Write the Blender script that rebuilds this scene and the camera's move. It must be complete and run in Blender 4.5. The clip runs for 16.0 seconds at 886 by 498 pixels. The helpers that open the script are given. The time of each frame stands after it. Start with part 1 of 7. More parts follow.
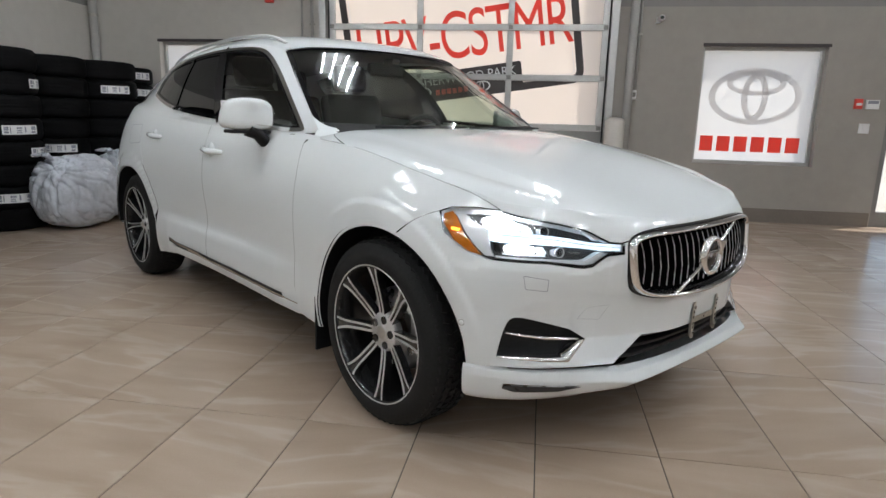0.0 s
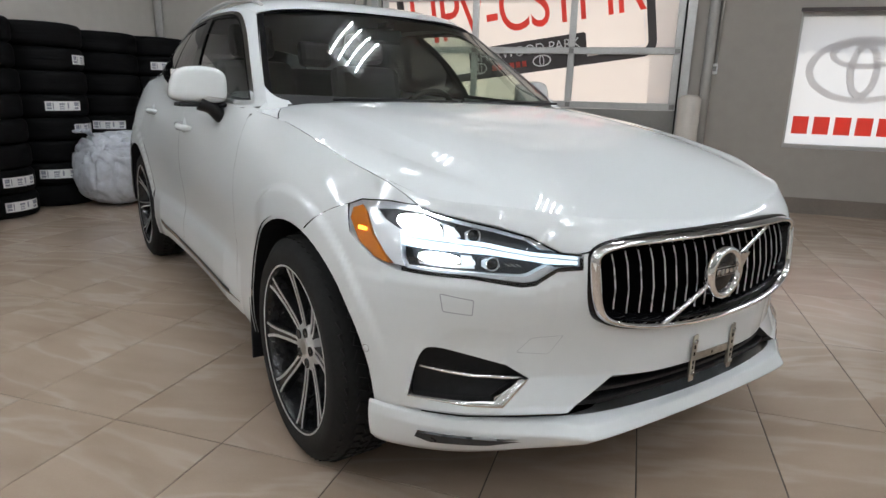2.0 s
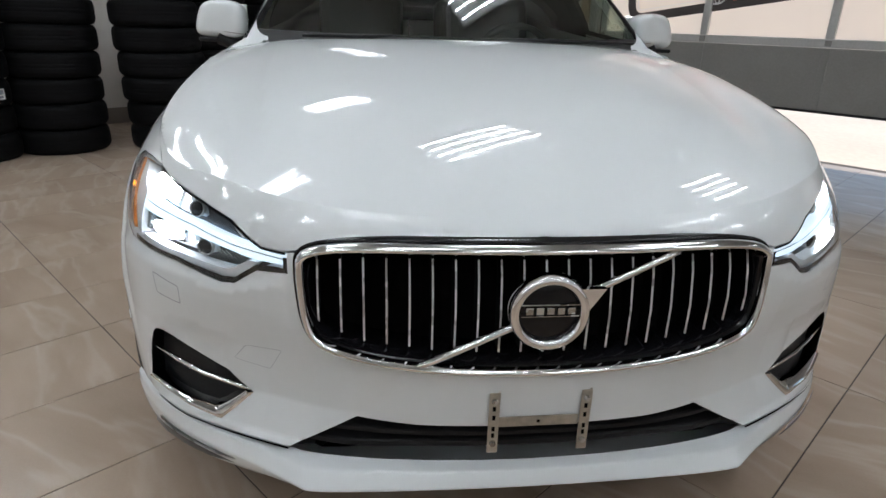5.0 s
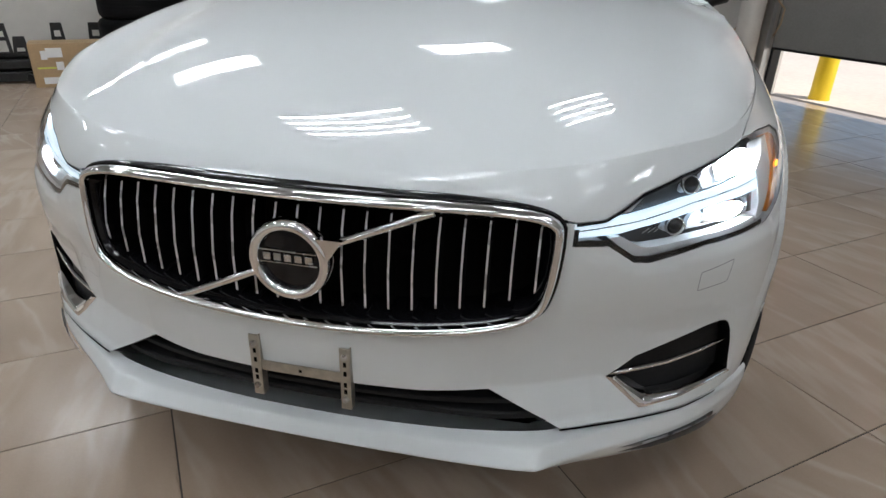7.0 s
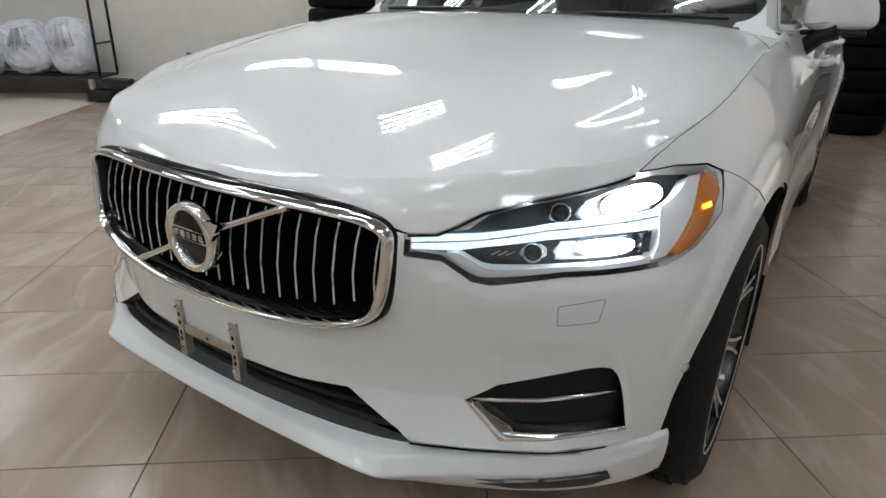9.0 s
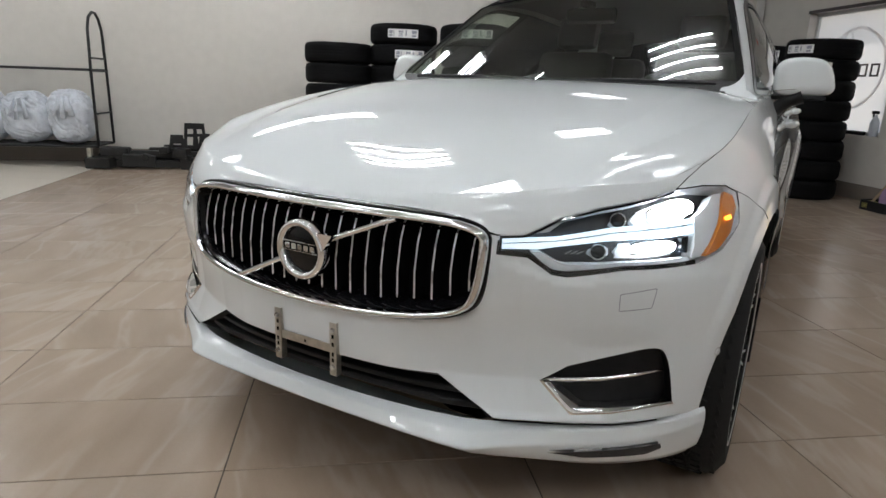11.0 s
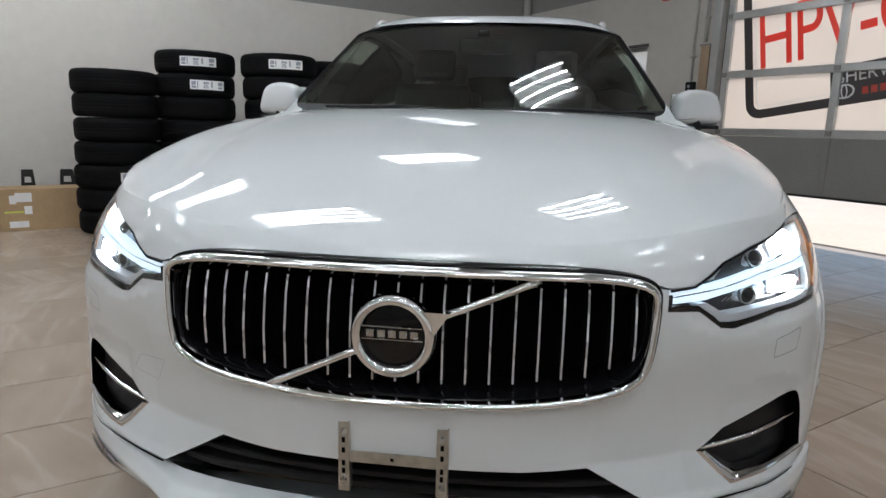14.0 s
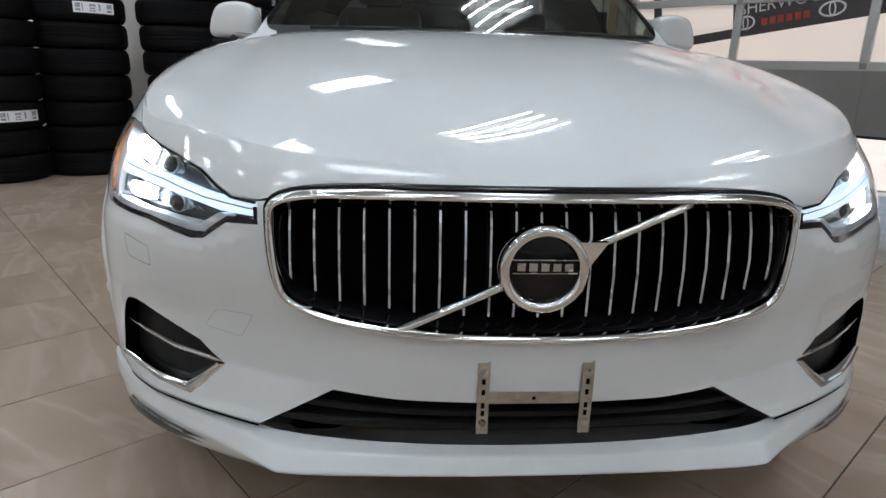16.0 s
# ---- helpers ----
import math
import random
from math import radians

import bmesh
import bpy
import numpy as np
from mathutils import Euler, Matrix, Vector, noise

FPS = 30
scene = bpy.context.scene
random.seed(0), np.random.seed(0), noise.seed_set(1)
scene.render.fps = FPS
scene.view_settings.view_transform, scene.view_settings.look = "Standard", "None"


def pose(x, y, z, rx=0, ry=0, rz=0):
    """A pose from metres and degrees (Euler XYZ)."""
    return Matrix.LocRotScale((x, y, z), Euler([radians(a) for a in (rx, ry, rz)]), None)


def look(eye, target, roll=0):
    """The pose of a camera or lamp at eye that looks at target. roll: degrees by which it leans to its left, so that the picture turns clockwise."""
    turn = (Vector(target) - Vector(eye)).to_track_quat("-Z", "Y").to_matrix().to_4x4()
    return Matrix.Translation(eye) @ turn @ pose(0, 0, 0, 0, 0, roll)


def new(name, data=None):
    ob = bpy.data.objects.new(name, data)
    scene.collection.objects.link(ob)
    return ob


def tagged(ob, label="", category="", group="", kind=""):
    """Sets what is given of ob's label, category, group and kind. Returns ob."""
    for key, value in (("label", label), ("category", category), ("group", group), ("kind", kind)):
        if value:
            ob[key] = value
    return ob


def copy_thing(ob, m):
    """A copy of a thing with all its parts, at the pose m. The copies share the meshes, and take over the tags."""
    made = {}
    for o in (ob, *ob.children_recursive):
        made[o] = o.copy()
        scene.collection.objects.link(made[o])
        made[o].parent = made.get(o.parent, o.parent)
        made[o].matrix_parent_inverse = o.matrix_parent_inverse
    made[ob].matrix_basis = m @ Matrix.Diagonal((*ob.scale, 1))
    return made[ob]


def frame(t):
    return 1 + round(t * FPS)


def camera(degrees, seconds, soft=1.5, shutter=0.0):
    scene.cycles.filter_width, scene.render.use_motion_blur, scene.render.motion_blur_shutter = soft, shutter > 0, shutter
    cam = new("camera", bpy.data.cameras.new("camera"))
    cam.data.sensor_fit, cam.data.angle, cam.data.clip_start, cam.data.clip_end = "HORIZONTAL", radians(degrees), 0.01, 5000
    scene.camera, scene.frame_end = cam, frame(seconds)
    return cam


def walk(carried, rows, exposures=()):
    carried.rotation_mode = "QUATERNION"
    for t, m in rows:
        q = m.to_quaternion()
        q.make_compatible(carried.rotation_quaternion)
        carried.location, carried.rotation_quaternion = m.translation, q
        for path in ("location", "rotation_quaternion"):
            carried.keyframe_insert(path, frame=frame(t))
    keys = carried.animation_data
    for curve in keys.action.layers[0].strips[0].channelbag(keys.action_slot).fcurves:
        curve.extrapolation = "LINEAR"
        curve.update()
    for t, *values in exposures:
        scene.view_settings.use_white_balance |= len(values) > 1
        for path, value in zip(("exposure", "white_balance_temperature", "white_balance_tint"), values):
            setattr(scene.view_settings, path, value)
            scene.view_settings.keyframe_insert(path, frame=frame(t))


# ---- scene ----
cam = camera(71.91, 16.0)
PATH = [
    (0, (-2.2132, -1.7835, 1.1651), (-0.8913, -0.3430, 0.7436), 1.54),
    (0.5, (-2.0617, -1.7083, 1.1583), (-0.7683, -0.2464, 0.7228), 1.56),
    (1, (-1.8717, -1.7033, 1.1533), (-0.6248, -0.2052, 0.7050), 1.54),
    (1.5, (-1.6728, -1.7456, 1.1600), (-0.4953, -0.1965, 0.6973), 1.57),
    (2, (-1.5317, -1.7317, 1.1407), (-0.4464, -0.1241, 0.6530), 1.62),
    (2.5, (-1.3331, -1.6705, 1.1513), (-0.3675, 0.0049, 0.6407), 1.68),
    (3, (-1.1363, -1.7084, 1.1569), (-0.3138, 0.0346, 0.6225), 1.73),
    (3.2, (-1.0485, -1.7500, 1.1704), (-0.2931, 0.0202, 0.6268), 1.67),
    (5.3, (-0.1955, -1.8036, 1.1784), (-0.0510, 0.0562, 0.4570), 1.67),
    (5.5, (-0.1211, -1.8329, 1.1787), (-0.0275, 0.0261, 0.4470), 1.60),
    (6, (0.0631, -1.7736, 1.1531), (0.0197, 0.0756, 0.3925), 1.87),
    (6.5, (0.2342, -1.7024, 1.1425), (0.0244, 0.1250, 0.3575), 2.17),
    (7, (0.4481, -1.6877, 1.1566), (0.0684, 0.0851, 0.3123), 1.81),
    (7.5, (0.6588, -1.6945, 1.1607), (0.1142, 0.0265, 0.2995), 1.71),
    (8, (0.8038, -1.5910, 1.1534), (0.0954, 0.0773, 0.3080), 1.78),
    (8.5, (0.8981, -1.5074, 1.1431), (0.0349, 0.1043, 0.3322), 1.67),
    (9, (1.0323, -1.5070, 1.1380), (0.0210, 0.0479, 0.3900), 1.51),
    (9.2, (1.0915, -1.5165, 1.1348), (0.0327, 0.0102, 0.3945), 1.44),
    (11.3, (0.9139, -1.8912, 1.0629), (-0.0067, -0.1802, 0.5887), 1.90),
    (11.5, (0.8474, -1.8951, 1.0555), (-0.0347, -0.1569, 0.6079), 1.79),
    (12, (0.7063, -1.9023, 1.0565), (-0.0589, -0.0970, 0.6625), 1.75),
    (12.5, (0.5785, -1.9508, 1.0513), (-0.0698, -0.0952, 0.6823), 1.60),
    (13, (0.4422, -2.0026, 1.0519), (-0.0625, -0.1024, 0.6851), 1.58),
    (13.5, (0.3204, -1.9226, 1.0424), (-0.0512, 0.0067, 0.6687), 1.57),
    (14, (0.2057, -1.8058, 1.0455), (-0.0418, 0.1402, 0.6553), 1.51),
    (14.5, (0.1301, -1.7738, 1.0173), (-0.0023, 0.1774, 0.5986), 1.45),
    (15, (0.0058, -1.7765, 1.0208), (-0.0202, 0.1712, 0.5674), 1.42),
    (15.5, (-0.1078, -1.7804, 1.0306), (-0.0458, 0.1548, 0.5293), 1.39),
    (16, (-0.2233, -1.7455, 1.0044), (-0.0961, 0.1648, 0.4260), 1.48),
]
walk(cam, [(t, look(eye, target, roll)) for t, eye, target, roll in PATH],
     exposures=[(0.0, 0.25, 6420, 10), (2.5, 0.25, 6400, 10), (5.5, -0.03, 6330, 10), (7.0, -0.05, 6360, 10), (8.5, 0.05, 6500, 10), (9.2, 0.07, 6520, 10), (11.5, 0.08, 6540, 10), (12.5, 0.04, 6450, 10), (16.0, -0.05, 6200, 10)])

# ---- room frame: u runs along the garage-door wall, v towards it ----
ROOM = Matrix.Rotation(radians(-51.3), 4, "Z")
WALL_V, WALL_U = 5.17, -6.2
CEIL = 3.8

# ---- world, sun, exposure ----
world = bpy.data.worlds.new("sky")
scene.world = world
world.use_nodes = True
wn = world.node_tree
sky = wn.nodes.new("ShaderNodeTexSky")
sky.sky_type, sky.sun_disc = "NISHITA", False
sky.sun_elevation, sky.sun_rotation = radians(62), radians(109)
wn.links.new(sky.outputs[0], wn.nodes["Background"].inputs[0])
wn.nodes["Background"].inputs[1].default_value = 0.15
sun = new("sun", bpy.data.lights.new("sun", "SUN"))
sun.data.energy, sun.data.angle, sun.data.color = 5.0, radians(0.5), (1.0, 0.95, 0.88)
sun.matrix_basis = ROOM @ look((0, 0, 0), (-0.4, -0.25, -0.9))
scene.view_settings.exposure = 0.0

# ---- materials ----
def mat(name, color, rough=0.5, metal=0.0, spread=0.12, scale=6.0, bump=0.0, bump_scale=120.0, coat=0.0, fine=60.0, rough_spread=0.1, random=0.0, depth=0.002, spec=0.5):
    """A surface whose colour and gloss vary at two scales, with fine relief."""
    m = bpy.data.materials.new(name)
    m.use_nodes = True
    nt, b = m.node_tree, m.node_tree.nodes["Principled BSDF"]
    n, l = nt.nodes, nt.links
    b.inputs["Metallic"].default_value = metal
    b.inputs["Coat Weight"].default_value = coat
    b.inputs["Coat Roughness"].default_value = 0.03
    b.inputs["Specular IOR Level"].default_value = spec
    tc = n.new("ShaderNodeTexCoord")
    big, small = n.new("ShaderNodeTexNoise"), n.new("ShaderNodeTexNoise")
    big.inputs["Scale"].default_value, big.inputs["Detail"].default_value = scale, 5
    small.inputs["Scale"].default_value, small.inputs["Detail"].default_value = fine, 3
    for t in (big, small):
        l.new(tc.outputs["Object"], t.inputs["Vector"])
    add = n.new("ShaderNodeMath")
    add.operation = "ADD"
    l.new(big.outputs["Fac"], add.inputs[0])
    l.new(small.outputs["Fac"], add.inputs[1])
    val = add.outputs[0]
    if random:
        oi, mul, ad2 = n.new("ShaderNodeObjectInfo"), n.new("ShaderNodeMath"), n.new("ShaderNodeMath")
        mul.operation, mul.inputs[1].default_value, ad2.operation = "MULTIPLY", random, "ADD"
        l.new(oi.outputs["Random"], mul.inputs[0])
        l.new(val, ad2.inputs[0])
        l.new(mul.outputs[0], ad2.inputs[1])
        val = ad2.outputs[0]
    ramp = n.new("ShaderNodeMapRange")
    ramp.inputs["From Min"].default_value, ramp.inputs["From Max"].default_value = 0.6, 1.4 + random
    ramp.inputs["To Min"].default_value, ramp.inputs["To Max"].default_value = 1 - spread, 1 + spread
    ramp.clamp = False
    l.new(val, ramp.inputs["Value"])
    mix = n.new("ShaderNodeVectorMath")
    mix.operation = "SCALE"
    mix.inputs[0].default_value = color
    l.new(ramp.outputs[0], mix.inputs["Scale"])
    l.new(mix.outputs[0], b.inputs["Base Color"])
    rr = n.new("ShaderNodeMapRange")
    rr.inputs["From Min"].default_value, rr.inputs["From Max"].default_value = 0.3, 0.7
    rr.inputs["To Min"].default_value, rr.inputs["To Max"].default_value = max(rough * (1 - rough_spread), 0.0), min(rough * (1 + rough_spread), 1.0)
    rr.clamp = False
    l.new(big.outputs["Fac"], rr.inputs["Value"])
    l.new(rr.outputs[0], b.inputs["Roughness"])
    if bump:
        bt, bp = n.new("ShaderNodeTexNoise"), n.new("ShaderNodeBump")
        bt.inputs["Scale"].default_value, bt.inputs["Detail"].default_value = bump_scale, 4
        l.new(tc.outputs["Object"], bt.inputs["Vector"])
        bp.inputs["Strength"].default_value, bp.inputs["Distance"].default_value = bump, depth
        l.new(bt.outputs["Fac"], bp.inputs["Height"])
        l.new(bp.outputs[0], b.inputs["Normal"])
    return m


def glow(name, color, strength):
    m = bpy.data.materials.new(name)
    m.use_nodes = True
    b = m.node_tree.nodes["Principled BSDF"]
    b.inputs["Base Color"].default_value = (*color, 1)
    b.inputs["Emission Color"].default_value = (*color, 1)
    b.inputs["Emission Strength"].default_value = strength
    return m


def pane(name, tint, gloss=1.0, rough=0.0, base=0.055):
    """Thin glass: a tinted see-through sheet with a Fresnel reflection."""
    m = bpy.data.materials.new(name)
    m.use_nodes = True
    nt = m.node_tree
    n, l = nt.nodes, nt.links
    n.remove(n["Principled BSDF"])
    tr, gl, mx, lw = n.new("ShaderNodeBsdfTransparent"), n.new("ShaderNodeBsdfGlossy"), n.new("ShaderNodeMixShader"), n.new("ShaderNodeLayerWeight")
    tr.inputs[0].default_value = (*tint, 1)
    gl.inputs[0].default_value = (gloss, gloss, gloss, 1)
    gl.inputs["Roughness"].default_value = rough
    lw.inputs["Blend"].default_value = 0.5
    pw, ml = n.new("ShaderNodeMath"), n.new("ShaderNodeMath")
    pw.operation, pw.inputs[1].default_value = "POWER", 5.0
    ml.operation, ml.inputs[1].default_value, ml.inputs[2].default_value = "MULTIPLY_ADD", 0.93, base
    l.new(lw.outputs["Facing"], pw.inputs[0])
    l.new(pw.outputs[0], ml.inputs[0])
    l.new(ml.outputs[0], mx.inputs[0])
    l.new(tr.outputs[0], mx.inputs[1])
    l.new(gl.outputs[0], mx.inputs[2])
    l.new(mx.outputs[0], n["Material Output"].inputs[0])
    return m


def film(name, color, through_part):
    """Frosted vinyl on glass: passes soft daylight and also shows its own colour."""
    m = bpy.data.materials.new(name)
    m.use_nodes = True
    nt = m.node_tree
    n, l = nt.nodes, nt.links
    b = n["Principled BSDF"]
    b.inputs["Base Color"].default_value = (*color, 1)
    b.inputs["Roughness"].default_value = 0.35
    t, mx = n.new("ShaderNodeBsdfTranslucent"), n.new("ShaderNodeMixShader")
    t.inputs[0].default_value = (*color, 1)
    mx.inputs[0].default_value = through_part
    l.new(b.outputs[0], mx.inputs[1])
    l.new(t.outputs[0], mx.inputs[2])
    l.new(mx.outputs[0], n["Material Output"].inputs[0])
    return m


# lighter copy of the wall grey; the light on these walls is in it
M_WALL_LIT = mat("wall_paint_lit", (0.60, 0.568, 0.523), 0.65, spread=0.05, scale=0.8, fine=9, bump=0.12, bump_scale=180)
M_WALL_G = mat("wall_paint_grey", (0.365, 0.338, 0.305), 0.6, spread=0.06, scale=0.7, fine=9, bump=0.12, bump_scale=180)
M_WALL_D = mat("wall_paint_dark", (0.27, 0.262, 0.25), 0.6, spread=0.06, scale=0.7, fine=9, bump=0.12, bump_scale=180)
M_WALL_BOUNCE = mat("wall_bounce_white", (0.78, 0.76, 0.73), 0.65, spread=0.05, scale=0.8, fine=9, bump=0.12, bump_scale=180)
# ceiling's lack of light is put into a dark grey
M_CEIL = mat("ceiling_unlit_grey", (0.27, 0.27, 0.26), 0.8, spread=0.05, scale=0.6)
M_BASE = mat("baseboard_tile", (0.2, 0.17, 0.145), 0.4, spread=0.12, scale=3)
M_FLOOR_LIGHT = mat("light_tile", (0.62, 0.56, 0.48), 0.4, spread=0.08, scale=2)
M_GROUT = mat("grout", (0.075, 0.062, 0.052), 0.8, spread=0.15, scale=4)
M_CONCRETE = mat("outside_concrete", (0.6, 0.53, 0.45), 0.85, spread=0.12, scale=0.8, fine=14, bump=0.4, bump_scale=60)
M_WHITE = mat("car_paint_white", (0.73, 0.76, 0.772), 0.5, spread=0.008, scale=1.5, coat=1.0, rough_spread=0.05)
M_WHITE.node_tree.nodes["Principled BSDF"].inputs["Specular IOR Level"].default_value = 0.1
M_WHITE.node_tree.nodes["Principled BSDF"].inputs["Coat Roughness"].default_value = 0.008
M_BLACK = mat("black_plastic", (0.012, 0.012, 0.013), 0.45, spec=0.22, spread=0.2, scale=20, bump=0.15, bump_scale=900)
M_GLOSSB = mat("gloss_black", (0.005, 0.005, 0.006), 0.1, spread=0.1, spec=0.35)
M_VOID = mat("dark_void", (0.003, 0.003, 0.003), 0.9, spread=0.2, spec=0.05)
M_CHROME = mat("chrome", (0.82, 0.82, 0.82), 0.06, 1.0, spread=0.03, scale=12)
M_SLAT = mat("grille_slat_chrome", (0.62, 0.62, 0.64), 0.28, 0.5, spread=0.04, scale=20)
M_SATIN = mat("satin_metal", (0.55, 0.55, 0.54), 0.28, 1.0, spread=0.08, scale=20)
M_RUBBER = mat("tyre_rubber", (0.014, 0.014, 0.014), 0.75, spec=0.25, spread=0.25, scale=9, fine=90, bump=0.4, bump_scale=300)
M_TYRE = mat("new_tyre_rubber", (0.004, 0.004, 0.0045), 0.72, spread=0.3, scale=7, fine=80, bump=0.35, bump_scale=220, spec=0.11)
M_PRINT = mat("faint_print", (0.30, 0.31, 0.36), 0.6, spread=0.9, scale=60, fine=200)
M_BOWL = mat("smoked_reflector", (0.022, 0.023, 0.026), 0.3, 0.0, spread=0.4, scale=60, fine=220)
M_RAIL = mat("brushed_aluminium", (0.62, 0.62, 0.62), 0.42, 0.75, spread=0.05, scale=20)
M_RIMDARK = mat("rim_dark", (0.02, 0.02, 0.021), 0.25, spread=0.15, coat=0.4)
M_SILVER = mat("silvered_reflector", (0.82, 0.84, 0.87), 0.35, 0.35, spread=0.25, scale=60, fine=160, bump=0.6, bump_scale=140, depth=0.004)
M_RIMCUT = mat("rim_machined", (0.66, 0.66, 0.66), 0.42, 0.6, spread=0.08, scale=30)
M_STEEL = mat("galvanised_steel", (0.5, 0.48, 0.43), 0.42, 1.0, spread=0.25, scale=25, bump=0.2, bump_scale=200)
M_ALU = mat("door_aluminium", (0.55, 0.55, 0.54), 0.4, 0.85, spread=0.1, scale=5)
M_DOORPANEL = mat("door_panel_grey", (0.25, 0.245, 0.235), 0.5, spread=0.1, scale=3)
M_AMBER = mat("amber_lens", (0.62, 0.19, 0.015), 0.12, spread=0.1, coat=0.5)
M_CARD = mat("cardboard", (0.42, 0.29, 0.16), 0.8, spread=0.12, scale=7, bump=0.1)
M_LABEL = mat("paper_label", (0.8, 0.8, 0.8), 0.6, spread=0.04)
M_INK = mat("label_ink", (0.28, 0.29, 0.34), 0.7)
M_BAG = mat("white_plastic_bag", (0.60, 0.63, 0.69), 0.28, spread=0.16, scale=5, fine=18, bump=0.7, bump_scale=9, depth=0.014)
M_BLACKSTEEL = mat("black_steel", (0.017, 0.017, 0.017), 0.45, spread=0.3, scale=18, spec=0.35)
M_YELLOW = mat("bollard_yellow", (0.85, 0.6, 0.02), 0.45, spread=0.06)
M_SLEEVE = mat("bollard_sleeve", (0.62, 0.58, 0.53), 0.5, spread=0.05, scale=4)
M_RED = mat("vinyl_red", (0.75, 0.08, 0.06), 0.5, spread=0.05)
M_DARKVINYL = mat("vinyl_dark", (0.06, 0.05, 0.05), 0.5, spread=0.1)
M_GREYV = film("vinyl_grey", (0.86, 0.85, 0.85), 0.75)
M_REDV = film("vinyl_red_film", (0.95, 0.22, 0.17), 0.7)
M_PIPE = mat("painted_pipe", (0.45, 0.44, 0.42), 0.5, spread=0.06)
M_WOOD = mat("tan_wood", (0.42, 0.3, 0.2), 0.6, spread=0.15, scale=8)
M_SEAT = mat("seat_leather", (0.028, 0.027, 0.025), 0.5, spread=0.1, scale=12, bump=0.2)
M_GLASS = pane("car_glass", (0.80, 0.88, 0.80), base=0.10)
M_GLASS_SIDE = pane("side_glass", (0.80, 0.88, 0.80), base=0.17)
M_GLASS_DARK = pane("privacy_glass", (0.05, 0.055, 0.055))
M_CLEAR = pane("clear_glass", (0.93, 0.95, 0.95))
M_LENS = pane("lamp_lens", (0.95, 0.96, 0.97))
M_FILM = film("frosted_film", (0.90, 0.90, 0.89), 0.78)
M_FILMW = film("banner_film", (0.92, 0.86, 0.80), 0.78)
M_TUBE = glow("lamp_tube", (0.93, 0.97, 1.0), 46.0)
M_HOUSING = mat("lamp_housing", (0.16, 0.16, 0.16), 0.6, spread=0.1)
M_LED = glow("headlamp_led", (0.90, 0.96, 1.0), 70.0)
M_DRL = glow("daylight_strip", (0.74, 0.89, 1.0), 0.95)
M_WING = mat("frosted_lamp_wing", (0.78, 0.8, 0.82), 0.2, spread=0.03, coat=0.5)
M_SIGNAL = glow("signal_bulb", (1.0, 0.4, 0.03), 4.0)


# ---- mesh helpers ----
def part(name, bm, material, parent=None, label=""):
    """Links a bmesh as one mesh object under a thing or a part."""
    me = bpy.data.meshes.new(name)
    bm.to_mesh(me)
    bm.free()
    me.materials.append(material)
    ob = new(name, me)
    if parent:
        ob.parent = parent
    if label:
        ob["label"] = label
    return ob


def thing(name, label, category, m=None, group="", kind=""):
    ob = tagged(new(name), label, category, group, kind)
    if m is not None:
        ob.matrix_basis = m
    return ob


def smooth(ob, on=True):
    for p in ob.data.polygons:
        p.use_smooth = on
    return ob


def box(bm, c, s, bevel=0.0, m=None):
    """A box of size s about c, with bevelled edges."""
    r = bmesh.ops.create_cube(bm, size=1.0)
    vs = r["verts"]
    for v in vs:
        v.co = Vector((v.co.x * s[0] + c[0], v.co.y * s[1] + c[1], v.co.z * s[2] + c[2]))
    if bevel:
        es = list({e for v in vs for e in v.link_edges})
        r = bmesh.ops.bevel(bm, geom=es, offset=bevel, segments=2, affect="EDGES", profile=0.5)
        vs = list({v for f in r["faces"] for v in f.verts} | {v for v in vs if v.is_valid})
    if m is not None:
        bmesh.ops.transform(bm, matrix=m, verts=vs)
    return bm


def box_part(name, c, s, material, parent, bevel=0.0, label=""):
    return part(name, box(bmesh.new(), c, s, bevel), material, parent, label)


def lathe(bm, profile, n=32, axis="Z", center=(0, 0, 0), closed=False, arc=2 * math.pi):
    """Turns a profile of (radius, height) about an axis."""
    full = arc > 6.28
    rings = []
    for i in range(n if full else n + 1):
        a = arc * i / n
        ring = []
        for r, h in profile:
            p = (r * math.cos(a), r * math.sin(a), h)
            if axis == "X":
                p = (p[2], p[0], p[1])
            elif axis == "Y":
                p = (p[0], p[2], p[1])
            ring.append(bm.verts.new((p[0] + center[0], p[1] + center[1], p[2] + center[2])))
        rings.append(ring)
    k = len(profile)
    for i in range(n):
        a, b = rings[i], rings[(i + 1) % len(rings)]
        for j in range(k if closed else k - 1):
            bm.faces.new((a[j], b[j], b[(j + 1) % k], a[(j + 1) % k]))
    return bm


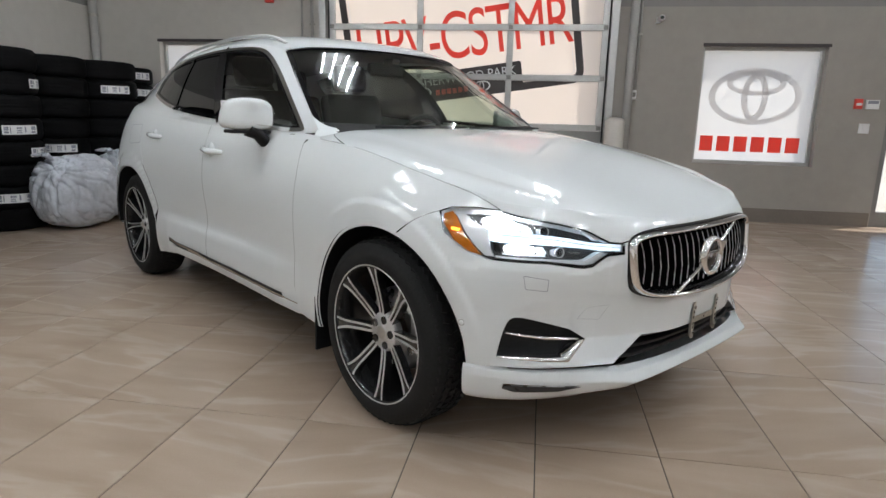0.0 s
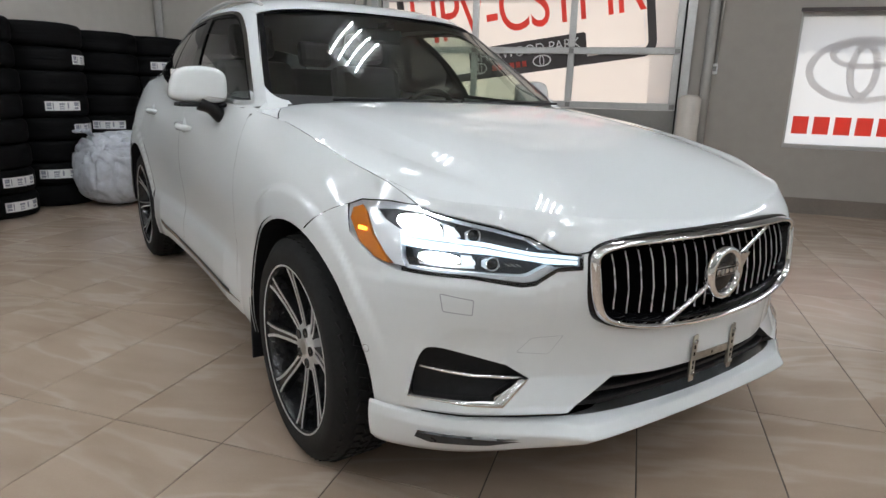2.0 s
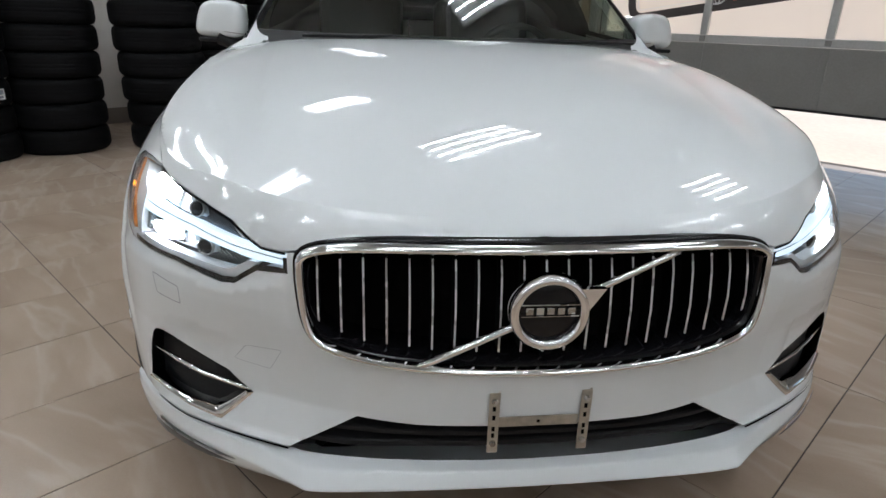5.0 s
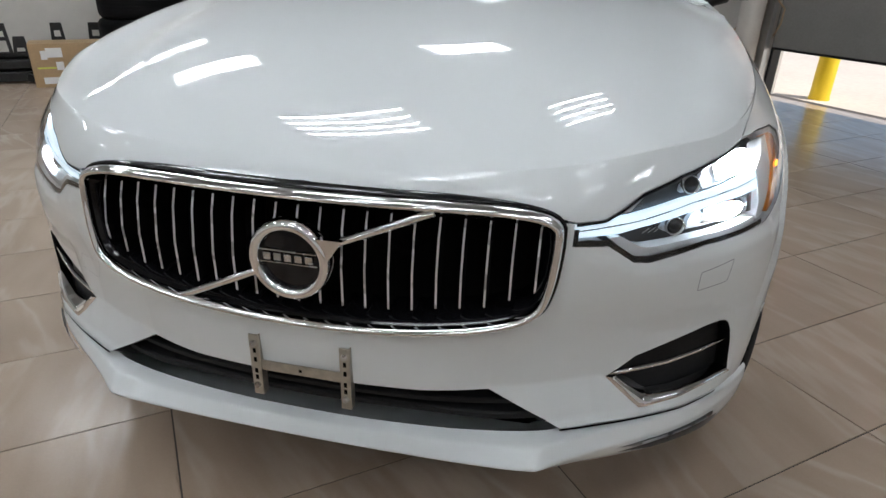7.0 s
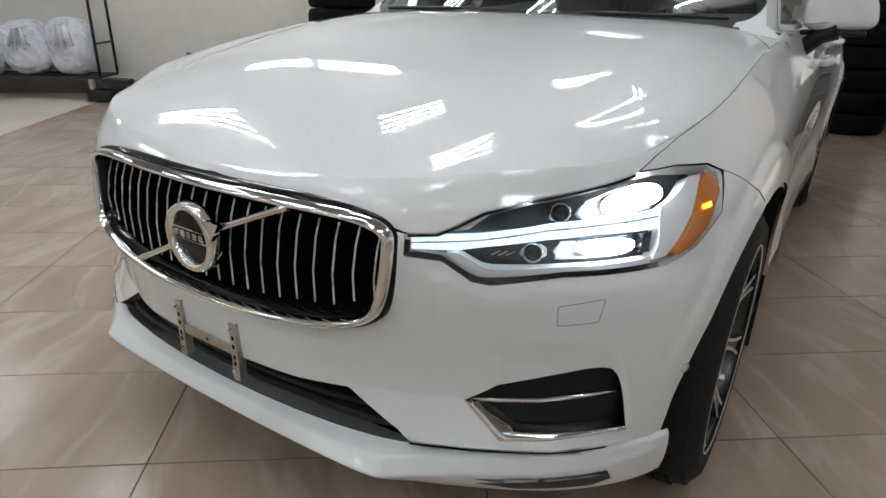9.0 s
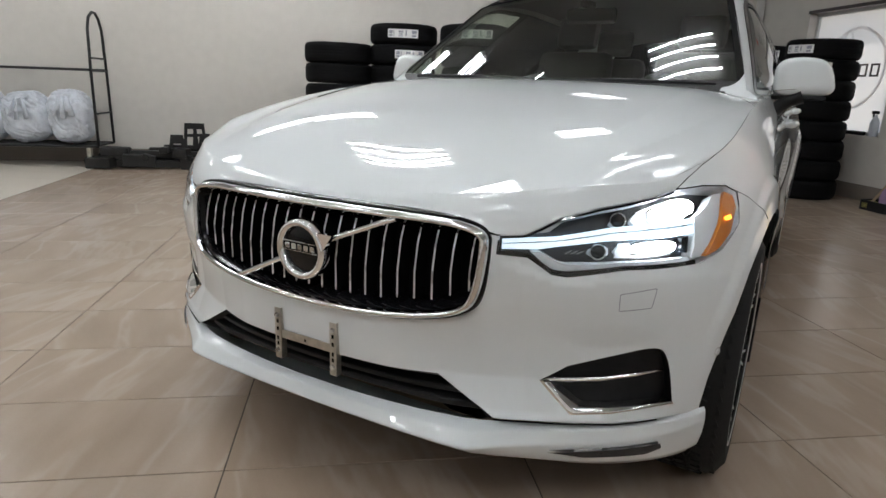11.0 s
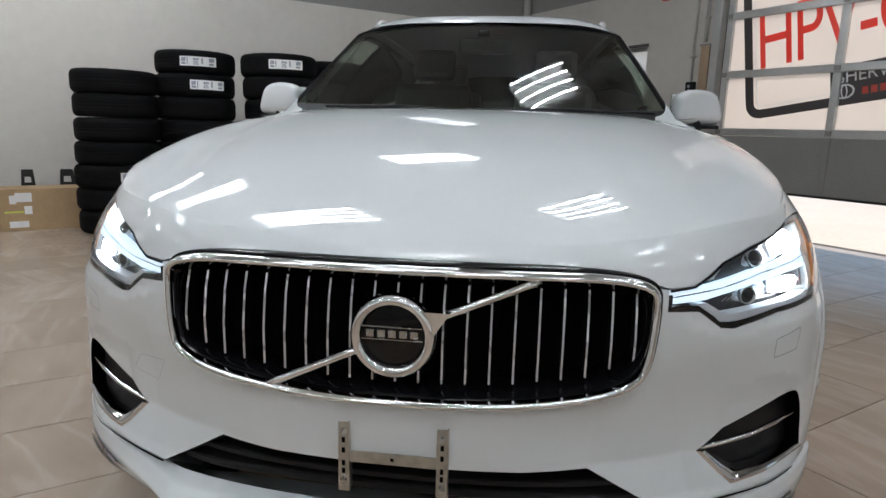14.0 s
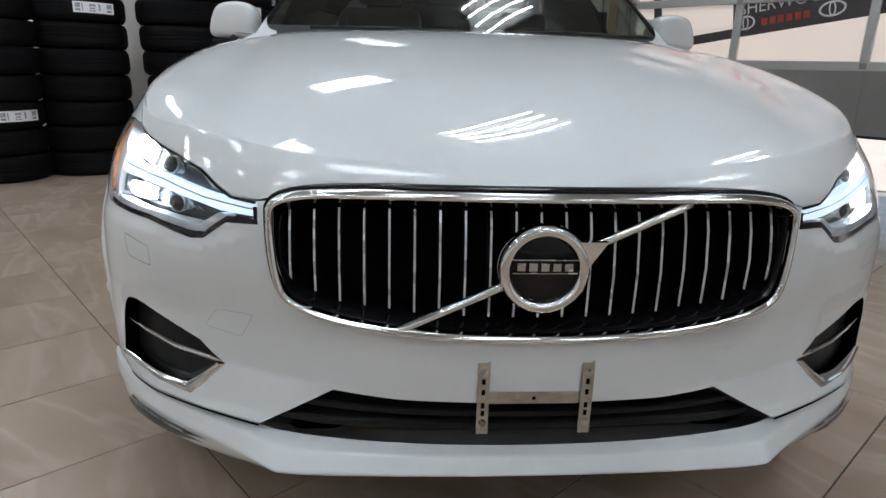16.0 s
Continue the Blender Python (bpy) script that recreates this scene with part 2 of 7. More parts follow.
def tube(bm, pts, r, n=10, closed=False, flat=1.0):
    """A round or flattened bar along a path of points."""
    pts = [Vector(p) for p in pts]
    rings, up = [], Vector((0, 0, 1))
    last = None
    for i, p in enumerate(pts):
        a = pts[i - 1] if i or closed else p
        b = pts[(i + 1) % len(pts)] if i < len(pts) - 1 or closed else p
        t = (b - a).normalized()
        if last is None:
            s = t.cross(up)
            if s.length < 1e-3:
                s = t.cross(Vector((1, 0, 0)))
        else:
            s = last - t * last.dot(t)
        s.normalize()
        last = s
        w = t.cross(s)
        rr = r[i] if isinstance(r, (list, tuple)) else r
        rings.append([bm.verts.new(p + s * (rr * math.cos(2 * math.pi * k / n)) + w * (rr * flat * math.sin(2 * math.pi * k / n))) for k in range(n)])
    m = len(rings)
    for i in range(m if closed else m - 1):
        a, b = rings[i], rings[(i + 1) % m]
        for k in range(n):
            bm.faces.new((a[k], a[(k + 1) % n], b[(k + 1) % n], b[k]))
    if not closed:
        bm.faces.new(rings[0][::-1])
        bm.faces.new(rings[-1])
    return bm


def slab(bm, poly, depth, to3d):
    """A plate: a flat outline poly of (a, b), placed by to3d(a, b, d) at depths 0 and depth."""
    f = [bm.verts.new(to3d(a, b, 0)) for a, b in poly]
    g = [bm.verts.new(to3d(a, b, depth)) for a, b in poly]
    bm.faces.new(f)
    bm.faces.new(g[::-1])
    k = len(poly)
    for i in range(k):
        bm.faces.new((f[i], g[i], g[(i + 1) % k], f[(i + 1) % k]))
    bmesh.ops.recalc_face_normals(bm, faces=bm.faces[:])
    return bm


def oval(a, b, n=40, ca=0.0, cb=0.0, power=2.0):
    out = []
    for i in range(n):
        t = 2 * math.pi * i / n
        c, s = math.cos(t), math.sin(t)
        out.append((ca + a * math.copysign(abs(c) ** (2 / power), c), cb + b * math.copysign(abs(s) ** (2 / power), s)))
    return out

# ---- the room ----
def setting(name, bm, material, label, category, kind="structure"):
    ob = part(name, bm, material)
    ob.matrix_basis = ROOM
    return tagged(ob, label, category, "", kind)


def blocks(name, boxes, material, label, category):
    bm = bmesh.new()
    for (u0, u1), (v0, v1), (z0, z1) in boxes:
        box(bm, ((u0 + u1) / 2, (v0 + v1) / 2, (z0 + z1) / 2), (u1 - u0, v1 - v0, z1 - z0))
    return setting(name, bm, material, label, category)


U0, U1, V0, V1, T = WALL_U, 8.5, -10.0, WALL_V, 0.25
DOOR_U, DOOR_TOP = (-2.83, 0.76), 3.45
WINDOWS = ((-5.22, -3.84), (1.86, 3.24))
WIN_Z = (0.695, 2.08)
EXIT_U, EXIT_TOP = (3.97, 5.0), 2.25
BAND, HIGH = 2.52, 2.75

# garage-door wall, in two paints, with its openings
lo, hi, edge = [], [], [U0 - T]
spans = [(WINDOWS[0], WIN_Z), (DOOR_U, (0.0, 9.0)), (WINDOWS[1], WIN_Z), (EXIT_U, (0.0, EXIT_TOP))]
u = U0 - T
for (a, b), (z0, z1) in spans:
    lo.append(((u, a), (V1, V1 + T), (0, BAND)))
    if z0 > 0:
        lo.append(((a, b), (V1, V1 + T), (0, z0)))
    if z1 < BAND:
        lo.append(((a, b), (V1, V1 + T), (z1, BAND)))
    u = b
lo.append(((u, U1 + T), (V1, V1 + T), (0, BAND)))
hi += [((U0 - T, DOOR_U[0]), (V1, V1 + T), (BAND, CEIL)), ((DOOR_U[1], U1 + T), (V1, V1 + T), (BAND, CEIL)), (DOOR_U, (V1, V1 + T), (DOOR_TOP, CEIL))]
# left of the door, stronger light is put into a lighter colour
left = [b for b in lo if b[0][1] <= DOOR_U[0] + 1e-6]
blocks("wall_north_corner", left + [((U0 - T, DOOR_U[0]), (V1, V1 + T), (BAND, HIGH))], M_WALL_LIT, "warm grey wall beside the overhead door, lightened for its light", "wall")
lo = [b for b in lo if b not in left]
hi[0] = ((U0 - T, DOOR_U[0]), (V1, V1 + T), (HIGH, CEIL))
blocks("wall_north", lo, M_WALL_G, "warm grey painted wall round the overhead door and windows", "wall")
blocks("wall_north_upper", hi, M_WALL_D, "darker grey painted upper band of the door wall", "wall")
blocks("wall_west", [((U0 - T, U0), (V0, V1), (0, BAND))], M_WALL_LIT, "grey wall behind the tyre stacks, lightened for its light", "wall")
blocks("wall_west_upper", [((U0 - T, U0), (V0, V1), (BAND, CEIL))], M_WALL_D, "darker grey painted band high on the wall", "wall")
# unseen closing walls, whitened to throw light back on the car's front
blocks("wall_south", [((U0 - T, U1 + T), (V0 - T, V0), (0, CEIL))], M_WALL_BOUNCE, "unseen closing wall, white to bounce light onto the car", "wall")
blocks("wall_east", [((U1, U1 + T), (V0, V1), (0, CEIL))], M_WALL_BOUNCE, "unseen closing wall, white to bounce light onto the car", "wall")
blocks("ceiling", [((U0 - T, U1 + T), (V0 - T, V1 + T), (CEIL, CEIL + 0.2))], M_CEIL, "unseen ceiling over the showroom, grey darkened as if unlit", "ceiling")
blocks("baseboard", [((U0, WINDOWS[0][1] + 0.9), (V1 - 0.014, V1 - 0.002), (0, 0.17)), ((DOOR_U[1] + 0.12, EXIT_U[0] - 0.02), (V1 - 0.014, V1 - 0.002), (0, 0.17)), ((EXIT_U[1], U1), (V1 - 0.014, V1 - 0.002), (0, 0.17)), ((U0 + 0.002, U0 + 0.014), (V0, V1 - 0.016), (0, 0.17))], M_BASE, "brown tile skirting along the foot of the walls", "baseboard")

# ground outside
bm = bmesh.new()
bmesh.ops.create_grid(bm, x_segments=1, y_segments=1, size=600)
bmesh.ops.translate(bm, verts=bm.verts, vec=(0, 0, -0.06))
setting("ground", bm, M_CONCRETE, "sunlit pale concrete apron outside the overhead door", "ground")


# frosted windows with their marks
def to_wall(v):
    return lambda a, b, d: (a, v - d, b)


def ring(bm, outer, inner, depth, to3d):
    k = len(outer)
    vs = [[bm.verts.new(to3d(a, b, d)) for a, b in p] for p in (outer, inner) for d in (0, depth)]
    o0, o1, i0, i1 = vs
    for i in range(k):
        j = (i + 1) % k
        for q in ((o0[i], o0[j], i0[j], i0[i]), (o1[j], o1[i], i1[i], i1[j]), (o0[j], o0[i], o1[i], o1[j]), (i0[i], i0[j], i1[j], i1[i])):
            bm.faces.new(q)
    bmesh.ops.recalc_face_normals(bm, faces=bm.faces[:])
    return bm


for k, ((a, b), mark) in enumerate(zip(WINDOWS, ("ring", "ovals"))):
    w = thing("window_%d" % (k + 1), "square window frosted with white film and a dealer mark", "window", ROOM, "", "structure")
    z0, z1 = WIN_Z
    vp = V1 + 0.13
    fr = bmesh.new()
    for c, s in ((((a + b) / 2, vp, z0 + 0.02), (b - a, 0.06, 0.04)), (((a + b) / 2, vp, z1 - 0.02), (b - a, 0.06, 0.04)), ((a + 0.02, vp, (z0 + z1) / 2), (0.04, 0.06, z1 - z0 - 0.08)), ((b - 0.02, vp, (z0 + z1) / 2), (0.04, 0.06, z1 - z0 - 0.08))):
        box(fr, c, s, 0.004)
    part("window_frame", fr, M_ALU, w)
    # dark bar drawn for the shadow at the top of the recess
    box_part("window_head", ((a + b) / 2, V1 - 0.006, z1 + 0.012), (b - a + 0.03, 0.02, 0.035), M_DARKVINYL, w)
    box_part("pane", ((a + b) / 2, vp + 0.005, (z0 + z1) / 2), (b - a - 0.08, 0.006, z1 - z0 - 0.08), M_FILM, w, 0, "white frosted pane")
    put = to_wall(vp - 0.004)
    cu = (a + b) / 2
    if mark == "ovals":
        cu, cz = cu - 0.02, 1.51
        part("emblem_oval", ring(bmesh.new(), oval(0.53, 0.335, 56, cu, cz), oval(0.46, 0.275, 56, cu, cz), 0.006, put), M_GREYV, w, "brushed grey outer oval")
        part("emblem_oval", ring(bmesh.new(), oval(0.335, 0.145, 48, cu, cz + 0.155), oval(0.27, 0.09, 48, cu, cz + 0.155), 0.009, put), M_GREYV, w)
        part("emblem_oval", ring(bmesh.new(), oval(0.15, 0.285, 48, cu, cz - 0.005), oval(0.085, 0.215, 48, cu, cz - 0.005), 0.012, put), M_GREYV, w)
        x = cu - 0.575
        for i in range(6):
            part("letter_bar", slab(bmesh.new(), [(x, 0.845), (x + 0.15, 0.845), (x + 0.15, 1.03), (x, 1.03)], 0.006, put), M_REDV, w, "red vinyl bar")
            x += 0.2
    else:
        cz = 1.42
        part("emblem_ring", ring(bmesh.new(), oval(0.46, 0.46, 64, cu, cz), oval(0.43, 0.43, 64, cu, cz), 0.006, put), M_GREYV, w, "thin grey ring")
        part("emblem_arc", ring(bmesh.new(), oval(0.1, 0.44, 40, cu - 0.14, cz), oval(0.085, 0.42, 40, cu - 0.14, cz), 0.006, put), M_GREYV, w)
        for i in range(5):
            x = cu - 0.40 + i * 0.165
            part("letter_bar", ring(bmesh.new(), [(x, 1.33), (x + 0.12, 1.33), (x + 0.12, 1.47), (x, 1.47)], [(x + 0.022, 1.35), (x + 0.098, 1.35), (x + 0.098, 1.45), (x + 0.022, 1.45)], 0.006, put), M_DARKVINYL, w, "dark outlined bar")

# glazed exit door
w = thing("door_1", "glazed exit door in a dark metal frame", "door", ROOM, "", "structure")
fr = bmesh.new()
a, b = EXIT_U
for c, s in (((a + 0.04, V1 + 0.1, EXIT_TOP / 2), (0.08, 0.1, EXIT_TOP)), ((b - 0.04, V1 + 0.1, EXIT_TOP / 2), (0.08, 0.1, EXIT_TOP)), (((a + b) / 2, V1 + 0.1, EXIT_TOP - 0.05), (b - a - 0.16, 0.1, 0.1)), (((a + b) / 2, V1 + 0.1, 0.09), (b - a - 0.16, 0.06, 0.18)), (((a + b) / 2, V1 + 0.1, 1.0), (b - a - 0.16, 0.05, 0.07))):
    box(fr, c, s, 0.004)
part("door_frame", fr, M_DOORPANEL, w)
pn = box_part("pane", ((a + b) / 2, V1 + 0.1, EXIT_TOP / 2 + 0.04), (b - a - 0.16, 0.008, EXIT_TOP - 0.28), M_CLEAR, w)
pn.visible_shadow = False

# overhead door, raised a little, with film-covered glazing
gd = thing("garage_door", "partly raised sectional overhead door with grey foot panel and glazed rows", "garage door", ROOM, "", "structure")
ROWS_Z = (0.47, 1.08, 1.68, 2.28, 2.88, 3.45)
COLS_U = (-2.76, -1.6, -0.45, 0.70)
VD = V1 + 0.03
fr = bmesh.new()
for z in ROWS_Z[1:]:
    box(fr, ((COLS_U[0] + COLS_U[-1]) / 2, VD, z), (COLS_U[-1] - COLS_U[0] + 0.08, 0.05, 0.075), 0.006)
part("rail", fr, M_ALU, gd, "aluminium section rails")
for uu in COLS_U:
    for z0, z1 in zip(ROWS_Z[1:], ROWS_Z[2:]):
        box_part("stile", (uu, VD, (z0 + z1) / 2), (0.075, 0.045, z1 - z0 - 0.077), M_ALU, gd, 0.005)
box_part("foot_panel", ((COLS_U[0] + COLS_U[-1]) / 2, VD, 0.765), (COLS_U[-1] - COLS_U[0] + 0.08, 0.045, 0.55), M_DOORPANEL, gd, 0.006, "solid grey foot panel")
box_part("bottom_seal", ((COLS_U[0] + COLS_U[-1]) / 2, VD, 0.477), (COLS_U[-1] - COLS_U[0] + 0.08, 0.05, 0.022), M_BLACK, gd, 0.004)
for uu in COLS_U[1:3]:
    box_part("stiffener", (uu, VD - 0.028, 0.77), (0.06, 0.012, 0.53), M_DOORPANEL, gd, 0.003)
for uu in COLS_U:
    for z in ROWS_Z[1:5]:
        box_part("hinge", (uu, VD - 0.03, z), (0.055, 0.014, 0.05), M_DOORPANEL, gd, 0.003)
for u0, u1 in zip(COLS_U, COLS_U[1:]):
    for z0, z1 in zip(ROWS_Z[1:], ROWS_Z[2:]):
        box_part("pane", ((u0 + u1) / 2, VD + 0.012, (z0 + z1) / 2), (u1 - u0 - 0.07, 0.004, z1 - z0 - 0.07), M_FILMW, gd)
for s, uu in ((-1, DOOR_U[0]), (1, DOOR_U[1])):
    box_part("track", (uu - s * 0.01 + s * 0.05, V1 - 0.035, 1.75), (0.09, 0.06, 3.5), M_ALU, gd, 0.004, "steel door track")
    box_part("jamb_seal", (uu - s * 0.02, V1 + 0.1, 1.72), (0.03, 0.12, 3.44), M_BLACK, gd)

# banner graphic on the glazing: a tilted plate with red letters
ban = thing("banner_graphic", "vinyl banner of a tilted plate with red letters", "banner", ROOM)
TILT_B = radians(8.5)
cb, sb = math.cos(TILT_B), math.sin(TILT_B)


def on_plate(v):
    return lambda a, b, d: (-2.47 + a * cb - b * sb, v - d, 1.2 + a * sb + b * cb)


def rounded(w, h, r, o=0.0, n=6):
    pts = []
    for cx, cz, a0 in ((w - r, r, -90), (w - r, h - r, 0), (r, h - r, 90), (r, r, 180)):
        for i in range(n + 1):
            t = radians(a0 + 90 * i / n)
            pts.append((cx + (r - o) * math.cos(t), cz + (r - o) * math.sin(t)))
    return pts


VB = VD + 0.009
part("plate_border", ring(bmesh.new(), rounded(3.0, 1.75, 0.16), rounded(3.0, 1.75, 0.16, 0.09), 0.001, on_plate(VB)), M_DARKVINYL, ban, "dark rounded border")
part("plate_line", ring(bmesh.new(), rounded(3.0, 1.75, 0.16, 0.115), rounded(3.0, 1.75, 0.16, 0.125), 0.001, on_plate(VB)), M_GREYV, ban)
txt = bpy.data.curves.new("letters", "FONT")
txt.body, txt.size, txt.extrude = "HPV-CSTMR", 0.78, 0.0008
txt.space_character = 0.92
tob = new("letters", txt)
dg = bpy.context.evaluated_depsgraph_get()
tm = bpy.data.meshes.new_from_object(tob.evaluated_get(dg))
bpy.data.objects.remove(tob)
tm.materials.append(M_REDV)
lw = max(v.co.x for v in tm.vertices)
for v in tm.vertices:
    x, y, z = v.co.x * 2.78 / lw, v.co.y * 1.06, v.co.z
    v.co = Vector(on_plate(VB - 0.002)(0.13 + x, 0.5 + y, z))
tob = new("letters", tm)
tob.parent = ban
part("strip", slab(bmesh.new(), [(0.85, 0.03), (2.24, 0.03), (2.24, 0.34), (2.22, 0.36), (0.85, 0.36)], 0.001, on_plate(VB - 0.0012)), M_DARKVINYL, ban, "dark name strip")


def lettering(body, a0, a1, b0, b1, v, material, parent):
    """Flat letters fitted into a field of the banner."""
    cu_ = bpy.data.curves.new("letters", "FONT")
    cu_.body, cu_.size, cu_.extrude = body, 0.78, 0.0008
    tmp = new("letters", cu_)
    me = bpy.data.meshes.new_from_object(tmp.evaluated_get(bpy.context.evaluated_depsgraph_get()))
    bpy.data.objects.remove(tmp)
    me.materials.append(material)
    w, h = max(q.co.x for q in me.vertices), max(q.co.y for q in me.vertices)
    for q in me.vertices:
        q.co = Vector(on_plate(v)(a0 + q.co.x * (a1 - a0) / w, b0 + q.co.y * (b1 - b0) / h, q.co.z))
    new("letters", me).parent = parent


lettering("SHERWOOD PARK", 0.91, 2.17, 0.205, 0.315, VB - 0.004, M_LABEL, ban)
for i in range(6):
    part("word_bar", slab(bmesh.new(), [(1.12 + i * 0.073, 0.075), (1.172 + i * 0.073, 0.075), (1.172 + i * 0.073, 0.14), (1.12 + i * 0.073, 0.14)], 0.002, on_plate(VB - 0.003)), M_REDV, ban)
for ca, ra, cbb in ((0.97, 0.09, 0.125), (1.72, 0.11, 0.115)):
    part("badge", ring(bmesh.new(), oval(ra, 0.068, 32, ca, cbb), oval(ra - 0.018, 0.052, 32, ca, cbb), 0.002, on_plate(VB - 0.003)), M_LABEL, ban)
    part("badge", ring(bmesh.new(), oval(0.03, 0.062, 24, ca, cbb), oval(0.018, 0.05, 24, ca, cbb), 0.002, on_plate(VB - 0.003)), M_LABEL, ban)

# ceiling lamps: four tubes each, along v
lamp = thing("ceiling_light", "strip light with four white tubes, in a set with added fill", "ceiling light", ROOM @ pose(0, 0, CEIL - 0.1), "ceiling lights")
box_part("housing", (0, 0, 0.075), (0.52, 0.86, 0.05), M_HOUSING, lamp, 0.01)
for i in range(4):
    bm = tube(bmesh.new(), [(-0.174 + i * 0.116, -0.40, 0), (-0.174 + i * 0.116, 0.40, 0)], 0.0105, 8)
    smooth(part("tube", bm, M_TUBE, lamp, "glowing tube"))
# first five and (0.55, 2.4) follow reflections; the rest are unseen, added fill
LAMPS_AND_FILL = [(-1.20, 1.76), (-3.18, 1.62), (-1.74, -0.18), (-3.23, -0.71), (-3.12, -2.73), (-4.9, -1.0), (-5.2, -5.2), (0.55, 2.4), (-1.5, -2.9), (0.5, -0.9), (0.6, -3.0), (2.2, -1.2), (2.4, 0.6), (2.3, -3.2), (4.2, -1.2), (4.3, 0.9), (4.2, -3.2), (-5.0, -1.9), (0.8, -5.2), (-1.4, -5.4), (2.9, -5.4), (-3.6, -5.4), (0.8, -7.6), (3.4, -7.8), (4.6, 3.2)]
lamp.matrix_basis = ROOM @ pose(LAMPS_AND_FILL[0][0], LAMPS_AND_FILL[0][1], CEIL - 0.1)
for lu, lv in LAMPS_AND_FILL[1:]:
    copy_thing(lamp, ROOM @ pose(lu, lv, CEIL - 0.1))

# ---- the car: panels cut from smooth control nets (half of it, mirrored in x) ----
from mathutils import geometry


class Net:
    """A smooth surface through rows and columns of control points."""

    def __init__(self, cols):
        self.p = np.array(cols, float)
        self.n, self.m = self.p.shape[:2]
        cs, rs = np.meshgrid(np.linspace(0, self.n - 1, 25 * (self.n - 1) + 1), np.linspace(0, self.m - 1, 18 * (self.m - 1) + 1), indexing="ij")
        self.grid = np.stack([cs.ravel(), rs.ravel()], 1)
        self.pts = self.at(self.grid)

    @staticmethod
    def weights(t):
        return np.stack([(1 - t) ** 3 / 6, (3 * t ** 3 - 6 * t * t + 4) / 6, (-3 * t ** 3 + 3 * t * t + 3 * t + 1) / 6, t ** 3 / 6], -1)

    ease = 0.2

    def poles(self):
        """Spline poles that follow the control points, evened out a little; one more row at every edge."""
        if self.ease is None:
            q = np.pad(self.p, ((1, 1), (1, 1), (0, 0)), "edge")
            q[0], q[-1] = q[2] * [-1, 1, 1], 2 * q[-2] - q[-3]
            q[:, 0], q[:, -1] = 2 * q[:, 1] - q[:, 2], 2 * q[:, -2] - q[:, -3]
            return q

        def along(n, mirror):
            ext = np.zeros((n + 2, n))
            ext[1:-1] = np.eye(n)
            ext[0, :2], ext[-1, -2:] = (2, -1), (-1, 2)
            b = sum(np.eye(n, n + 2, i) * w for i, w in enumerate((1 / 6, 4 / 6, 1 / 6)))
            signs = []
            for s_ in ((1, -1) if mirror else (1,)):
                e = ext.copy()
                if mirror:
                    e[0, :2] = (0, s_)
                    if s_ < 0:
                        e[1, 0] = 0
                d = np.diff(np.eye(n + 2), 3, axis=0) @ e if n > 3 else np.zeros((1, n))
                m = b @ e
                signs.append(e @ np.linalg.pinv(m.T @ m + self.ease * d.T @ d) @ m.T)
            return signs
        ac, ar = along(self.n, self.mirror), along(self.m, False)[0]
        q = np.stack([(ac[-1] if i == 0 else ac[0]) @ self.p[:, :, i] @ ar.T for i in range(3)], -1)
        return q

    def at(self, cr):
        cr = np.atleast_2d(np.asarray(cr, float))
        if self.net is None:
            self.net = self.poles()
        c, r = np.clip(cr[:, 0], 0, self.n - 1 - 1e-9), np.clip(cr[:, 1], 0, self.m - 1 - 1e-9)
        ci, ri = np.floor(c).astype(int), np.floor(r).astype(int)
        wc, wr = self.weights(c - ci), self.weights(r - ri)
        out = np.zeros((len(cr), 3))
        for a in range(4):
            for b in range(4):
                out += (wc[:, a] * wr[:, b])[:, None] * self.net[ci + a, ri + b]
        return out

    net = None
    mirror = False

    def normal(self, cr, h=1e-3):
        cr = np.atleast_2d(np.asarray(cr, float))
        lim = np.array([self.n - 1, self.m - 1])
        a = self.at(np.clip(cr + [h, 0], 0, lim)) - self.at(np.clip(cr - [h, 0], 0, lim))
        b = self.at(np.clip(cr + [0, h], 0, lim)) - self.at(np.clip(cr - [0, h], 0, lim))
        n = np.cross(a, b)
        return n / np.maximum(np.linalg.norm(n, axis=1), 1e-12)[:, None]

    def near(self, pts, along=None):
        """The parameters of the surface points nearest to the given points."""
        out = []
        for p in np.atleast_2d(np.asarray(pts, float)):
            d = self.pts - p
            if along is not None:
                d = d * np.array(along)
            cr = self.grid[(d ** 2).sum(1).argmin()].copy()
            step = 0.03
            for _ in range(5):
                tr = cr + step * np.array([[i, j] for i in range(-2, 3) for j in range(-2, 3)]) / 2
                tr = np.clip(tr, 0, [self.n - 1, self.m - 1])
                d = self.at(tr) - p
                if along is not None:
                    d = d * np.array(along)
                cr = tr[(d ** 2).sum(1).argmin()]
                step *= 0.5
            out.append(cr)
        return np.array(out)


class MirrorNet(Net):
    mirror = True


class LipNet(MirrorNet):
    """Keeps to its control points as poles, so that close rows fold sharply."""
    ease = None


def dist_to(line, q):
    """Distance of points to a line of points, in the plane."""
    best = np.full(len(q), 1e9)
    for a, b in zip(line, line[1:]):
        a, b = np.array(a), np.array(b)
        t = np.clip(((q - a) @ (b - a)) / ((b - a) @ (b - a)), 0, 1)
        best = np.minimum(best, np.linalg.norm(q - a - t[:, None] * (b - a), axis=1))
    return best


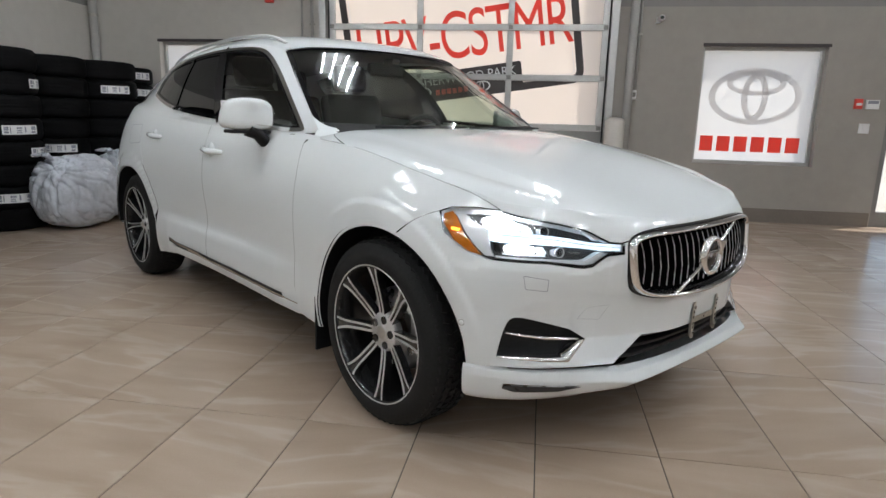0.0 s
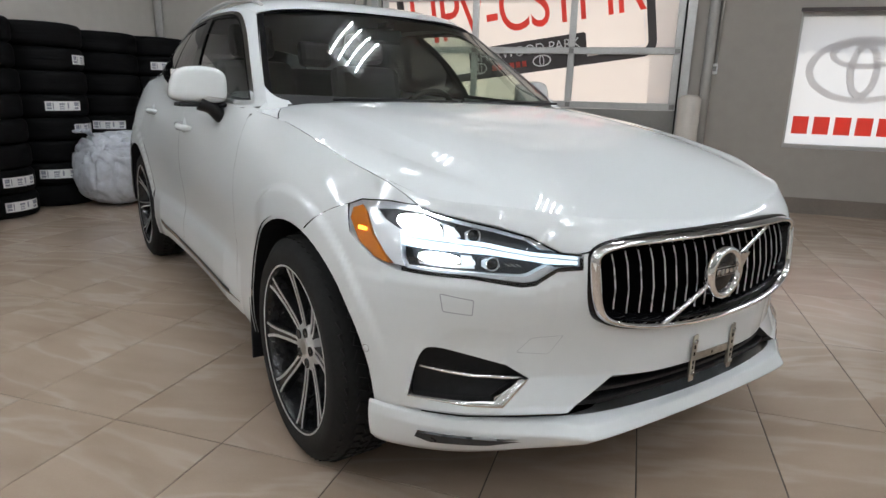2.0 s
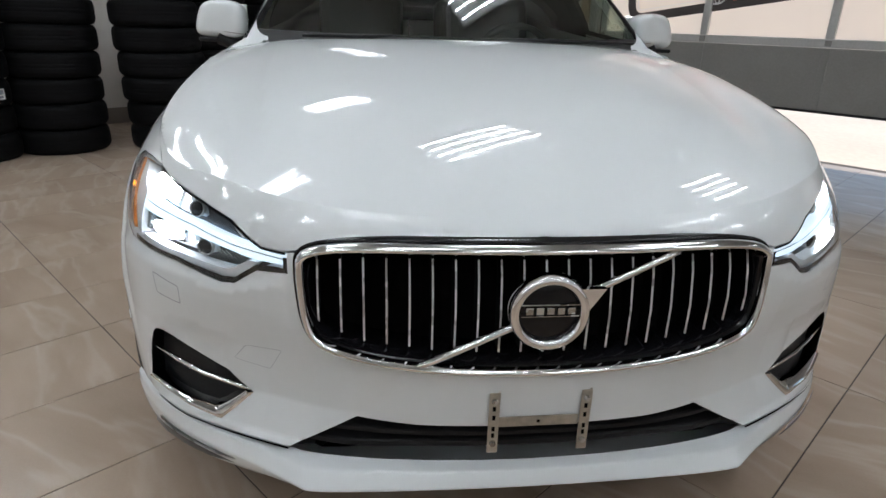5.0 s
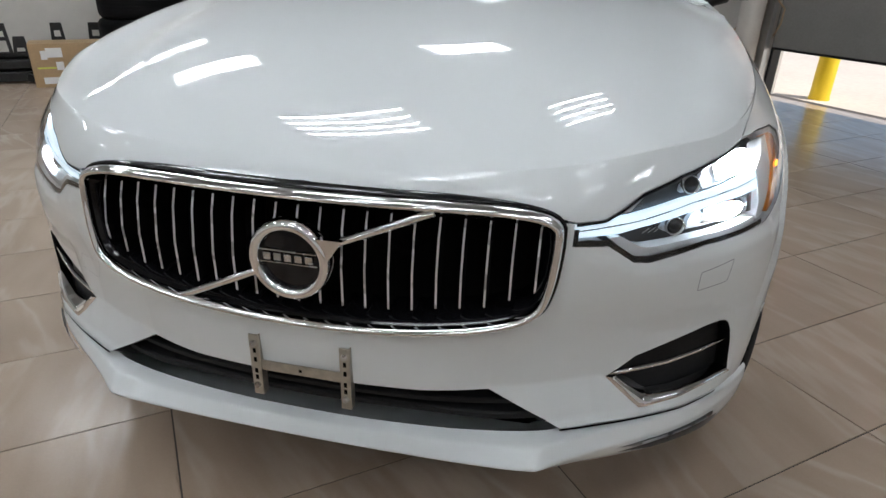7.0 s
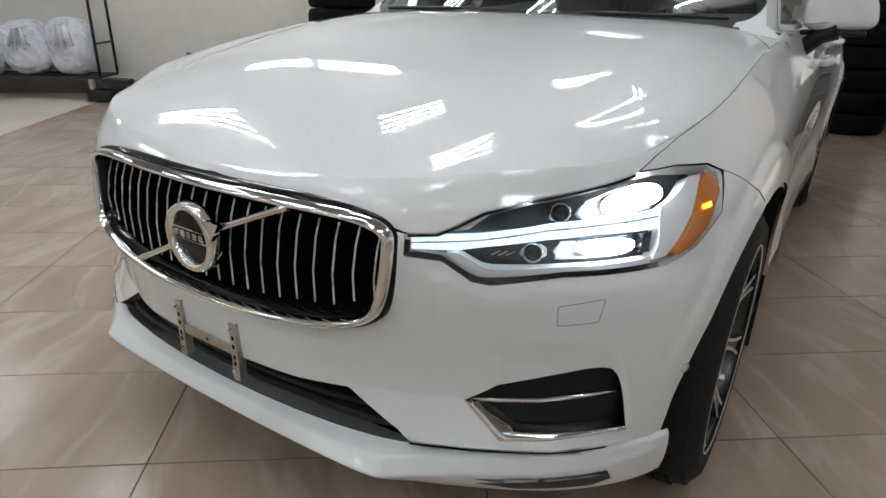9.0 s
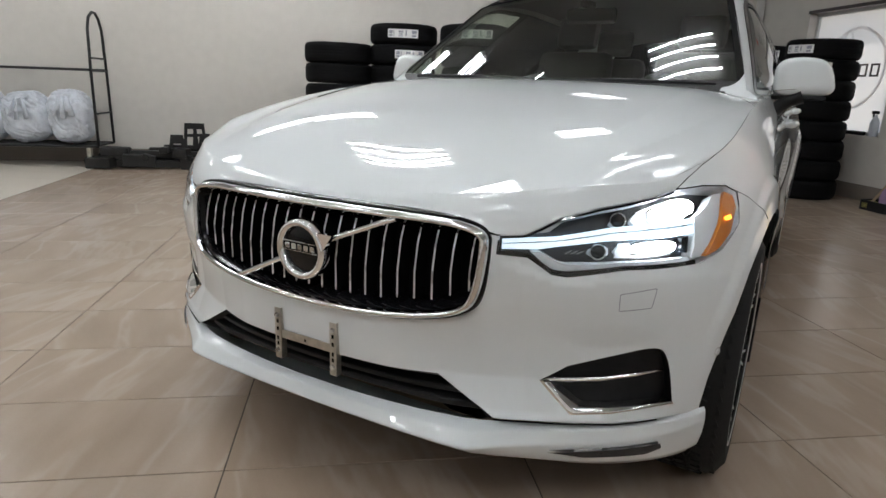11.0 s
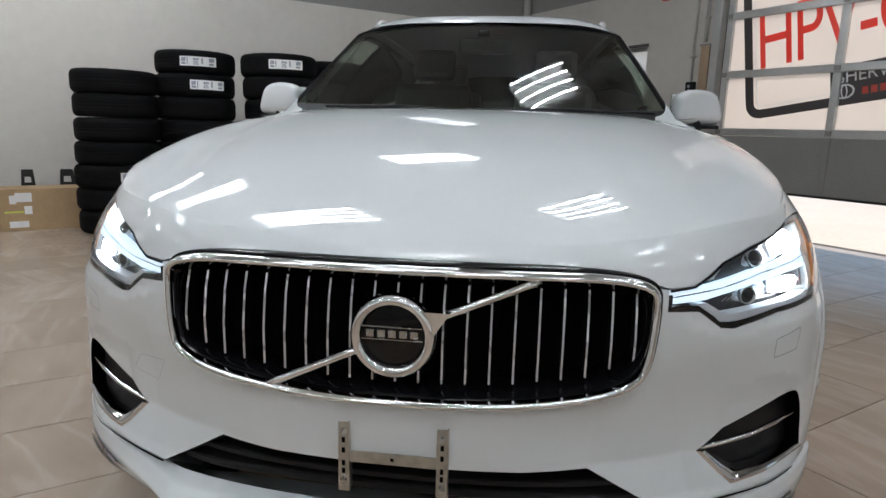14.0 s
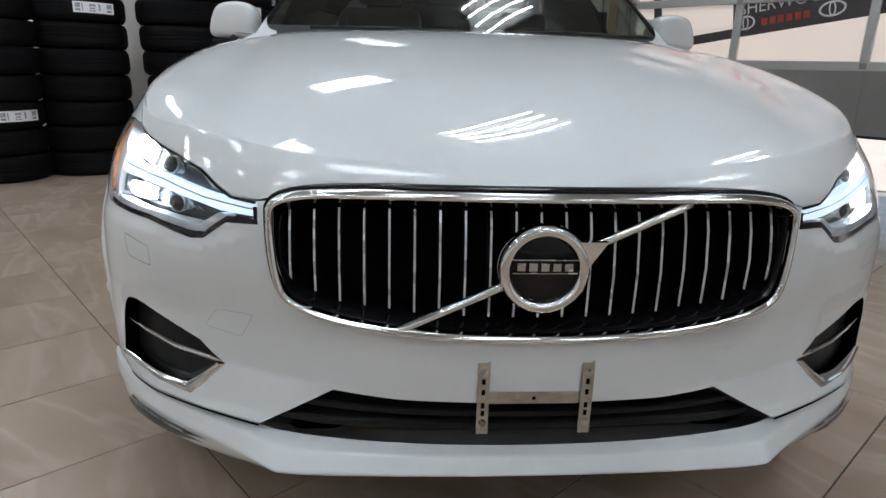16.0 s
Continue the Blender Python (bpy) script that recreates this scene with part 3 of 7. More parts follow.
def shoulder(x, y):
    """How much higher the hood's shoulder stands towards its side edges."""
    fold = 0.60 + 0.046 * y - 0.20 * y * y * (y < 0)
    e = np.clip((np.abs(x) - fold + 0.26) / 0.34, 0, 1)
    wide = np.where(y < -0.42, 0.50, 0.60)
    g = np.clip((0.75 - y) / 0.5, 0, 1)
    return CREST * np.exp(-((y + 0.42) / wide) ** 2) * e ** 3 * (10 - 15 * e + 6 * e * e) * g * g * (3 - 2 * g)


CREST = 0.040
CROWN = dict(zip(((0, 0), (0, 1), (0, 2), (0, 3), (0, 4), (2, 0), (2, 1), (2, 2), (4, 0), (4, 1)), (1.05161, 0.18897, -0.10688, -0.03533, -0.11463, 0.0304, -0.14055, 0.08558, -0.22703, 0.32829)))


def crown(x, y):
    """The height of the hood's even crown."""
    return sum(k * x ** i * y ** j for (i, j), k in CROWN.items())


class BodyNet(MirrorNet):
    """The body net with its pressed creases: a ledge under the nose, a dish round the fog recess, a lip round the arches."""
    dish = [(3.80, 3.02), (3.98, 4.45), (4.3, 4.66), (5.16, 4.74), (5.62, 4.67), (6.05, 4.3), (6.3, 2.9), (6.34, 2.1)]

    def at(self, cr):
        cr = np.atleast_2d(np.asarray(cr, float))
        p = super().at(cr)
        c, r = cr[:, 0], cr[:, 1]
        ledge = np.clip((3.03 - r) / 1.0, 0, 1) * np.clip((c - 1.2) / 0.8, 0, 1) * np.clip((6.4 - c) / 1.4, 0, 1) * 0.020
        scale = np.array([0.11, 0.09])
        q, line = cr * scale, [np.array(d) * scale for d in self.dish]
        ins = inside(np.array(line + [np.array((5.0, 2.0)) * scale, np.array((3.9, 2.0)) * scale]), q)
        dip = np.where(ins, np.minimum(dist_to(line, q) * 0.14, 0.007), 0.0) * np.clip((c - 3.8) / 0.5, 0, 1)
        reach = np.clip((c - 1.2) / 0.8, 0, 1) * np.clip((4.4 - c) / 0.9, 0, 1)
        line = np.interp(c, [2.9, 3.5, 4.0, 4.6, 5.6, 6.4, 7.4], [6.30, 6.02, 5.80, 5.86, 5.92, 5.90, 5.70])
        shelf = np.clip((line + 0.28 - r) / 0.28, 0, 1) * np.clip((r - 4.4) / 1.2, 0, 1) * np.clip((c - 2.9) / 0.5, 0, 1) * np.clip((7.6 - c) / 0.8, 0, 1) * 0.006
        out = ledge * 1.05 + shelf - dip * np.clip((r - 2.1) / 0.7, 0, 1) - 0.012 * reach * np.clip((5.2 - r) / 2.17, 0, 1) * np.clip((r - 1.9) / 0.3, 0, 1)
        e = np.clip((0.535 - p[:, 2]) / 0.065, 0, 1)
        g = np.clip((p[:, 1] - 0.55) / 0.25, 0, 1) * np.clip((2.42 - p[:, 1]) / 0.2, 0, 1) * np.clip((p[:, 0] - 0.8) / 0.06, 0, 1)
        out = out + 0.016 * e * e * (3 - 2 * e) * g
        for yc in (-0.03, 2.86):
            rad = np.hypot(p[:, 1] - yc, p[:, 2] - 0.365)
            side = np.clip((p[:, 0] - 0.80) / 0.08, 0, 1)
            crest = 0.509 + 0.085 * np.clip(p[:, 1] - yc, -0.36, 0.30)
            e = np.clip((crest - rad) / 0.028, 0, 1) * np.clip((yc + 0.34 - p[:, 1]) / 0.16, 0, 1)
            out = out + side * e * e * (3 - 2 * e) * 0.010 * np.clip((p[:, 2] - 0.45) / 0.15, 0, 1)
        d = p * [1, 1, 0]
        d[:, 1] = np.where(d[:, 1] < 0, d[:, 1] * 1.2, 0)
        n = np.linalg.norm(d, axis=1)
        p = p + d / np.maximum(n, 1e-6)[:, None] * out[:, None]
        if self.raised:
            e = np.clip((r - 7.7) / 1.3, 0, 1)
            q = MirrorNet.at(self, np.stack([c, np.full(len(c), 9.0)], 1))
            w = np.clip((c - 5.0) / 1.8, 0, 1)
            w = w * w * (3 - 2 * w)
            p[:, 2] += ((1 - w) * (crown(q[:, 0], q[:, 1]) - q[:, 2]) + w * shoulder(q[:, 0], q[:, 1])) * np.where(r <= 9, e * e, 1.0)
        return p

    raised = False


def inside(poly, q):
    x, y = q[:, 0], q[:, 1]
    res = np.zeros(len(q), bool)
    for (x0, y0), (x1, y1) in zip(poly, np.roll(poly, -1, 0)):
        c = ((y0 > y) != (y1 > y)) & (x < (x1 - x0) * (y - y0) / (y1 - y0 + 1e-15) + x0)
        res ^= c
    return res


def resample(net, poly, step=0.012, closed=True):
    out = []
    k = len(poly)
    for i in range(k if closed else k - 1):
        a, b = np.array(poly[i], float), np.array(poly[(i + 1) % k], float)
        length = np.linalg.norm(np.diff(net.at(a + (b - a) * np.linspace(0, 1, 5)[:, None]), axis=0), axis=1).sum()
        m = max(1, int(length / step))
        out += [a + (b - a) * t / m for t in range(m)]
    if not closed:
        out.append(np.array(poly[-1], float))
    return np.array(out)


def rounding(poly, times=2, keep=()):
    """Cuts the corners of a closed outline, but for those kept sharp."""
    poly = [np.array(p, float) for p in poly]
    keep = set(keep)
    for _ in range(times):
        out, kept = [], set()
        for i, p in enumerate(poly):
            if i in keep:
                kept.add(len(out))
                out.append(p)
            else:
                out += [p + (poly[i - 1] - p) * 0.25, p + (poly[(i + 1) % len(poly)] - p) * 0.25]
        poly, keep = out, kept
    return np.array(poly)


def soft(poly, f=0.16):
    """Sets two points near each corner, so that rounding stays small."""
    poly = [np.array(p, float) for p in poly]
    out = []
    for i, p in enumerate(poly):
        out += [p + (poly[i - 1] - p) * f, p, p + (poly[(i + 1) % len(poly)] - p) * f]
    return out


def patch(net, outer, holes=(), step=0.02, lift=0.0):
    """Triangles of the part of a net inside an outline and outside its holes: points, normals, faces."""
    outer = resample(net, outer, step)
    holes = [resample(net, h, step * 0.7) for h in holes]
    pts, edges = [], []
    for poly in (outer, *holes):
        s = len(pts)
        pts += [tuple(p) for p in poly]
        edges += [(s + i, s + (i + 1) % len(poly)) for i in range(len(poly))]
    lo, hi_ = outer.min(0), outer.max(0)
    ext = [np.linalg.norm(np.diff(net.at(np.stack([np.linspace(lo[0], hi_[0], 40), np.full(40, (lo[1] + hi_[1]) / 2)], 1)), axis=0), axis=1).sum(),
           np.linalg.norm(np.diff(net.at(np.stack([np.full(40, (lo[0] + hi_[0]) / 2), np.linspace(lo[1], hi_[1], 40)], 1)), axis=0), axis=1).sum()]
    nu, nv = max(3, int(ext[0] / step)), max(3, int(ext[1] / step))
    g = np.stack(np.meshgrid(np.linspace(lo[0], hi_[0], nu + 1)[1:-1], np.linspace(lo[1], hi_[1], nv + 1)[1:-1], indexing="ij"), -1).reshape(-1, 2)
    cell = (hi_ - lo) / [nu, nv]
    ok = inside(outer, g)
    for h in holes:
        ok &= ~inside(h, g)
    allb = np.array(pts)
    g = g[ok]
    if len(g):
        far = np.array([((np.abs((allb - q) / cell)).max(1)).min() > 0.45 for q in g])
        g = g[far]
    pts += [tuple(p) for p in g]
    res = geometry.delaunay_2d_cdt([Vector(p) for p in pts], edges, [], 0, 1e-7)
    vs = np.array([tuple(v) for v in res[0]])
    tris = [tuple(f) for f in res[2]]
    cen = np.array([vs[list(f)].mean(0) for f in tris])
    ok = inside(outer, cen)
    for h in holes:
        ok &= ~inside(h, cen)
    tris = [f for f, o in zip(tris, ok) if o]
    used = sorted({i for f in tris for i in f})
    idx = {v: i for i, v in enumerate(used)}
    vs = vs[used]
    p, nrm = net.at(vs), net.normal(vs)
    return p + nrm * lift, nrm, [tuple(idx[i] for i in f) for f in tris]


def shell(name, pieces, material, parent, label="", side=1):
    """One smooth mesh object from patches; side -1 mirrors them in x, 0 makes both halves."""
    P, N, F = [], [], []
    for p, n, f in pieces:
        for s in ((1, -1) if side == 0 else (side,)):
            b = len(P)
            q, m = p.copy(), n.copy()
            q[:, 0] *= s
            m[:, 0] *= s
            P += [tuple(v) for v in q]
            N += [tuple(v) for v in m]
            F += [tuple(b + i for i in (t if s > 0 else t[::-1])) for t in f]
    me = bpy.data.meshes.new(name)
    me.from_pydata(P, [], F)
    me.polygons.foreach_set("use_smooth", [True] * len(F))
    fn, vn = np.array([q.normal[:] for q in me.polygons[:50]]), np.array(N)
    me.materials.append(material)
    flip = sum(np.dot(fn[i], vn[F[i][0]]) for i in range(min(50, len(F)))) < 0
    if flip:
        me.flip_normals()
    me.normals_split_custom_set_from_vertices(N)
    ob = new(name, me)
    if parent:
        ob.parent = parent
    if label:
        ob["label"] = label
    return ob


def both(name, pieces, material, parent, label=""):
    return [shell(name, pieces, material, parent, label, s) for s in (1, -1)]


def ribbon(name, net, line, width, material, parent, lift=0.001, side=1, closed=False, step=0.015):
    """A thin strip laid on a net along a line of parameters."""
    line = resample(net, line, step, closed)
    p, n = net.at(line), net.normal(line)
    t = np.roll(p, -1, 0) - np.roll(p, 1, 0)
    if not closed:
        t[0], t[-1] = p[1] - p[0], p[-1] - p[-2]
    w = np.cross(n, t)
    w /= np.maximum(np.linalg.norm(w, axis=1), 1e-9)[:, None]
    k = len(p)
    a, b = p + w * width / 2 + n * lift, p - w * width / 2 + n * lift
    f = [(i, (i + 1) % k, k + (i + 1) % k, k + i) for i in range(k if closed else k - 1)]
    return shell(name, [(np.concatenate([a, b]), np.concatenate([n, n]), f)], material, parent, "", side)


def solid(name, net, poly, top, bottom, material, parent, label="", side=1, step=0.015):
    """A raised piece: an outline on a net at height top, with walls down to bottom."""
    p = resample(net, poly, step)
    a, nn = net.at(p), net.normal(p)
    w = a[np.roll(range(len(a)), -1)] - a[np.roll(range(len(a)), 1)]
    wn = np.cross(w, nn)
    wn /= np.maximum(np.linalg.norm(wn, axis=1), 1e-9)[:, None]
    if ((a - a.mean(0)) * wn).sum() < 0:
        wn = -wn
    k = len(a)
    wall = (np.concatenate([a + nn * top, a + nn * bottom]), np.concatenate([wn, wn]), [(i, (i + 1) % k, k + (i + 1) % k, k + i) for i in range(k)])
    return shell(name, [patch(net, poly, [], step, top), wall], material, parent, label, side)


# lower body from the nose, round the corner, along the side to the tail
Y = lambda x, *yz: [(x if isinstance(x, (int, float)) else x[i], y, z) for i, (y, z) in enumerate(yz)]
SIDE_Z = (0.20, 0.27, 0.36, 0.44, 0.52, 0.62, 0.72)


def column(y, xs, top):
    return [(x, y, z) for x, z in zip(xs, SIDE_Z)] + list(top)


SHAPE = np.array([
    Y(0.0, (-0.79, 0.26), (-0.80, 0.31), (-0.81, 0.36), (-0.825, 0.46), (-0.83, 0.53), (-0.825, 0.62), (-0.81, 0.70), (-0.79, 0.775), (-0.77, 0.815), (-0.735, 0.838)),
    Y(0.22, (-0.78, 0.26), (-0.79, 0.31), (-0.805, 0.36), (-0.815, 0.46), (-0.82, 0.53), (-0.817, 0.62), (-0.803, 0.70), (-0.785, 0.775), (-0.765, 0.815), (-0.73, 0.840)),
    Y((0.36, 0.36, 0.36, 0.35, 0.355, 0.355, 0.355, 0.355, 0.35, 0.345), (-0.76, 0.26), (-0.775, 0.31), (-0.79, 0.36), (-0.79, 0.463), (-0.79, 0.53), (-0.79, 0.62), (-0.782, 0.70), (-0.77, 0.775), (-0.752, 0.817), (-0.715, 0.842)),
    Y((0.47, 0.47, 0.468, 0.46, 0.462, 0.465, 0.468, 0.468, 0.46, 0.45), (-0.72, 0.26), (-0.74, 0.31), (-0.762, 0.358), (-0.742, 0.463), (-0.742, 0.53), (-0.75, 0.62), (-0.758, 0.70), (-0.758, 0.775), (-0.735, 0.822), (-0.68, 0.847)),
    Y((0.60, 0.60, 0.60, 0.572, 0.575, 0.577, 0.577, 0.575, 0.567, 0.555), (-0.65, 0.26), (-0.67, 0.31), (-0.69, 0.365), (-0.692, 0.475), (-0.69, 0.53), (-0.692, 0.62), (-0.690, 0.70), (-0.675, 0.775), (-0.645, 0.825), (-0.60, 0.852)),
    Y((0.70, 0.70, 0.70, 0.69, 0.69, 0.695, 0.698, 0.692, 0.678, 0.66), (-0.585, 0.26), (-0.605, 0.31), (-0.625, 0.365), (-0.628, 0.47), (-0.624, 0.53), (-0.630, 0.62), (-0.628, 0.70), (-0.606, 0.775), (-0.568, 0.83), (-0.535, 0.860)),
    Y((0.78, 0.79, 0.80, 0.80, 0.795, 0.795, 0.796, 0.790, 0.772, 0.742), (-0.50, 0.24), (-0.52, 0.30), (-0.54, 0.37), (-0.54, 0.45), (-0.54, 0.51), (-0.538, 0.61), (-0.536, 0.70), (-0.514, 0.782), (-0.478, 0.846), (-0.445, 0.870)),
    Y((0.84, 0.852, 0.866, 0.876, 0.878, 0.872, 0.862, 0.849, 0.831, 0.768), (-0.42, 0.23), (-0.43, 0.29), (-0.437, 0.37), (-0.438, 0.45), (-0.432, 0.52), (-0.42, 0.62), (-0.402, 0.711), (-0.373, 0.792), (-0.337, 0.863), (-0.30, 0.909)),
    Y((0.90, 0.908, 0.915, 0.92, 0.922, 0.917, 0.909, 0.897, 0.871, 0.785), (-0.30, 0.22), (-0.30, 0.28), (-0.30, 0.36), (-0.30, 0.44), (-0.29, 0.52), (-0.27, 0.62), (-0.25, 0.72), (-0.21, 0.817), (-0.17, 0.901), (-0.13, 0.956)),
    column(0.0, (0.93, 0.945, 0.95, 0.95, 0.948, 0.944, 0.938), ((0.924, 0.01, 0.832), (0.893, 0.02, 0.931), (0.788, 0.05, 1.0))),
    column(0.28, (0.91, 0.93, 0.938, 0.94, 0.938, 0.934, 0.930), ((0.917, 0.29, 0.84), (0.887, 0.30, 0.955), (0.797, 0.31, 1.045))),
    column(0.55, (0.87, 0.905, 0.912, 0.915, 0.916, 0.918, 0.918), ((0.908, 0.56, 0.85), (0.882, 0.58, 0.965), (0.79, 0.61, 1.09))),
    column(0.95, (0.84, 0.898, 0.907, 0.900, 0.886, 0.902, 0.916), ((0.910, 0.95, 0.85), (0.888, 0.95, 0.96), (0.842, 0.95, 1.06))),
    column(1.55, (0.84, 0.898, 0.906, 0.902, 0.884, 0.896, 0.914), ((0.909, 1.55, 0.86), (0.886, 1.55, 0.975), (0.836, 1.55, 1.08))),
    column(2.2, (0.84, 0.896, 0.904, 0.904, 0.890, 0.900, 0.915), ((0.908, 2.2, 0.87), (0.883, 2.2, 0.995), (0.826, 2.2, 1.105))),
    column(2.55, (0.90, 0.92, 0.93, 0.935, 0.935, 0.932, 0.928), ((0.912, 2.55, 0.88), (0.878, 2.55, 1.01), (0.816, 2.55, 1.125))),
    column(2.9, (0.925, 0.945, 0.95, 0.95, 0.945, 0.94, 0.93), ((0.91, 2.9, 0.89), (0.87, 2.9, 1.03), (0.80, 2.9, 1.145))),
    column(3.3, (0.90, 0.915, 0.92, 0.92, 0.918, 0.912, 0.90), ((0.88, 3.3, 0.90), (0.84, 3.3, 1.05), (0.77, 3.28, 1.165))),
    column(3.62, (0.78, 0.80, 0.81, 0.81, 0.805, 0.80, 0.785), ((0.76, 3.6, 0.91), (0.72, 3.58, 1.06), (0.66, 3.52, 1.175))),
    column(3.8, (0.40, 0.42, 0.43, 0.43, 0.43, 0.42, 0.41), ((0.40, 3.77, 0.91), (0.38, 3.72, 1.06), (0.34, 3.62, 1.175))),
    column(3.83, (0.0,) * 7, ((0.0, 3.8, 0.91), (0.0, 3.75, 1.06), (0.0, 3.64, 1.175))),
])
SHAPE[6:9, 7:9, 0] += 0.007
SHAPE[6:11, 9] = [(0.752, -0.448, 0.865), (0.789, -0.30, 0.898), (0.807, -0.13, 0.942), (0.820, 0.05, 0.979), (0.826, 0.31, 1.019)]
SHAPE[1:7, 3:5, 1] += np.array([0.004, 0.008, 0.011, 0.012, 0.010, 0.006])[:, None]
SHAPE[1:6, 6, 1] -= 0.003
SHAPE[12:15, 3, 0] += 0.007
SHAPE[12:15, 4, 0] -= 0.012
SHAPE[2:6, 8, 1:] += np.array([(-0.006, 0.003), (-0.020, 0.008), (-0.024, 0.008), (-0.010, 0.004)])
SHAPE[2:6, 9, 1:] += np.array([(-0.008, 0.004), (-0.026, 0.012), (-0.030, 0.012), (-0.014, 0.006)])
BODY = BodyNet(SHAPE)

# hood: from the nose over its lip back to the cowl, centre to side edge
HOOD_ROWS = np.array([
    [(0, -0.70, 0.858), (0, -0.60, 0.897), (0, -0.42, 0.945), (0, -0.15, 1.005), (0, 0.10, 1.052), (0, 0.30, 1.085), (0, 0.46, 1.105)],
    [(0.21, -0.695, 0.859), (0.205, -0.595, 0.896), (0.2, -0.42, 0.943), (0.2, -0.15, 1.003), (0.2, 0.10, 1.05), (0.2, 0.31, 1.084), (0.2, 0.47, 1.104)],
    [(0.345, -0.678, 0.861), (0.35, -0.58, 0.894), (0.36, -0.41, 0.941), (0.37, -0.145, 1.001), (0.38, 0.105, 1.049), (0.385, 0.32, 1.083), (0.39, 0.49, 1.104)],
    [(0.455, -0.64, 0.864), (0.465, -0.545, 0.892), (0.48, -0.385, 0.937), (0.505, -0.135, 0.996), (0.52, 0.115, 1.044), (0.53, 0.34, 1.081), (0.535, 0.515, 1.103)],
    [(0.56, -0.565, 0.869), (0.57, -0.485, 0.891), (0.585, -0.34, 0.930), (0.61, -0.115, 0.987), (0.625, 0.13, 1.036), (0.635, 0.355, 1.077), (0.64, 0.54, 1.101)],
    [(0.665, -0.495, 0.875), (0.672, -0.415, 0.894), (0.685, -0.28, 0.926), (0.705, -0.075, 0.977), (0.715, 0.15, 1.026), (0.72, 0.37, 1.069), (0.718, 0.565, 1.098)],
])
EDGE = BODY.at([(c, 9.0) for c in (6.35, 6.75, 7.45, 8.35, 9.35, 10.25, 10.98)]) + np.array([-0.004, 0.0, 0.0])
HOOD_ROWS[2:6, 0] += np.array([(0, -0.008, 0.004), (0, -0.022, 0.010), (0, -0.024, 0.010), (0, -0.012, 0.004)])
HOOD_ROWS[2:6, 1] += np.array([(0, -0.004, 0.004), (0, -0.010, 0.010), (0, -0.010, 0.008), (0, -0.005, 0.002)])
HOOD_ROWS = np.concatenate([HOOD_ROWS, EDGE[None]])
BodyNet.raised = True
# one more row of the body net leads smoothly into the hood
lead = 2 * BODY.p[:, 9] - BODY.p[:, 8]
lead[:7] = HOOD_ROWS[:, 0]
BODY = BodyNet(np.concatenate([BODY.p, lead[:, None]], 1))


def blend(t):
    """An even step from 0 to 1."""
    t = np.clip(t, 0, 1)
    return t ** 3 * (10 - 15 * t + 6 * t * t)


class HoodNet(MirrorNet):
    """The hood: an even crown, with a raised middle between two soft folds."""
    plain = False
    def at(self, cr):
        cr = np.atleast_2d(np.asarray(cr, float))
        p = super().at(cr)
        x, y = p[:, 0], p[:, 1]
        p[:, 2] = crown(x, y)
        inner = 0.5935 + 0.046 * y - 0.20 * y * y * (y < 0)
        outer = inner + np.clip(0.157 + 0.17 * y, 0.05, 0.19)
        e = np.clip((x - inner) / (outer - inner), 0, 1)
        e = 0.6 * e + 0.4 * e * e * (3 - 2 * e)
        g = np.clip((y + 0.62) / 0.35, 0, 1)
        rise = (0.0055 - 0.013 * e) * g * g * (3 - 2 * g)
        p[:, 2] += rise
        if self.plain:
            return p
        # the front and side edges keep to the nose and to the fender's top edge
        c, r = cr[:, 0], np.clip(cr[:, 1], 1, 8)
        self.plain = True
        front = np.stack([c, np.ones(len(c))], 1)
        own = self.at(front)
        p += blend((3.6 - cr[:, 1]) / 2.6)[:, None] * (BODY.at(np.stack([c, np.full(len(c), 9.0)], 1)) - own) * (c < 6.0001)[:, None]
        side_ = np.stack([np.full(len(r), 6.0), r], 1)
        own = self.at(side_)
        own += blend((3.6 - r) / 2.6)[:, None] * (BODY.at([(6.0, 9.0)]) - self.at([(6.0, 1.0)]))
        cs = np.linspace(5.6, 11.4, 400)
        along = np.interp(own[:, 1], BODY.at(np.stack([cs, np.full(400, 9.0)], 1))[:, 1], cs)
        edge = BODY.at(np.stack([along, np.full(len(r), 9.0)], 1)) + np.array([-0.0008, 0, 0]) * (r[:, None] > 1.2)
        p += blend((c - 3.6) / 2.4)[:, None] * (edge - own)
        self.plain = False
        return p

    ease = 2.5


hp = np.concatenate([BODY.p[:7, 8:10], HOOD_ROWS], 1)
side = 2 * hp[6] - hp[5]
side[:2] = BODY.p[7, 8:10]
HOOD = HoodNet(np.concatenate([hp, side[None]]))

# windscreen, roof and cabin side
SCREEN = MirrorNet([
    [(0, 0.44, 1.09), (0, 0.66, 1.24), (0, 0.88, 1.38), (0, 1.12, 1.515)],
    [(0.3, 0.465, 1.09), (0.29, 0.68, 1.237), (0.27, 0.90, 1.375), (0.25, 1.13, 1.512)],
    [(0.56, 0.53, 1.085), (0.53, 0.74, 1.228), (0.49, 0.945, 1.363), (0.45, 1.16, 1.502)],
    [(0.757, 0.63, 1.085), (0.706, 0.822, 1.218), (0.652, 1.013, 1.347), (0.592, 1.21, 1.482)],
])


class RoofNet(MirrorNet):
    ease = 0.01


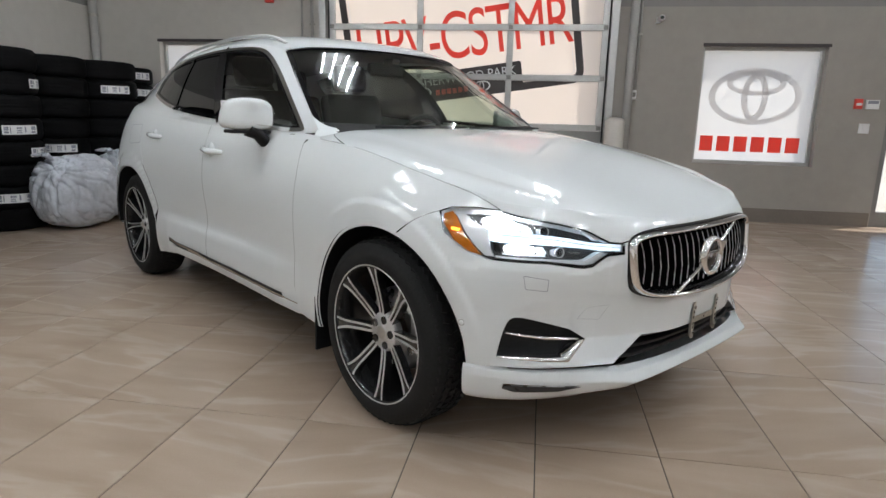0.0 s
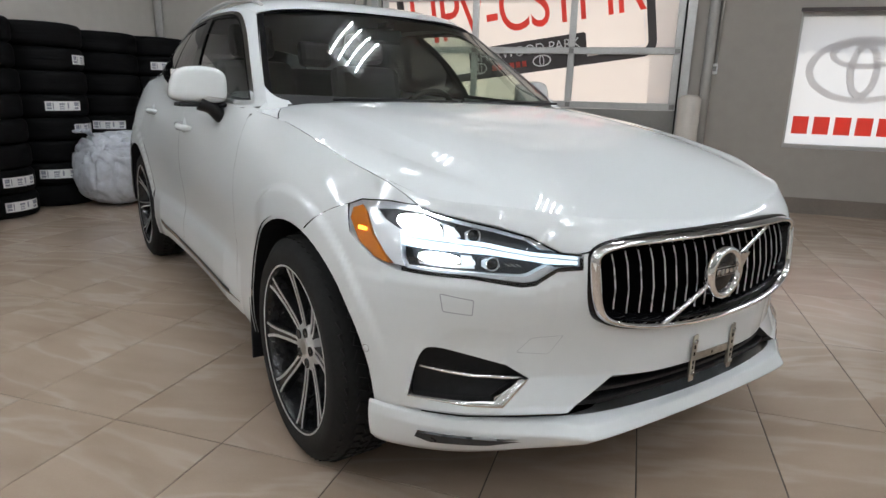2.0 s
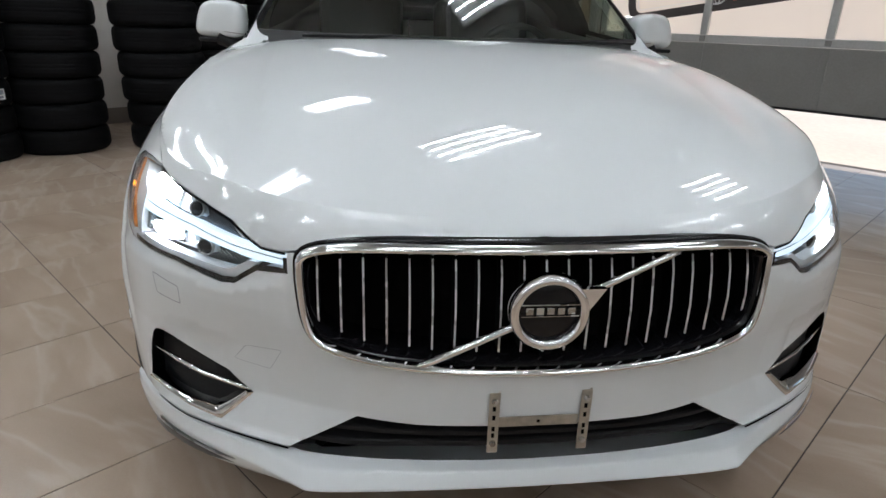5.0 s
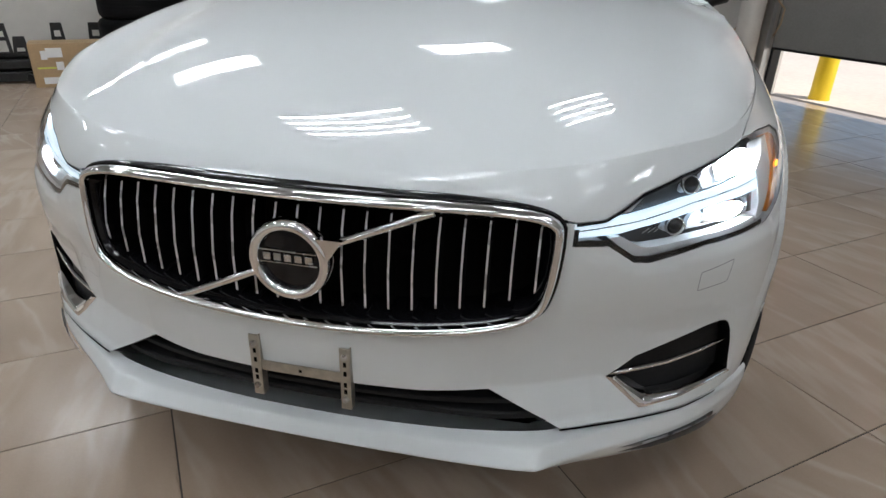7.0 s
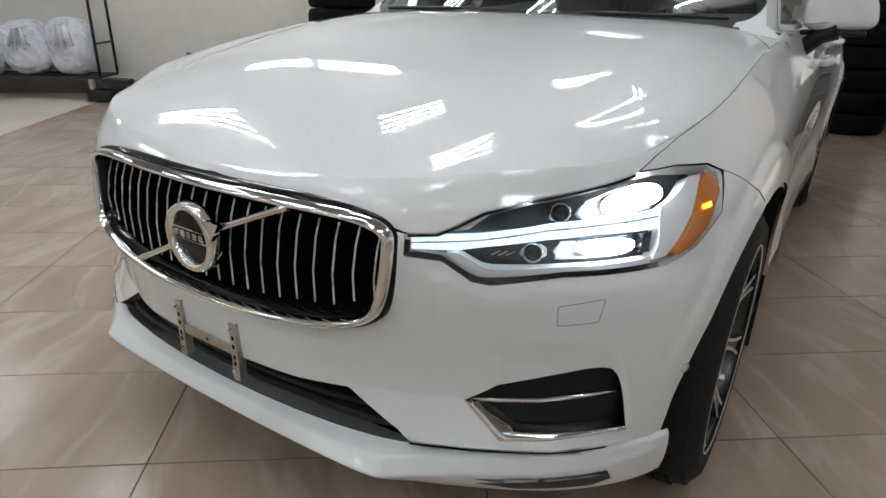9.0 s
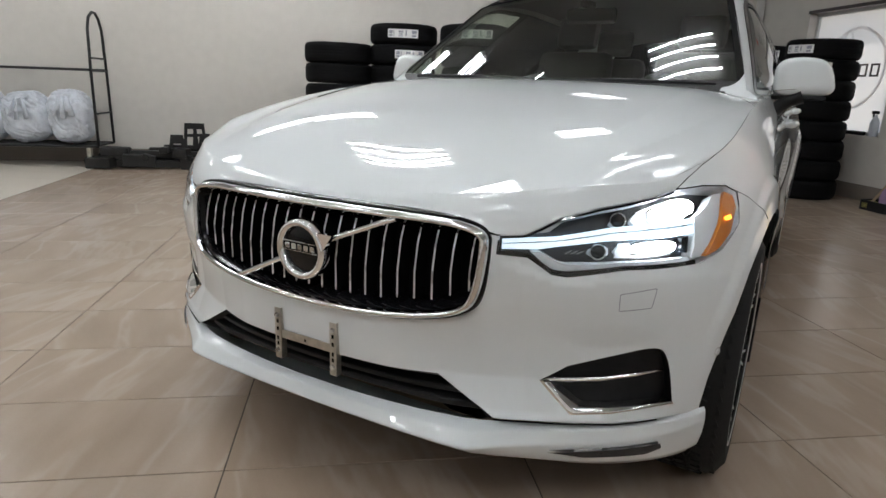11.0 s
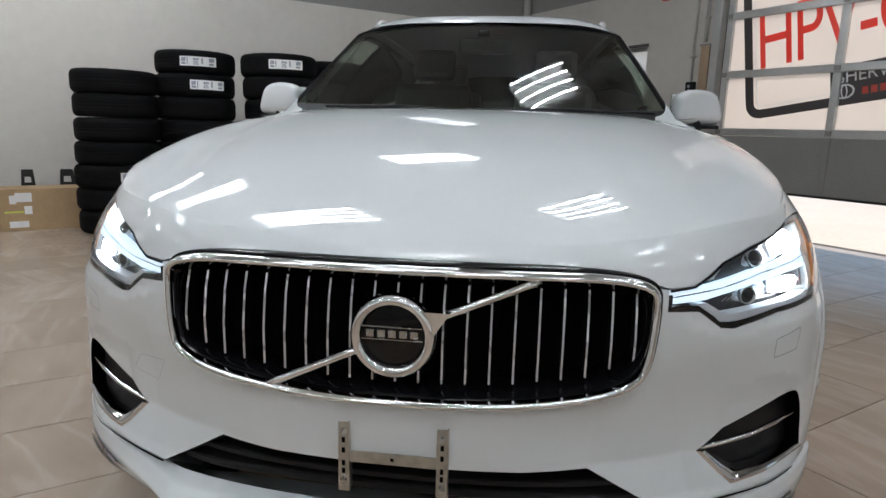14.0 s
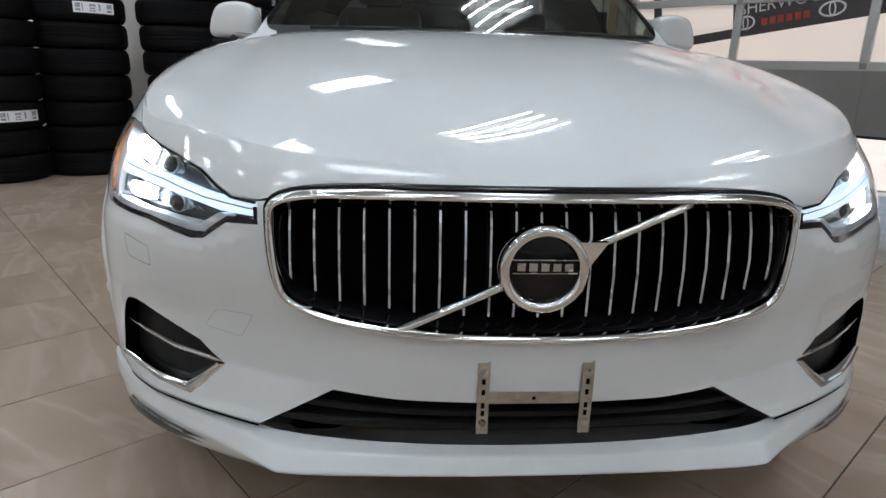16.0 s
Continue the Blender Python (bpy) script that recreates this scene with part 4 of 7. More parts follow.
ROOF = RoofNet([
    [(0, 1.11, 1.517), (0, 1.30, 1.580), (0, 1.8, 1.622), (0, 2.5, 1.605), (0, 3.2, 1.545), (0, 3.6, 1.485)],
    [(0.3, 1.12, 1.515), (0.3, 1.32, 1.577), (0.3, 1.8, 1.617), (0.3, 2.5, 1.60), (0.28, 3.2, 1.535), (0.24, 3.58, 1.475)],
    [(0.48, 1.16, 1.506), (0.485, 1.36, 1.562), (0.49, 1.82, 1.594), (0.485, 2.5, 1.578), (0.435, 3.12, 1.508), (0.36, 3.54, 1.455)],
    [(0.605, 1.225, 1.485), (0.61, 1.44, 1.523), (0.61, 1.86, 1.548), (0.60, 2.45, 1.527), (0.54, 3.05, 1.472), (0.45, 3.5, 1.43)],
])
class CabinNet(Net):
    """The cabin side, whose foot keeps to the top edge of the doors."""
    ease = 0.03

    def at(self, cr):
        cr = np.atleast_2d(np.asarray(cr, float))
        p = super().at(cr)
        own = super().at(np.stack([cr[:, 0], np.zeros(len(cr))], 1))
        cs = np.linspace(11.0, 18.4, 300)
        top = BODY.at(np.stack([cs, np.full(300, 9.0)], 1))
        edge = BODY.at(np.stack([np.interp(own[:, 1], top[:, 1], cs), np.full(len(cr), 9.0)], 1))
        w = blend((0.8 - cr[:, 1]) / 0.8) * blend((cr[:, 0] - 0.3) / 0.6)
        return p + w[:, None] * (edge - own)


CABIN = CabinNet([
    [(0.765, 0.628, 1.088), (0.714, 0.822, 1.218), (0.660, 1.013, 1.347), (0.600, 1.215, 1.484)],
    [(0.842, 0.95, 1.06), (0.795, 1.08, 1.20), (0.725, 1.23, 1.36), (0.61, 1.44, 1.523)],
    [(0.836, 1.55, 1.08), (0.79, 1.60, 1.23), (0.72, 1.70, 1.39), (0.61, 1.86, 1.548)],
    [(0.826, 2.2, 1.105), (0.775, 2.24, 1.25), (0.70, 2.35, 1.40), (0.60, 2.45, 1.527)],
    [(0.80, 2.9, 1.145), (0.73, 2.94, 1.265), (0.645, 2.98, 1.385), (0.54, 3.05, 1.472)],
    [(0.66, 3.52, 1.175), (0.58, 3.51, 1.28), (0.51, 3.5, 1.37), (0.45, 3.5, 1.43)],
])

car = thing("car", "white sport utility car with chrome grille and lit headlamps, parked", "car")
G = 0.0055
ARCH_F, ARCH_R, ARCH_RAD = -0.03, 2.86, 0.42


def arch(yc, a0, a1, n=14, rad=ARCH_RAD):
    """Parameters of a wheel-arch edge between two angles (degrees from the front, upwards)."""
    return BODY.near([(0.93, yc - rad * math.cos(radians(a)), 0.365 + rad * math.sin(radians(a))) for a in np.linspace(a0, a1, n)], (0.15, 1, 1))


LAMP = [(2.92, 7.15), (3.36, 7.20), (3.62, 7.45), (3.96, 7.86), (4.6, 8.2), (5.28, 8.42), (5.92, 8.58), (6.52, 8.42), (7.08, 8.14), (7.34, 7.82), (7.30, 6.9), (6.86, 6.42), (6.4, 6.22), (5.04, 6.22), (4.12, 6.02), (3.86, 6.07), (3.44, 6.52), (2.9, 6.56)]
LGRILLE = [(0, 3.0), (1.98, 3.0), (2.95, 2.0), (1.5, 1.62), (0, 1.52)]
FOG = [(3.80, 3.05), (4.28, 3.50), (5.40, 4.06), (5.84, 4.20), (6.0, 3.95), (6.12, 3.35), (6.22, 2.50), (5.0, 2.28), (4.28, 2.22)]
FOG_R = rounding(FOG, 2, (0, 1, 6, 8))
GRILLE_XZ = [(0.0, 0.818), (0.25, 0.818), (0.385, 0.815), (0.452, 0.795), (0.456, 0.745), (0.447, 0.655), (0.425, 0.612), (0.355, 0.586), (0.235, 0.569), (0.11, 0.563), (0.0, 0.562)]


def face_y(x, z):
    """The plane of the grille's face."""
    return -0.842 + 0.05 * (x / 0.455) ** 2 + 0.10 * (z - 0.6)


def outline(inset=0.0, n=2):
    """The grille's outline in x, z, rounded and drawn in by inset."""
    half = np.array(GRILLE_XZ)
    full = np.concatenate([half[:-1], (half * [-1, 1])[:0:-1]])
    full = rounding(full, n)
    if inset:
        t = np.roll(full, -1, 0) - np.roll(full, 1, 0)
        nn = np.stack([-t[:, 1], t[:, 0]], 1)
        nn /= np.linalg.norm(nn, axis=1)[:, None]
        cen = full.mean(0)
        if ((cen - full) * nn).sum() < 0:
            nn = -nn
        full = full + nn * inset
    return full


HOLE = [q for q in outline(0.004) if q[0] > 1e-6]
HOLE = sorted(HOLE, key=lambda q: math.atan2(q[0], (q[1] - 0.69) * 1.8))
HOLE = [tuple(BODY.near([(x, face_y(x, z) + 0.03, z)], (1, 0.2, 1))[0]) for x, z in HOLE]
HOLE = [(0.0, BODY.near([(0, -0.80, 0.8165)], (1, 0.2, 1))[0][1])] + HOLE + [(0.0, BODY.near([(0, -0.83, 0.565)])[0][1])]
corner = next(i for i, q in enumerate(HOLE) if i > 2 and q[1] < 7.2)
A_F = arch(ARCH_F, -12, 78, 20)
shut = [tuple(arch(ARCH_F, 74, 75, 2)[0]), (7.96, 7.10), (7.72, 7.40), (7.38, 7.80)]
k = len(A_F)
bumper_edge = [(0, 3.0), (1.98, 3.0), (2.95, 2.0), (4.0, 1.98), (5.0, 2.0), (6.0, 2.05), (6.9, 2.02)] + [tuple(p) for p in A_F[3:18]] + shut + LAMP[10:] + LAMP[:1]
bumper_edge += HOLE[corner:]
PB = patch(BODY, bumper_edge, [FOG_R], 0.010)
shell("front_bumper", [PB], M_WHITE, car, "glossy white front bumper", 0)

# strip over the grille and lamps belongs to the hood
strip = HOLE[:corner] + [(2.9, 7.2)] + [(c, r + 0.03) for c, r in LAMP[1:7]] + [(6.18, 8.82), (6.56, 8.955), (7.0, 9.0), (6, 9.0), (0, 9.0)]
# the hood's rear corner is cut round; the fender fills the rest
turn = [(0.8245, 0.315, 1.03), (0.817, 0.352, 1.04), (0.801, 0.402, 1.055), (0.783, 0.45, 1.068), (0.763, 0.498, 1.08), (0.738, 0.548, 1.09), (0.714, 0.59, 1.097), (0.70, 0.61, 1.10)]
inner_turn = HOOD.near([(x - 0.0015, y - 0.001, z) for x, y, z in turn], (1, 1, 0.2))
outer_turn = HOOD.near([(x + 0.0015, y + 0.001, z) for x, y, z in turn], (1, 1, 0.2))
start = HOOD.near([(0.826, 0.275, 1.02)], (1, 1, 0.2))[0][1]
hood_edge = [(0, 1), (6, 1), (6, start)] + [tuple(q) for q in inner_turn] + [(inner_turn[-1][0] - 0.02, 8), (0, 8)]
hood_corner = [(6, start + 0.05)] + [tuple(q) for q in outer_turn] + [(outer_turn[-1][0], 8), (6, 8)]
shell("hood", [patch(BODY, strip, [], 0.012), patch(HOOD, hood_edge, [], 0.014)], M_WHITE, car, "glossy white hood with soft side creases", 0)

# splitter under the bumper
SPLIT = MirrorNet([
    [(0, -0.80, 0.345), (0, -0.822, 0.336), (0, -0.837, 0.309), (0, -0.815, 0.290), (0, -0.76, 0.275), (0, -0.60, 0.25)],
    [(0.25, -0.79, 0.348), (0.25, -0.815, 0.339), (0.25, -0.834, 0.311), (0.25, -0.81, 0.290), (0.25, -0.755, 0.275), (0.25, -0.60, 0.25)],
    [(0.40, -0.768, 0.354), (0.40, -0.802, 0.343), (0.40, -0.828, 0.313), (0.40, -0.80, 0.289), (0.41, -0.745, 0.27), (0.42, -0.59, 0.25)],
    [(0.455, -0.752, 0.356), (0.455, -0.788, 0.345), (0.45, -0.821, 0.315), (0.452, -0.79, 0.287), (0.46, -0.735, 0.264), (0.46, -0.58, 0.245)],
    [(0.515, -0.724, 0.359), (0.518, -0.748, 0.350), (0.522, -0.765, 0.319), (0.518, -0.752, 0.285), (0.51, -0.712, 0.254), (0.50, -0.56, 0.24)],
    [(0.60, -0.682, 0.362), (0.605, -0.70, 0.354), (0.612, -0.708, 0.323), (0.61, -0.70, 0.285), (0.60, -0.67, 0.245), (0.55, -0.55, 0.235)],
    [(0.71, -0.614, 0.366), (0.715, -0.632, 0.358), (0.722, -0.636, 0.329), (0.72, -0.63, 0.285), (0.708, -0.61, 0.24), (0.63, -0.50, 0.23)],
    [(0.795, -0.538, 0.370), (0.803, -0.549, 0.362), (0.808, -0.552, 0.335), (0.806, -0.546, 0.285), (0.793, -0.527, 0.235), (0.70, -0.45, 0.23)],
    [(0.855, -0.462, 0.372), (0.862, -0.468, 0.364), (0.865, -0.468, 0.338), (0.862, -0.462, 0.285), (0.85, -0.45, 0.235), (0.75, -0.42, 0.23)],
    [(0.872, -0.435, 0.374), (0.877, -0.438, 0.366), (0.879, -0.438, 0.340), (0.875, -0.434, 0.285), (0.86, -0.424, 0.24), (0.76, -0.39, 0.23)],
])


def crisp(p, at, axis):
    """Sets two more rows close to some rows of a net, so that it folds there."""
    p = np.moveaxis(p, axis, 0)
    out = []
    for i, row in enumerate(p):
        out += [row + (p[i - 1] - row) * 0.22, row, row + (p[i + 1] - row) * 0.22] if i in at else [row]
    return np.moveaxis(np.array(out), 0, axis)


SPLIT = LipNet(crisp(crisp(SPLIT.p, (1, 2), 1), (3,), 0))
LOWLAMP = rounding(soft([(6.8, 6.02), (7.45, 6.62), (8.65, 6.72), (9.0, 6.45), (8.95, 6.0), (7.8, 5.98)], 0.1), 1)
shell("splitter", [patch(SPLIT, [(0, 0), (11, 0), (11, 9), (0, 9)], [LOWLAMP], 0.02)], M_WHITE, car, "white lower lip with sharp corners", 0)
both("lip_lamp", [patch(SPLIT, LOWLAMP, [], 0.02, -0.008)], M_BOWL, car, "small silvery lamp in the lip")
for s in (1, -1):
    for a_, b_, r_ in ((7.3, 7.8, 6.26), (7.9, 8.3, 6.32), (8.4, 8.75, 6.34)):
        ribbon("lip_reflector", SPLIT, [(a_, r_), (b_, r_)], 0.021, M_SILVER, car, -0.005, s)
    shell("lip_lens", [patch(SPLIT, LOWLAMP, [], 0.02, -0.001)], M_LENS, car, "clear lens of the lip lamp", s)
for s in (1, -1):
    ribbon("lip_gap", BODY, [(2.95, 1.96), (4.0, 1.94), (5.0, 1.96), (5.9, 2.02)], 0.0035, M_VOID, car, 0.002, s)

# fenders, doors, quarters
fender = LAMP[6:10][::-1]
fender = [(7.375, 7.825), (7.10, 8.17), (6.53, 8.45), (5.96, 8.605), (6.20, 8.80), (6.58, 8.94), (7.02, 8.985)] + [(c, 8.994) for c in np.linspace(7.2, 11.0, 22)] + [(11.12, 8.72), (11.06, 7.5), (11.1, 5.17), (11.08, 2.89), (11.02, 1.2)] + [tuple(p) for p in arch(ARCH_F, 192, 103, 22)] + [tuple(p) for p in arch(ARCH_F, 99, 75, 8)] + [(7.968, 7.112), (7.728, 7.412)]
both("front_fender", [patch(BODY, fender, [], 0.006), patch(HOOD, hood_corner, [], 0.012), patch(BODY, [(10.8, 8.9), (10.86, 9.12), (11.4, 9.12), (11.4, 8.9)], [], 0.02, -0.004)], M_WHITE, car, "white fender over the wheel")
fd = [(11.12 + G, 8.72), (11.06 + G, 7.5), (11.1 + G, 5.17), (11.08 + G, 2.89), (11.03 + G, 1.75), (13.1, 1.75), (13.16, 4.0), (13.16, 9.0), (11.08, 9.0)]
rd = [(13.16 + G, 9.0), (13.16 + G, 4.0), (13.1 + G, 1.75)] + [(14.05, 1.75)] + [tuple(p) for p in BODY.near([(0.93, 2.86 - k_ * math.cos(radians(a)), 0.365 + k_ * math.sin(radians(a))) for a, k_ in ((-4, 0.43), (4, 0.428), (12, 0.45), (20, 0.50), (30, 0.50), (45, 0.50), (58, 0.50))], (0.15, 1, 1))] + [(15.35, 7.6), (15.75, 9.0)]
qp = [(15.75 + G, 9.0), (15.35 + G, 7.6)] + [tuple(p) for p in BODY.near([(0.93, 2.86 - 0.494 * math.cos(radians(a)), 0.365 + 0.494 * math.sin(radians(a))) for a in (58, 45, 30, 20)], (0.15, 1, 1))] + [tuple(p) for p in arch(ARCH_R, 14, 178, 26)] + [(17.5, 1.0), (20, 1.0), (20, 9)]
sill = [(11.02, 1.15), (11.04, 1.70), (14.0, 1.70), (14.05, 1.72)] + [tuple(p) for p in arch(ARCH_R, 0, -18, 4)] + [(14.0, 1.1), (11.0, 1.1)]
both("front_door", [patch(BODY, fd, [], 0.03)], M_WHITE, car, "white front door")
both("rear_door", [patch(BODY, rd, [], 0.03)], M_WHITE, car, "white rear door")
both("rear_quarter", [patch(BODY, qp, [], 0.022)], M_WHITE, car, "white rear quarter panel and tail")
both("side_sill", [patch(BODY, sill, [], 0.03)], M_WHITE, car)
for s in (1, -1):
    ribbon("sill_trim", BODY, [(11.35, 1.86), (12, 1.84), (13, 1.86), (13.9, 1.95), (14.15, 2.15)], 0.026, M_BLACK, car, 0.004, s)
    ribbon("sill_chrome", BODY, [(11.30, 1.80), (12, 1.775), (13, 1.79), (13.6, 1.87)], 0.007, M_CHROME, car, 0.005, s)
    ribbon("sill_chrome", BODY, [(13.3, 1.93), (13.9, 2.0), (14.1, 2.16)], 0.010, M_CHROME, car, 0.006, s)
    for poly, yc in ((arch(ARCH_F, -14, 192, 40, ARCH_RAD - 0.004), 0), (arch(ARCH_R, -10, 185, 40, ARCH_RAD - 0.004), 0)):
        ribbon("arch_lip", BODY, poly, 0.012, M_WHITE, car, -0.006, s)
        a = BODY.at(poly) - [0.008, 0, 0]
        nn = np.array([(0, 1 if q[1] < yc_ else -1, -0.3) for q in a for yc_ in (ARCH_F if a[0][1] < 1 else ARCH_R,)], float)
        b = a * [0, 1, 1] + [0.76, 0, 0]
        kk = len(a)
        shell("arch_flange", [(np.concatenate([a, b]), np.concatenate([nn, nn]), [(i, i + 1, kk + i + 1, kk + i) for i in range(kk - 1)])], M_BLACK, car, "black inner edge of the wheel arch", s)

# cabin: roof, pillars, glass
DLO = rounding([(0.29, 0.12), (0.33, 0.89), (0.44, 1.83), (0.62, 2.42), (0.86, 2.74), (1.2, 2.82), (1.64, 2.81), (2.12, 2.81), (2.84, 2.78), (3.5, 2.72), (3.86, 2.5), (3.93, 1.7), (3.96, 1.02), (3.56, 0.70), (3.12, 0.46), (2.52, 0.37), (1.92, 0.28), (1.0, 0.14)], 2, (0, 12))
rise = np.linspace(0, 1, 9)
low = HOOD.at(np.stack([inner_turn[-1][0] + (6 - inner_turn[-1][0]) * rise, np.full(9, 8.0)], 1))
high = SCREEN.at(np.stack([2.64 + 0.36 * rise, np.full(9, 0.06)], 1)) + np.array([0.004, -0.003, 0.004])
bridge = (np.concatenate([low, high]), np.tile([0.2, -0.5, 0.85], (18, 1)), [(i, i + 1, 10 + i, 9 + i) for i in range(8)])
foot = [tuple(q) for q in SCREEN.near([(0.747, 0.735, 1.16), (0.738, 0.71, 1.146), (0.731, 0.68, 1.129), (0.720, 0.652, 1.117), (0.704, 0.630, 1.108), (0.684, 0.614, 1.102)])]
both("cabin_side", [patch(CABIN, [(0, 0), (5, 0), (5, 3), (0, 3)], [DLO], 0.03), patch(SCREEN, [(3, foot[0][1] + 0.08)] + foot + [(foot[-1][0] - 0.04, 0.02), (3, 0)], [], 0.012, 0.004), bridge], M_WHITE, car, "white roof side and pillars")
shell("roof", [patch(ROOF, [(0, 0), (3, 0), (3, 5), (0, 5)], [], 0.04)], M_WHITE, car, "white roof", 0)
for s in (1, -1):
    ribbon("window_trim", CABIN, DLO, 0.020, M_CHROME, car, 0.004, s, True)
    ribbon("window_seal", CABIN, [p + (np.array([2.0, 1.4]) - p) * [0.02, 0.04] for p in DLO], 0.03, M_GLOSSB, car, 0.001, s, True)
    ribbon("centre_pillar", CABIN, [(2.02, 0.22), (2.10, 2.80)], 0.085, M_GLOSSB, car, 0.003, s)
    ribbon("rear_pillar", CABIN, [(3.10, 0.38), (2.94, 2.76)], 0.035, M_GLOSSB, car, 0.003, s)
both("front_side_glass", [patch(CABIN, [(0.27, 0.03), (0.31, 0.89), (0.43, 1.83), (0.61, 2.44), (0.86, 2.76), (1.2, 2.84), (1.64, 2.83), (2.08, 2.83), (2.0, 0.17), (1.0, 0.03)], [], 0.05, -0.004)], M_GLASS_SIDE, car, "lightly tinted side glass")
both("rear_side_glass", [patch(CABIN, [(2.02, 0.19), (2.10, 2.83), (2.84, 2.80), (3.5, 2.74), (3.88, 2.5), (3.96, 1.7), (3.98, 0.93), (3.56, 0.59), (3.12, 0.33), (2.52, 0.25)], [], 0.05, -0.004)], M_GLASS_DARK, car, "dark privacy glass")
shell("windscreen", [patch(SCREEN, [(0, 0.1), (3, 0.1), (3, 3), (0, 3)], [], 0.05)], M_GLASS, car, "curved windscreen reflecting the strip lights", 0)
for s in (1, -1):
    ribbon("screen_edge", SCREEN, [(2.94, 0.0), (2.94, 2.95)], 0.03, M_GLOSSB, car, 0.002, s)
    ribbon("screen_edge", SCREEN, [(0, 2.97), (2.94, 2.97)], 0.012, M_GLOSSB, car, 0.001, s)
shell("cowl", [patch(SCREEN, [(0, 0), (3, 0), (3, 0.32), (0, 0.12)], [], 0.05, 0.003)], M_BLACK, car, "black cowl strip", 0)
shell("rear_glass", [patch(Net([[(0, 3.57, 1.485), (0, 3.7, 1.3), (0, 3.64, 1.17)], [(0.24, 3.55, 1.475), (0.31, 3.66, 1.3), (0.34, 3.62, 1.17)], [(0.45, 3.48, 1.43), (0.565, 3.52, 1.3), (0.66, 3.52, 1.17)]]), [(0, 0), (2, 0), (2, 2), (0, 2)], [], 0.08)], M_GLASS_DARK, car, "dark rear window", 0)

# headlamps
for s in (1, -1):
    lamp_h = new("headlamp")
    lamp_h.parent = car
    lamp_h["label"] = "lit headlamp with a white light bar and amber outer edge"
    shell("reflector_bowl", [patch(BODY, LAMP, [], 0.03, -0.05)], M_BOWL, lamp_h, "", s)
    p = resample(BODY, LAMP, 0.02)
    a, nn = BODY.at(p), BODY.normal(p)
    kk = len(a)
    shell("lamp_wall", [(np.concatenate([a - nn * 0.001, a - nn * 0.05]), np.concatenate([nn, nn]), [(i, (i + 1) % kk, kk + (i + 1) % kk, kk + i) for i in range(kk)])], M_SILVER, lamp_h, "", s)
    ribbon("lamp_seal", BODY, [(2.93, 7.0), (2.93, 6.62), (3.42, 6.57), (3.84, 6.13), (4.1, 6.08), (5.04, 6.25), (6.3, 6.25)], 0.015, M_GLOSSB, lamp_h, -0.002, s)
    ribbon("lamp_seal", BODY, [(2.95, 7.1), (3.38, 7.17), (3.66, 7.43), (3.98, 7.82), (4.6, 8.15), (5.28, 8.37), (5.9, 8.53)], 0.005, M_GLOSSB, lamp_h, -0.002, s)
    ribbon("lamp_lip", BODY, [(2.95, 7.24), (3.36, 7.30), (3.62, 7.56), (3.96, 7.97), (4.6, 8.31), (5.28, 8.53), (5.92, 8.70)], 0.016, M_WHITE, lamp_h, -0.004, s)
    shell("lens", [patch(BODY, LAMP, [], 0.03, 0.001)], M_LENS, lamp_h, "clear lens", s)
    shell("silver_bowl", [patch(BODY, [(5.30, 7.66), (5.34, 8.20), (5.6, 8.34), (5.9, 8.44), (6.42, 8.26), (6.5, 8.0), (6.3, 7.66)], [], 0.02, -0.040), patch(BODY, [(5.0, 6.50), (5.06, 7.0), (6.0, 7.0), (6.08, 6.5)], [], 0.02, -0.045)], M_SILVER, lamp_h, "silver reflector bowl", s)
    solid("dark_block", BODY, [(6.10, 6.56), (6.12, 6.98), (6.25, 7.0), (6.24, 6.52)], -0.020, -0.045, M_GLOSSB, lamp_h, "", s)
    arm = [(2.99, 7.04), (3.96, 7.22), (4.84, 7.54), (5.5, 7.58), (6.0, 7.57), (6.30, 7.57), (6.3, 7.05), (6.16, 7.06), (5.44, 7.14), (4.8, 7.08), (3.96, 6.87), (3.64, 6.77), (2.99, 6.72)]
    wing = [(6.31, 7.57), (6.6, 7.80), (6.8, 8.08), (7.04, 8.02), (6.96, 7.8), (6.82, 7.11), (6.62, 6.61), (6.46, 6.36), (6.26, 6.36), (6.32, 6.67), (6.31, 7.04)]
    solid("light_bar", BODY, arm, -0.012, -0.04, M_DRL, lamp_h, "white daytime light bar", s)
    ribbon("bar_ridge", BODY, [(3.0, 6.9), (3.96, 7.06), (4.84, 7.33), (5.5, 7.38), (6.28, 7.34)], 0.0025, M_SATIN, lamp_h, -0.0105, s)
    solid("light_wing", BODY, wing, -0.011, -0.04, M_WING, lamp_h, "frosted white wing", s)
    solid("light_fork", BODY, [(3.50, 6.68), (3.66, 6.70), (4.0, 6.37), (4.14, 6.33), (5.1, 6.42), (6.22, 6.42), (6.22, 6.29), (5.08, 6.27), (3.98, 6.12), (3.78, 6.26)], -0.012, -0.04, M_WING, lamp_h, "", s)
    solid("upper_fork", BODY, [(3.58, 7.30), (3.96, 7.82), (4.08, 7.86), (3.8, 7.36)], -0.010, -0.03, M_WING, lamp_h, "", s)
    solid("amber_marker", BODY, [(7.08, 8.02), (7.28, 7.78), (7.32, 7.39), (7.12, 6.74), (6.8, 6.41), (6.54, 6.35), (6.66, 6.61), (6.86, 7.11), (6.98, 7.8)], -0.006, -0.03, M_AMBER, lamp_h, "amber side marker", s)
    shell("signal_bulb", [patch(BODY, [(6.94, 7.25), (7.12, 7.25), (7.14, 7.12), (6.96, 7.14)], [], 0.02, -0.004)], M_SIGNAL, lamp_h, "", s)
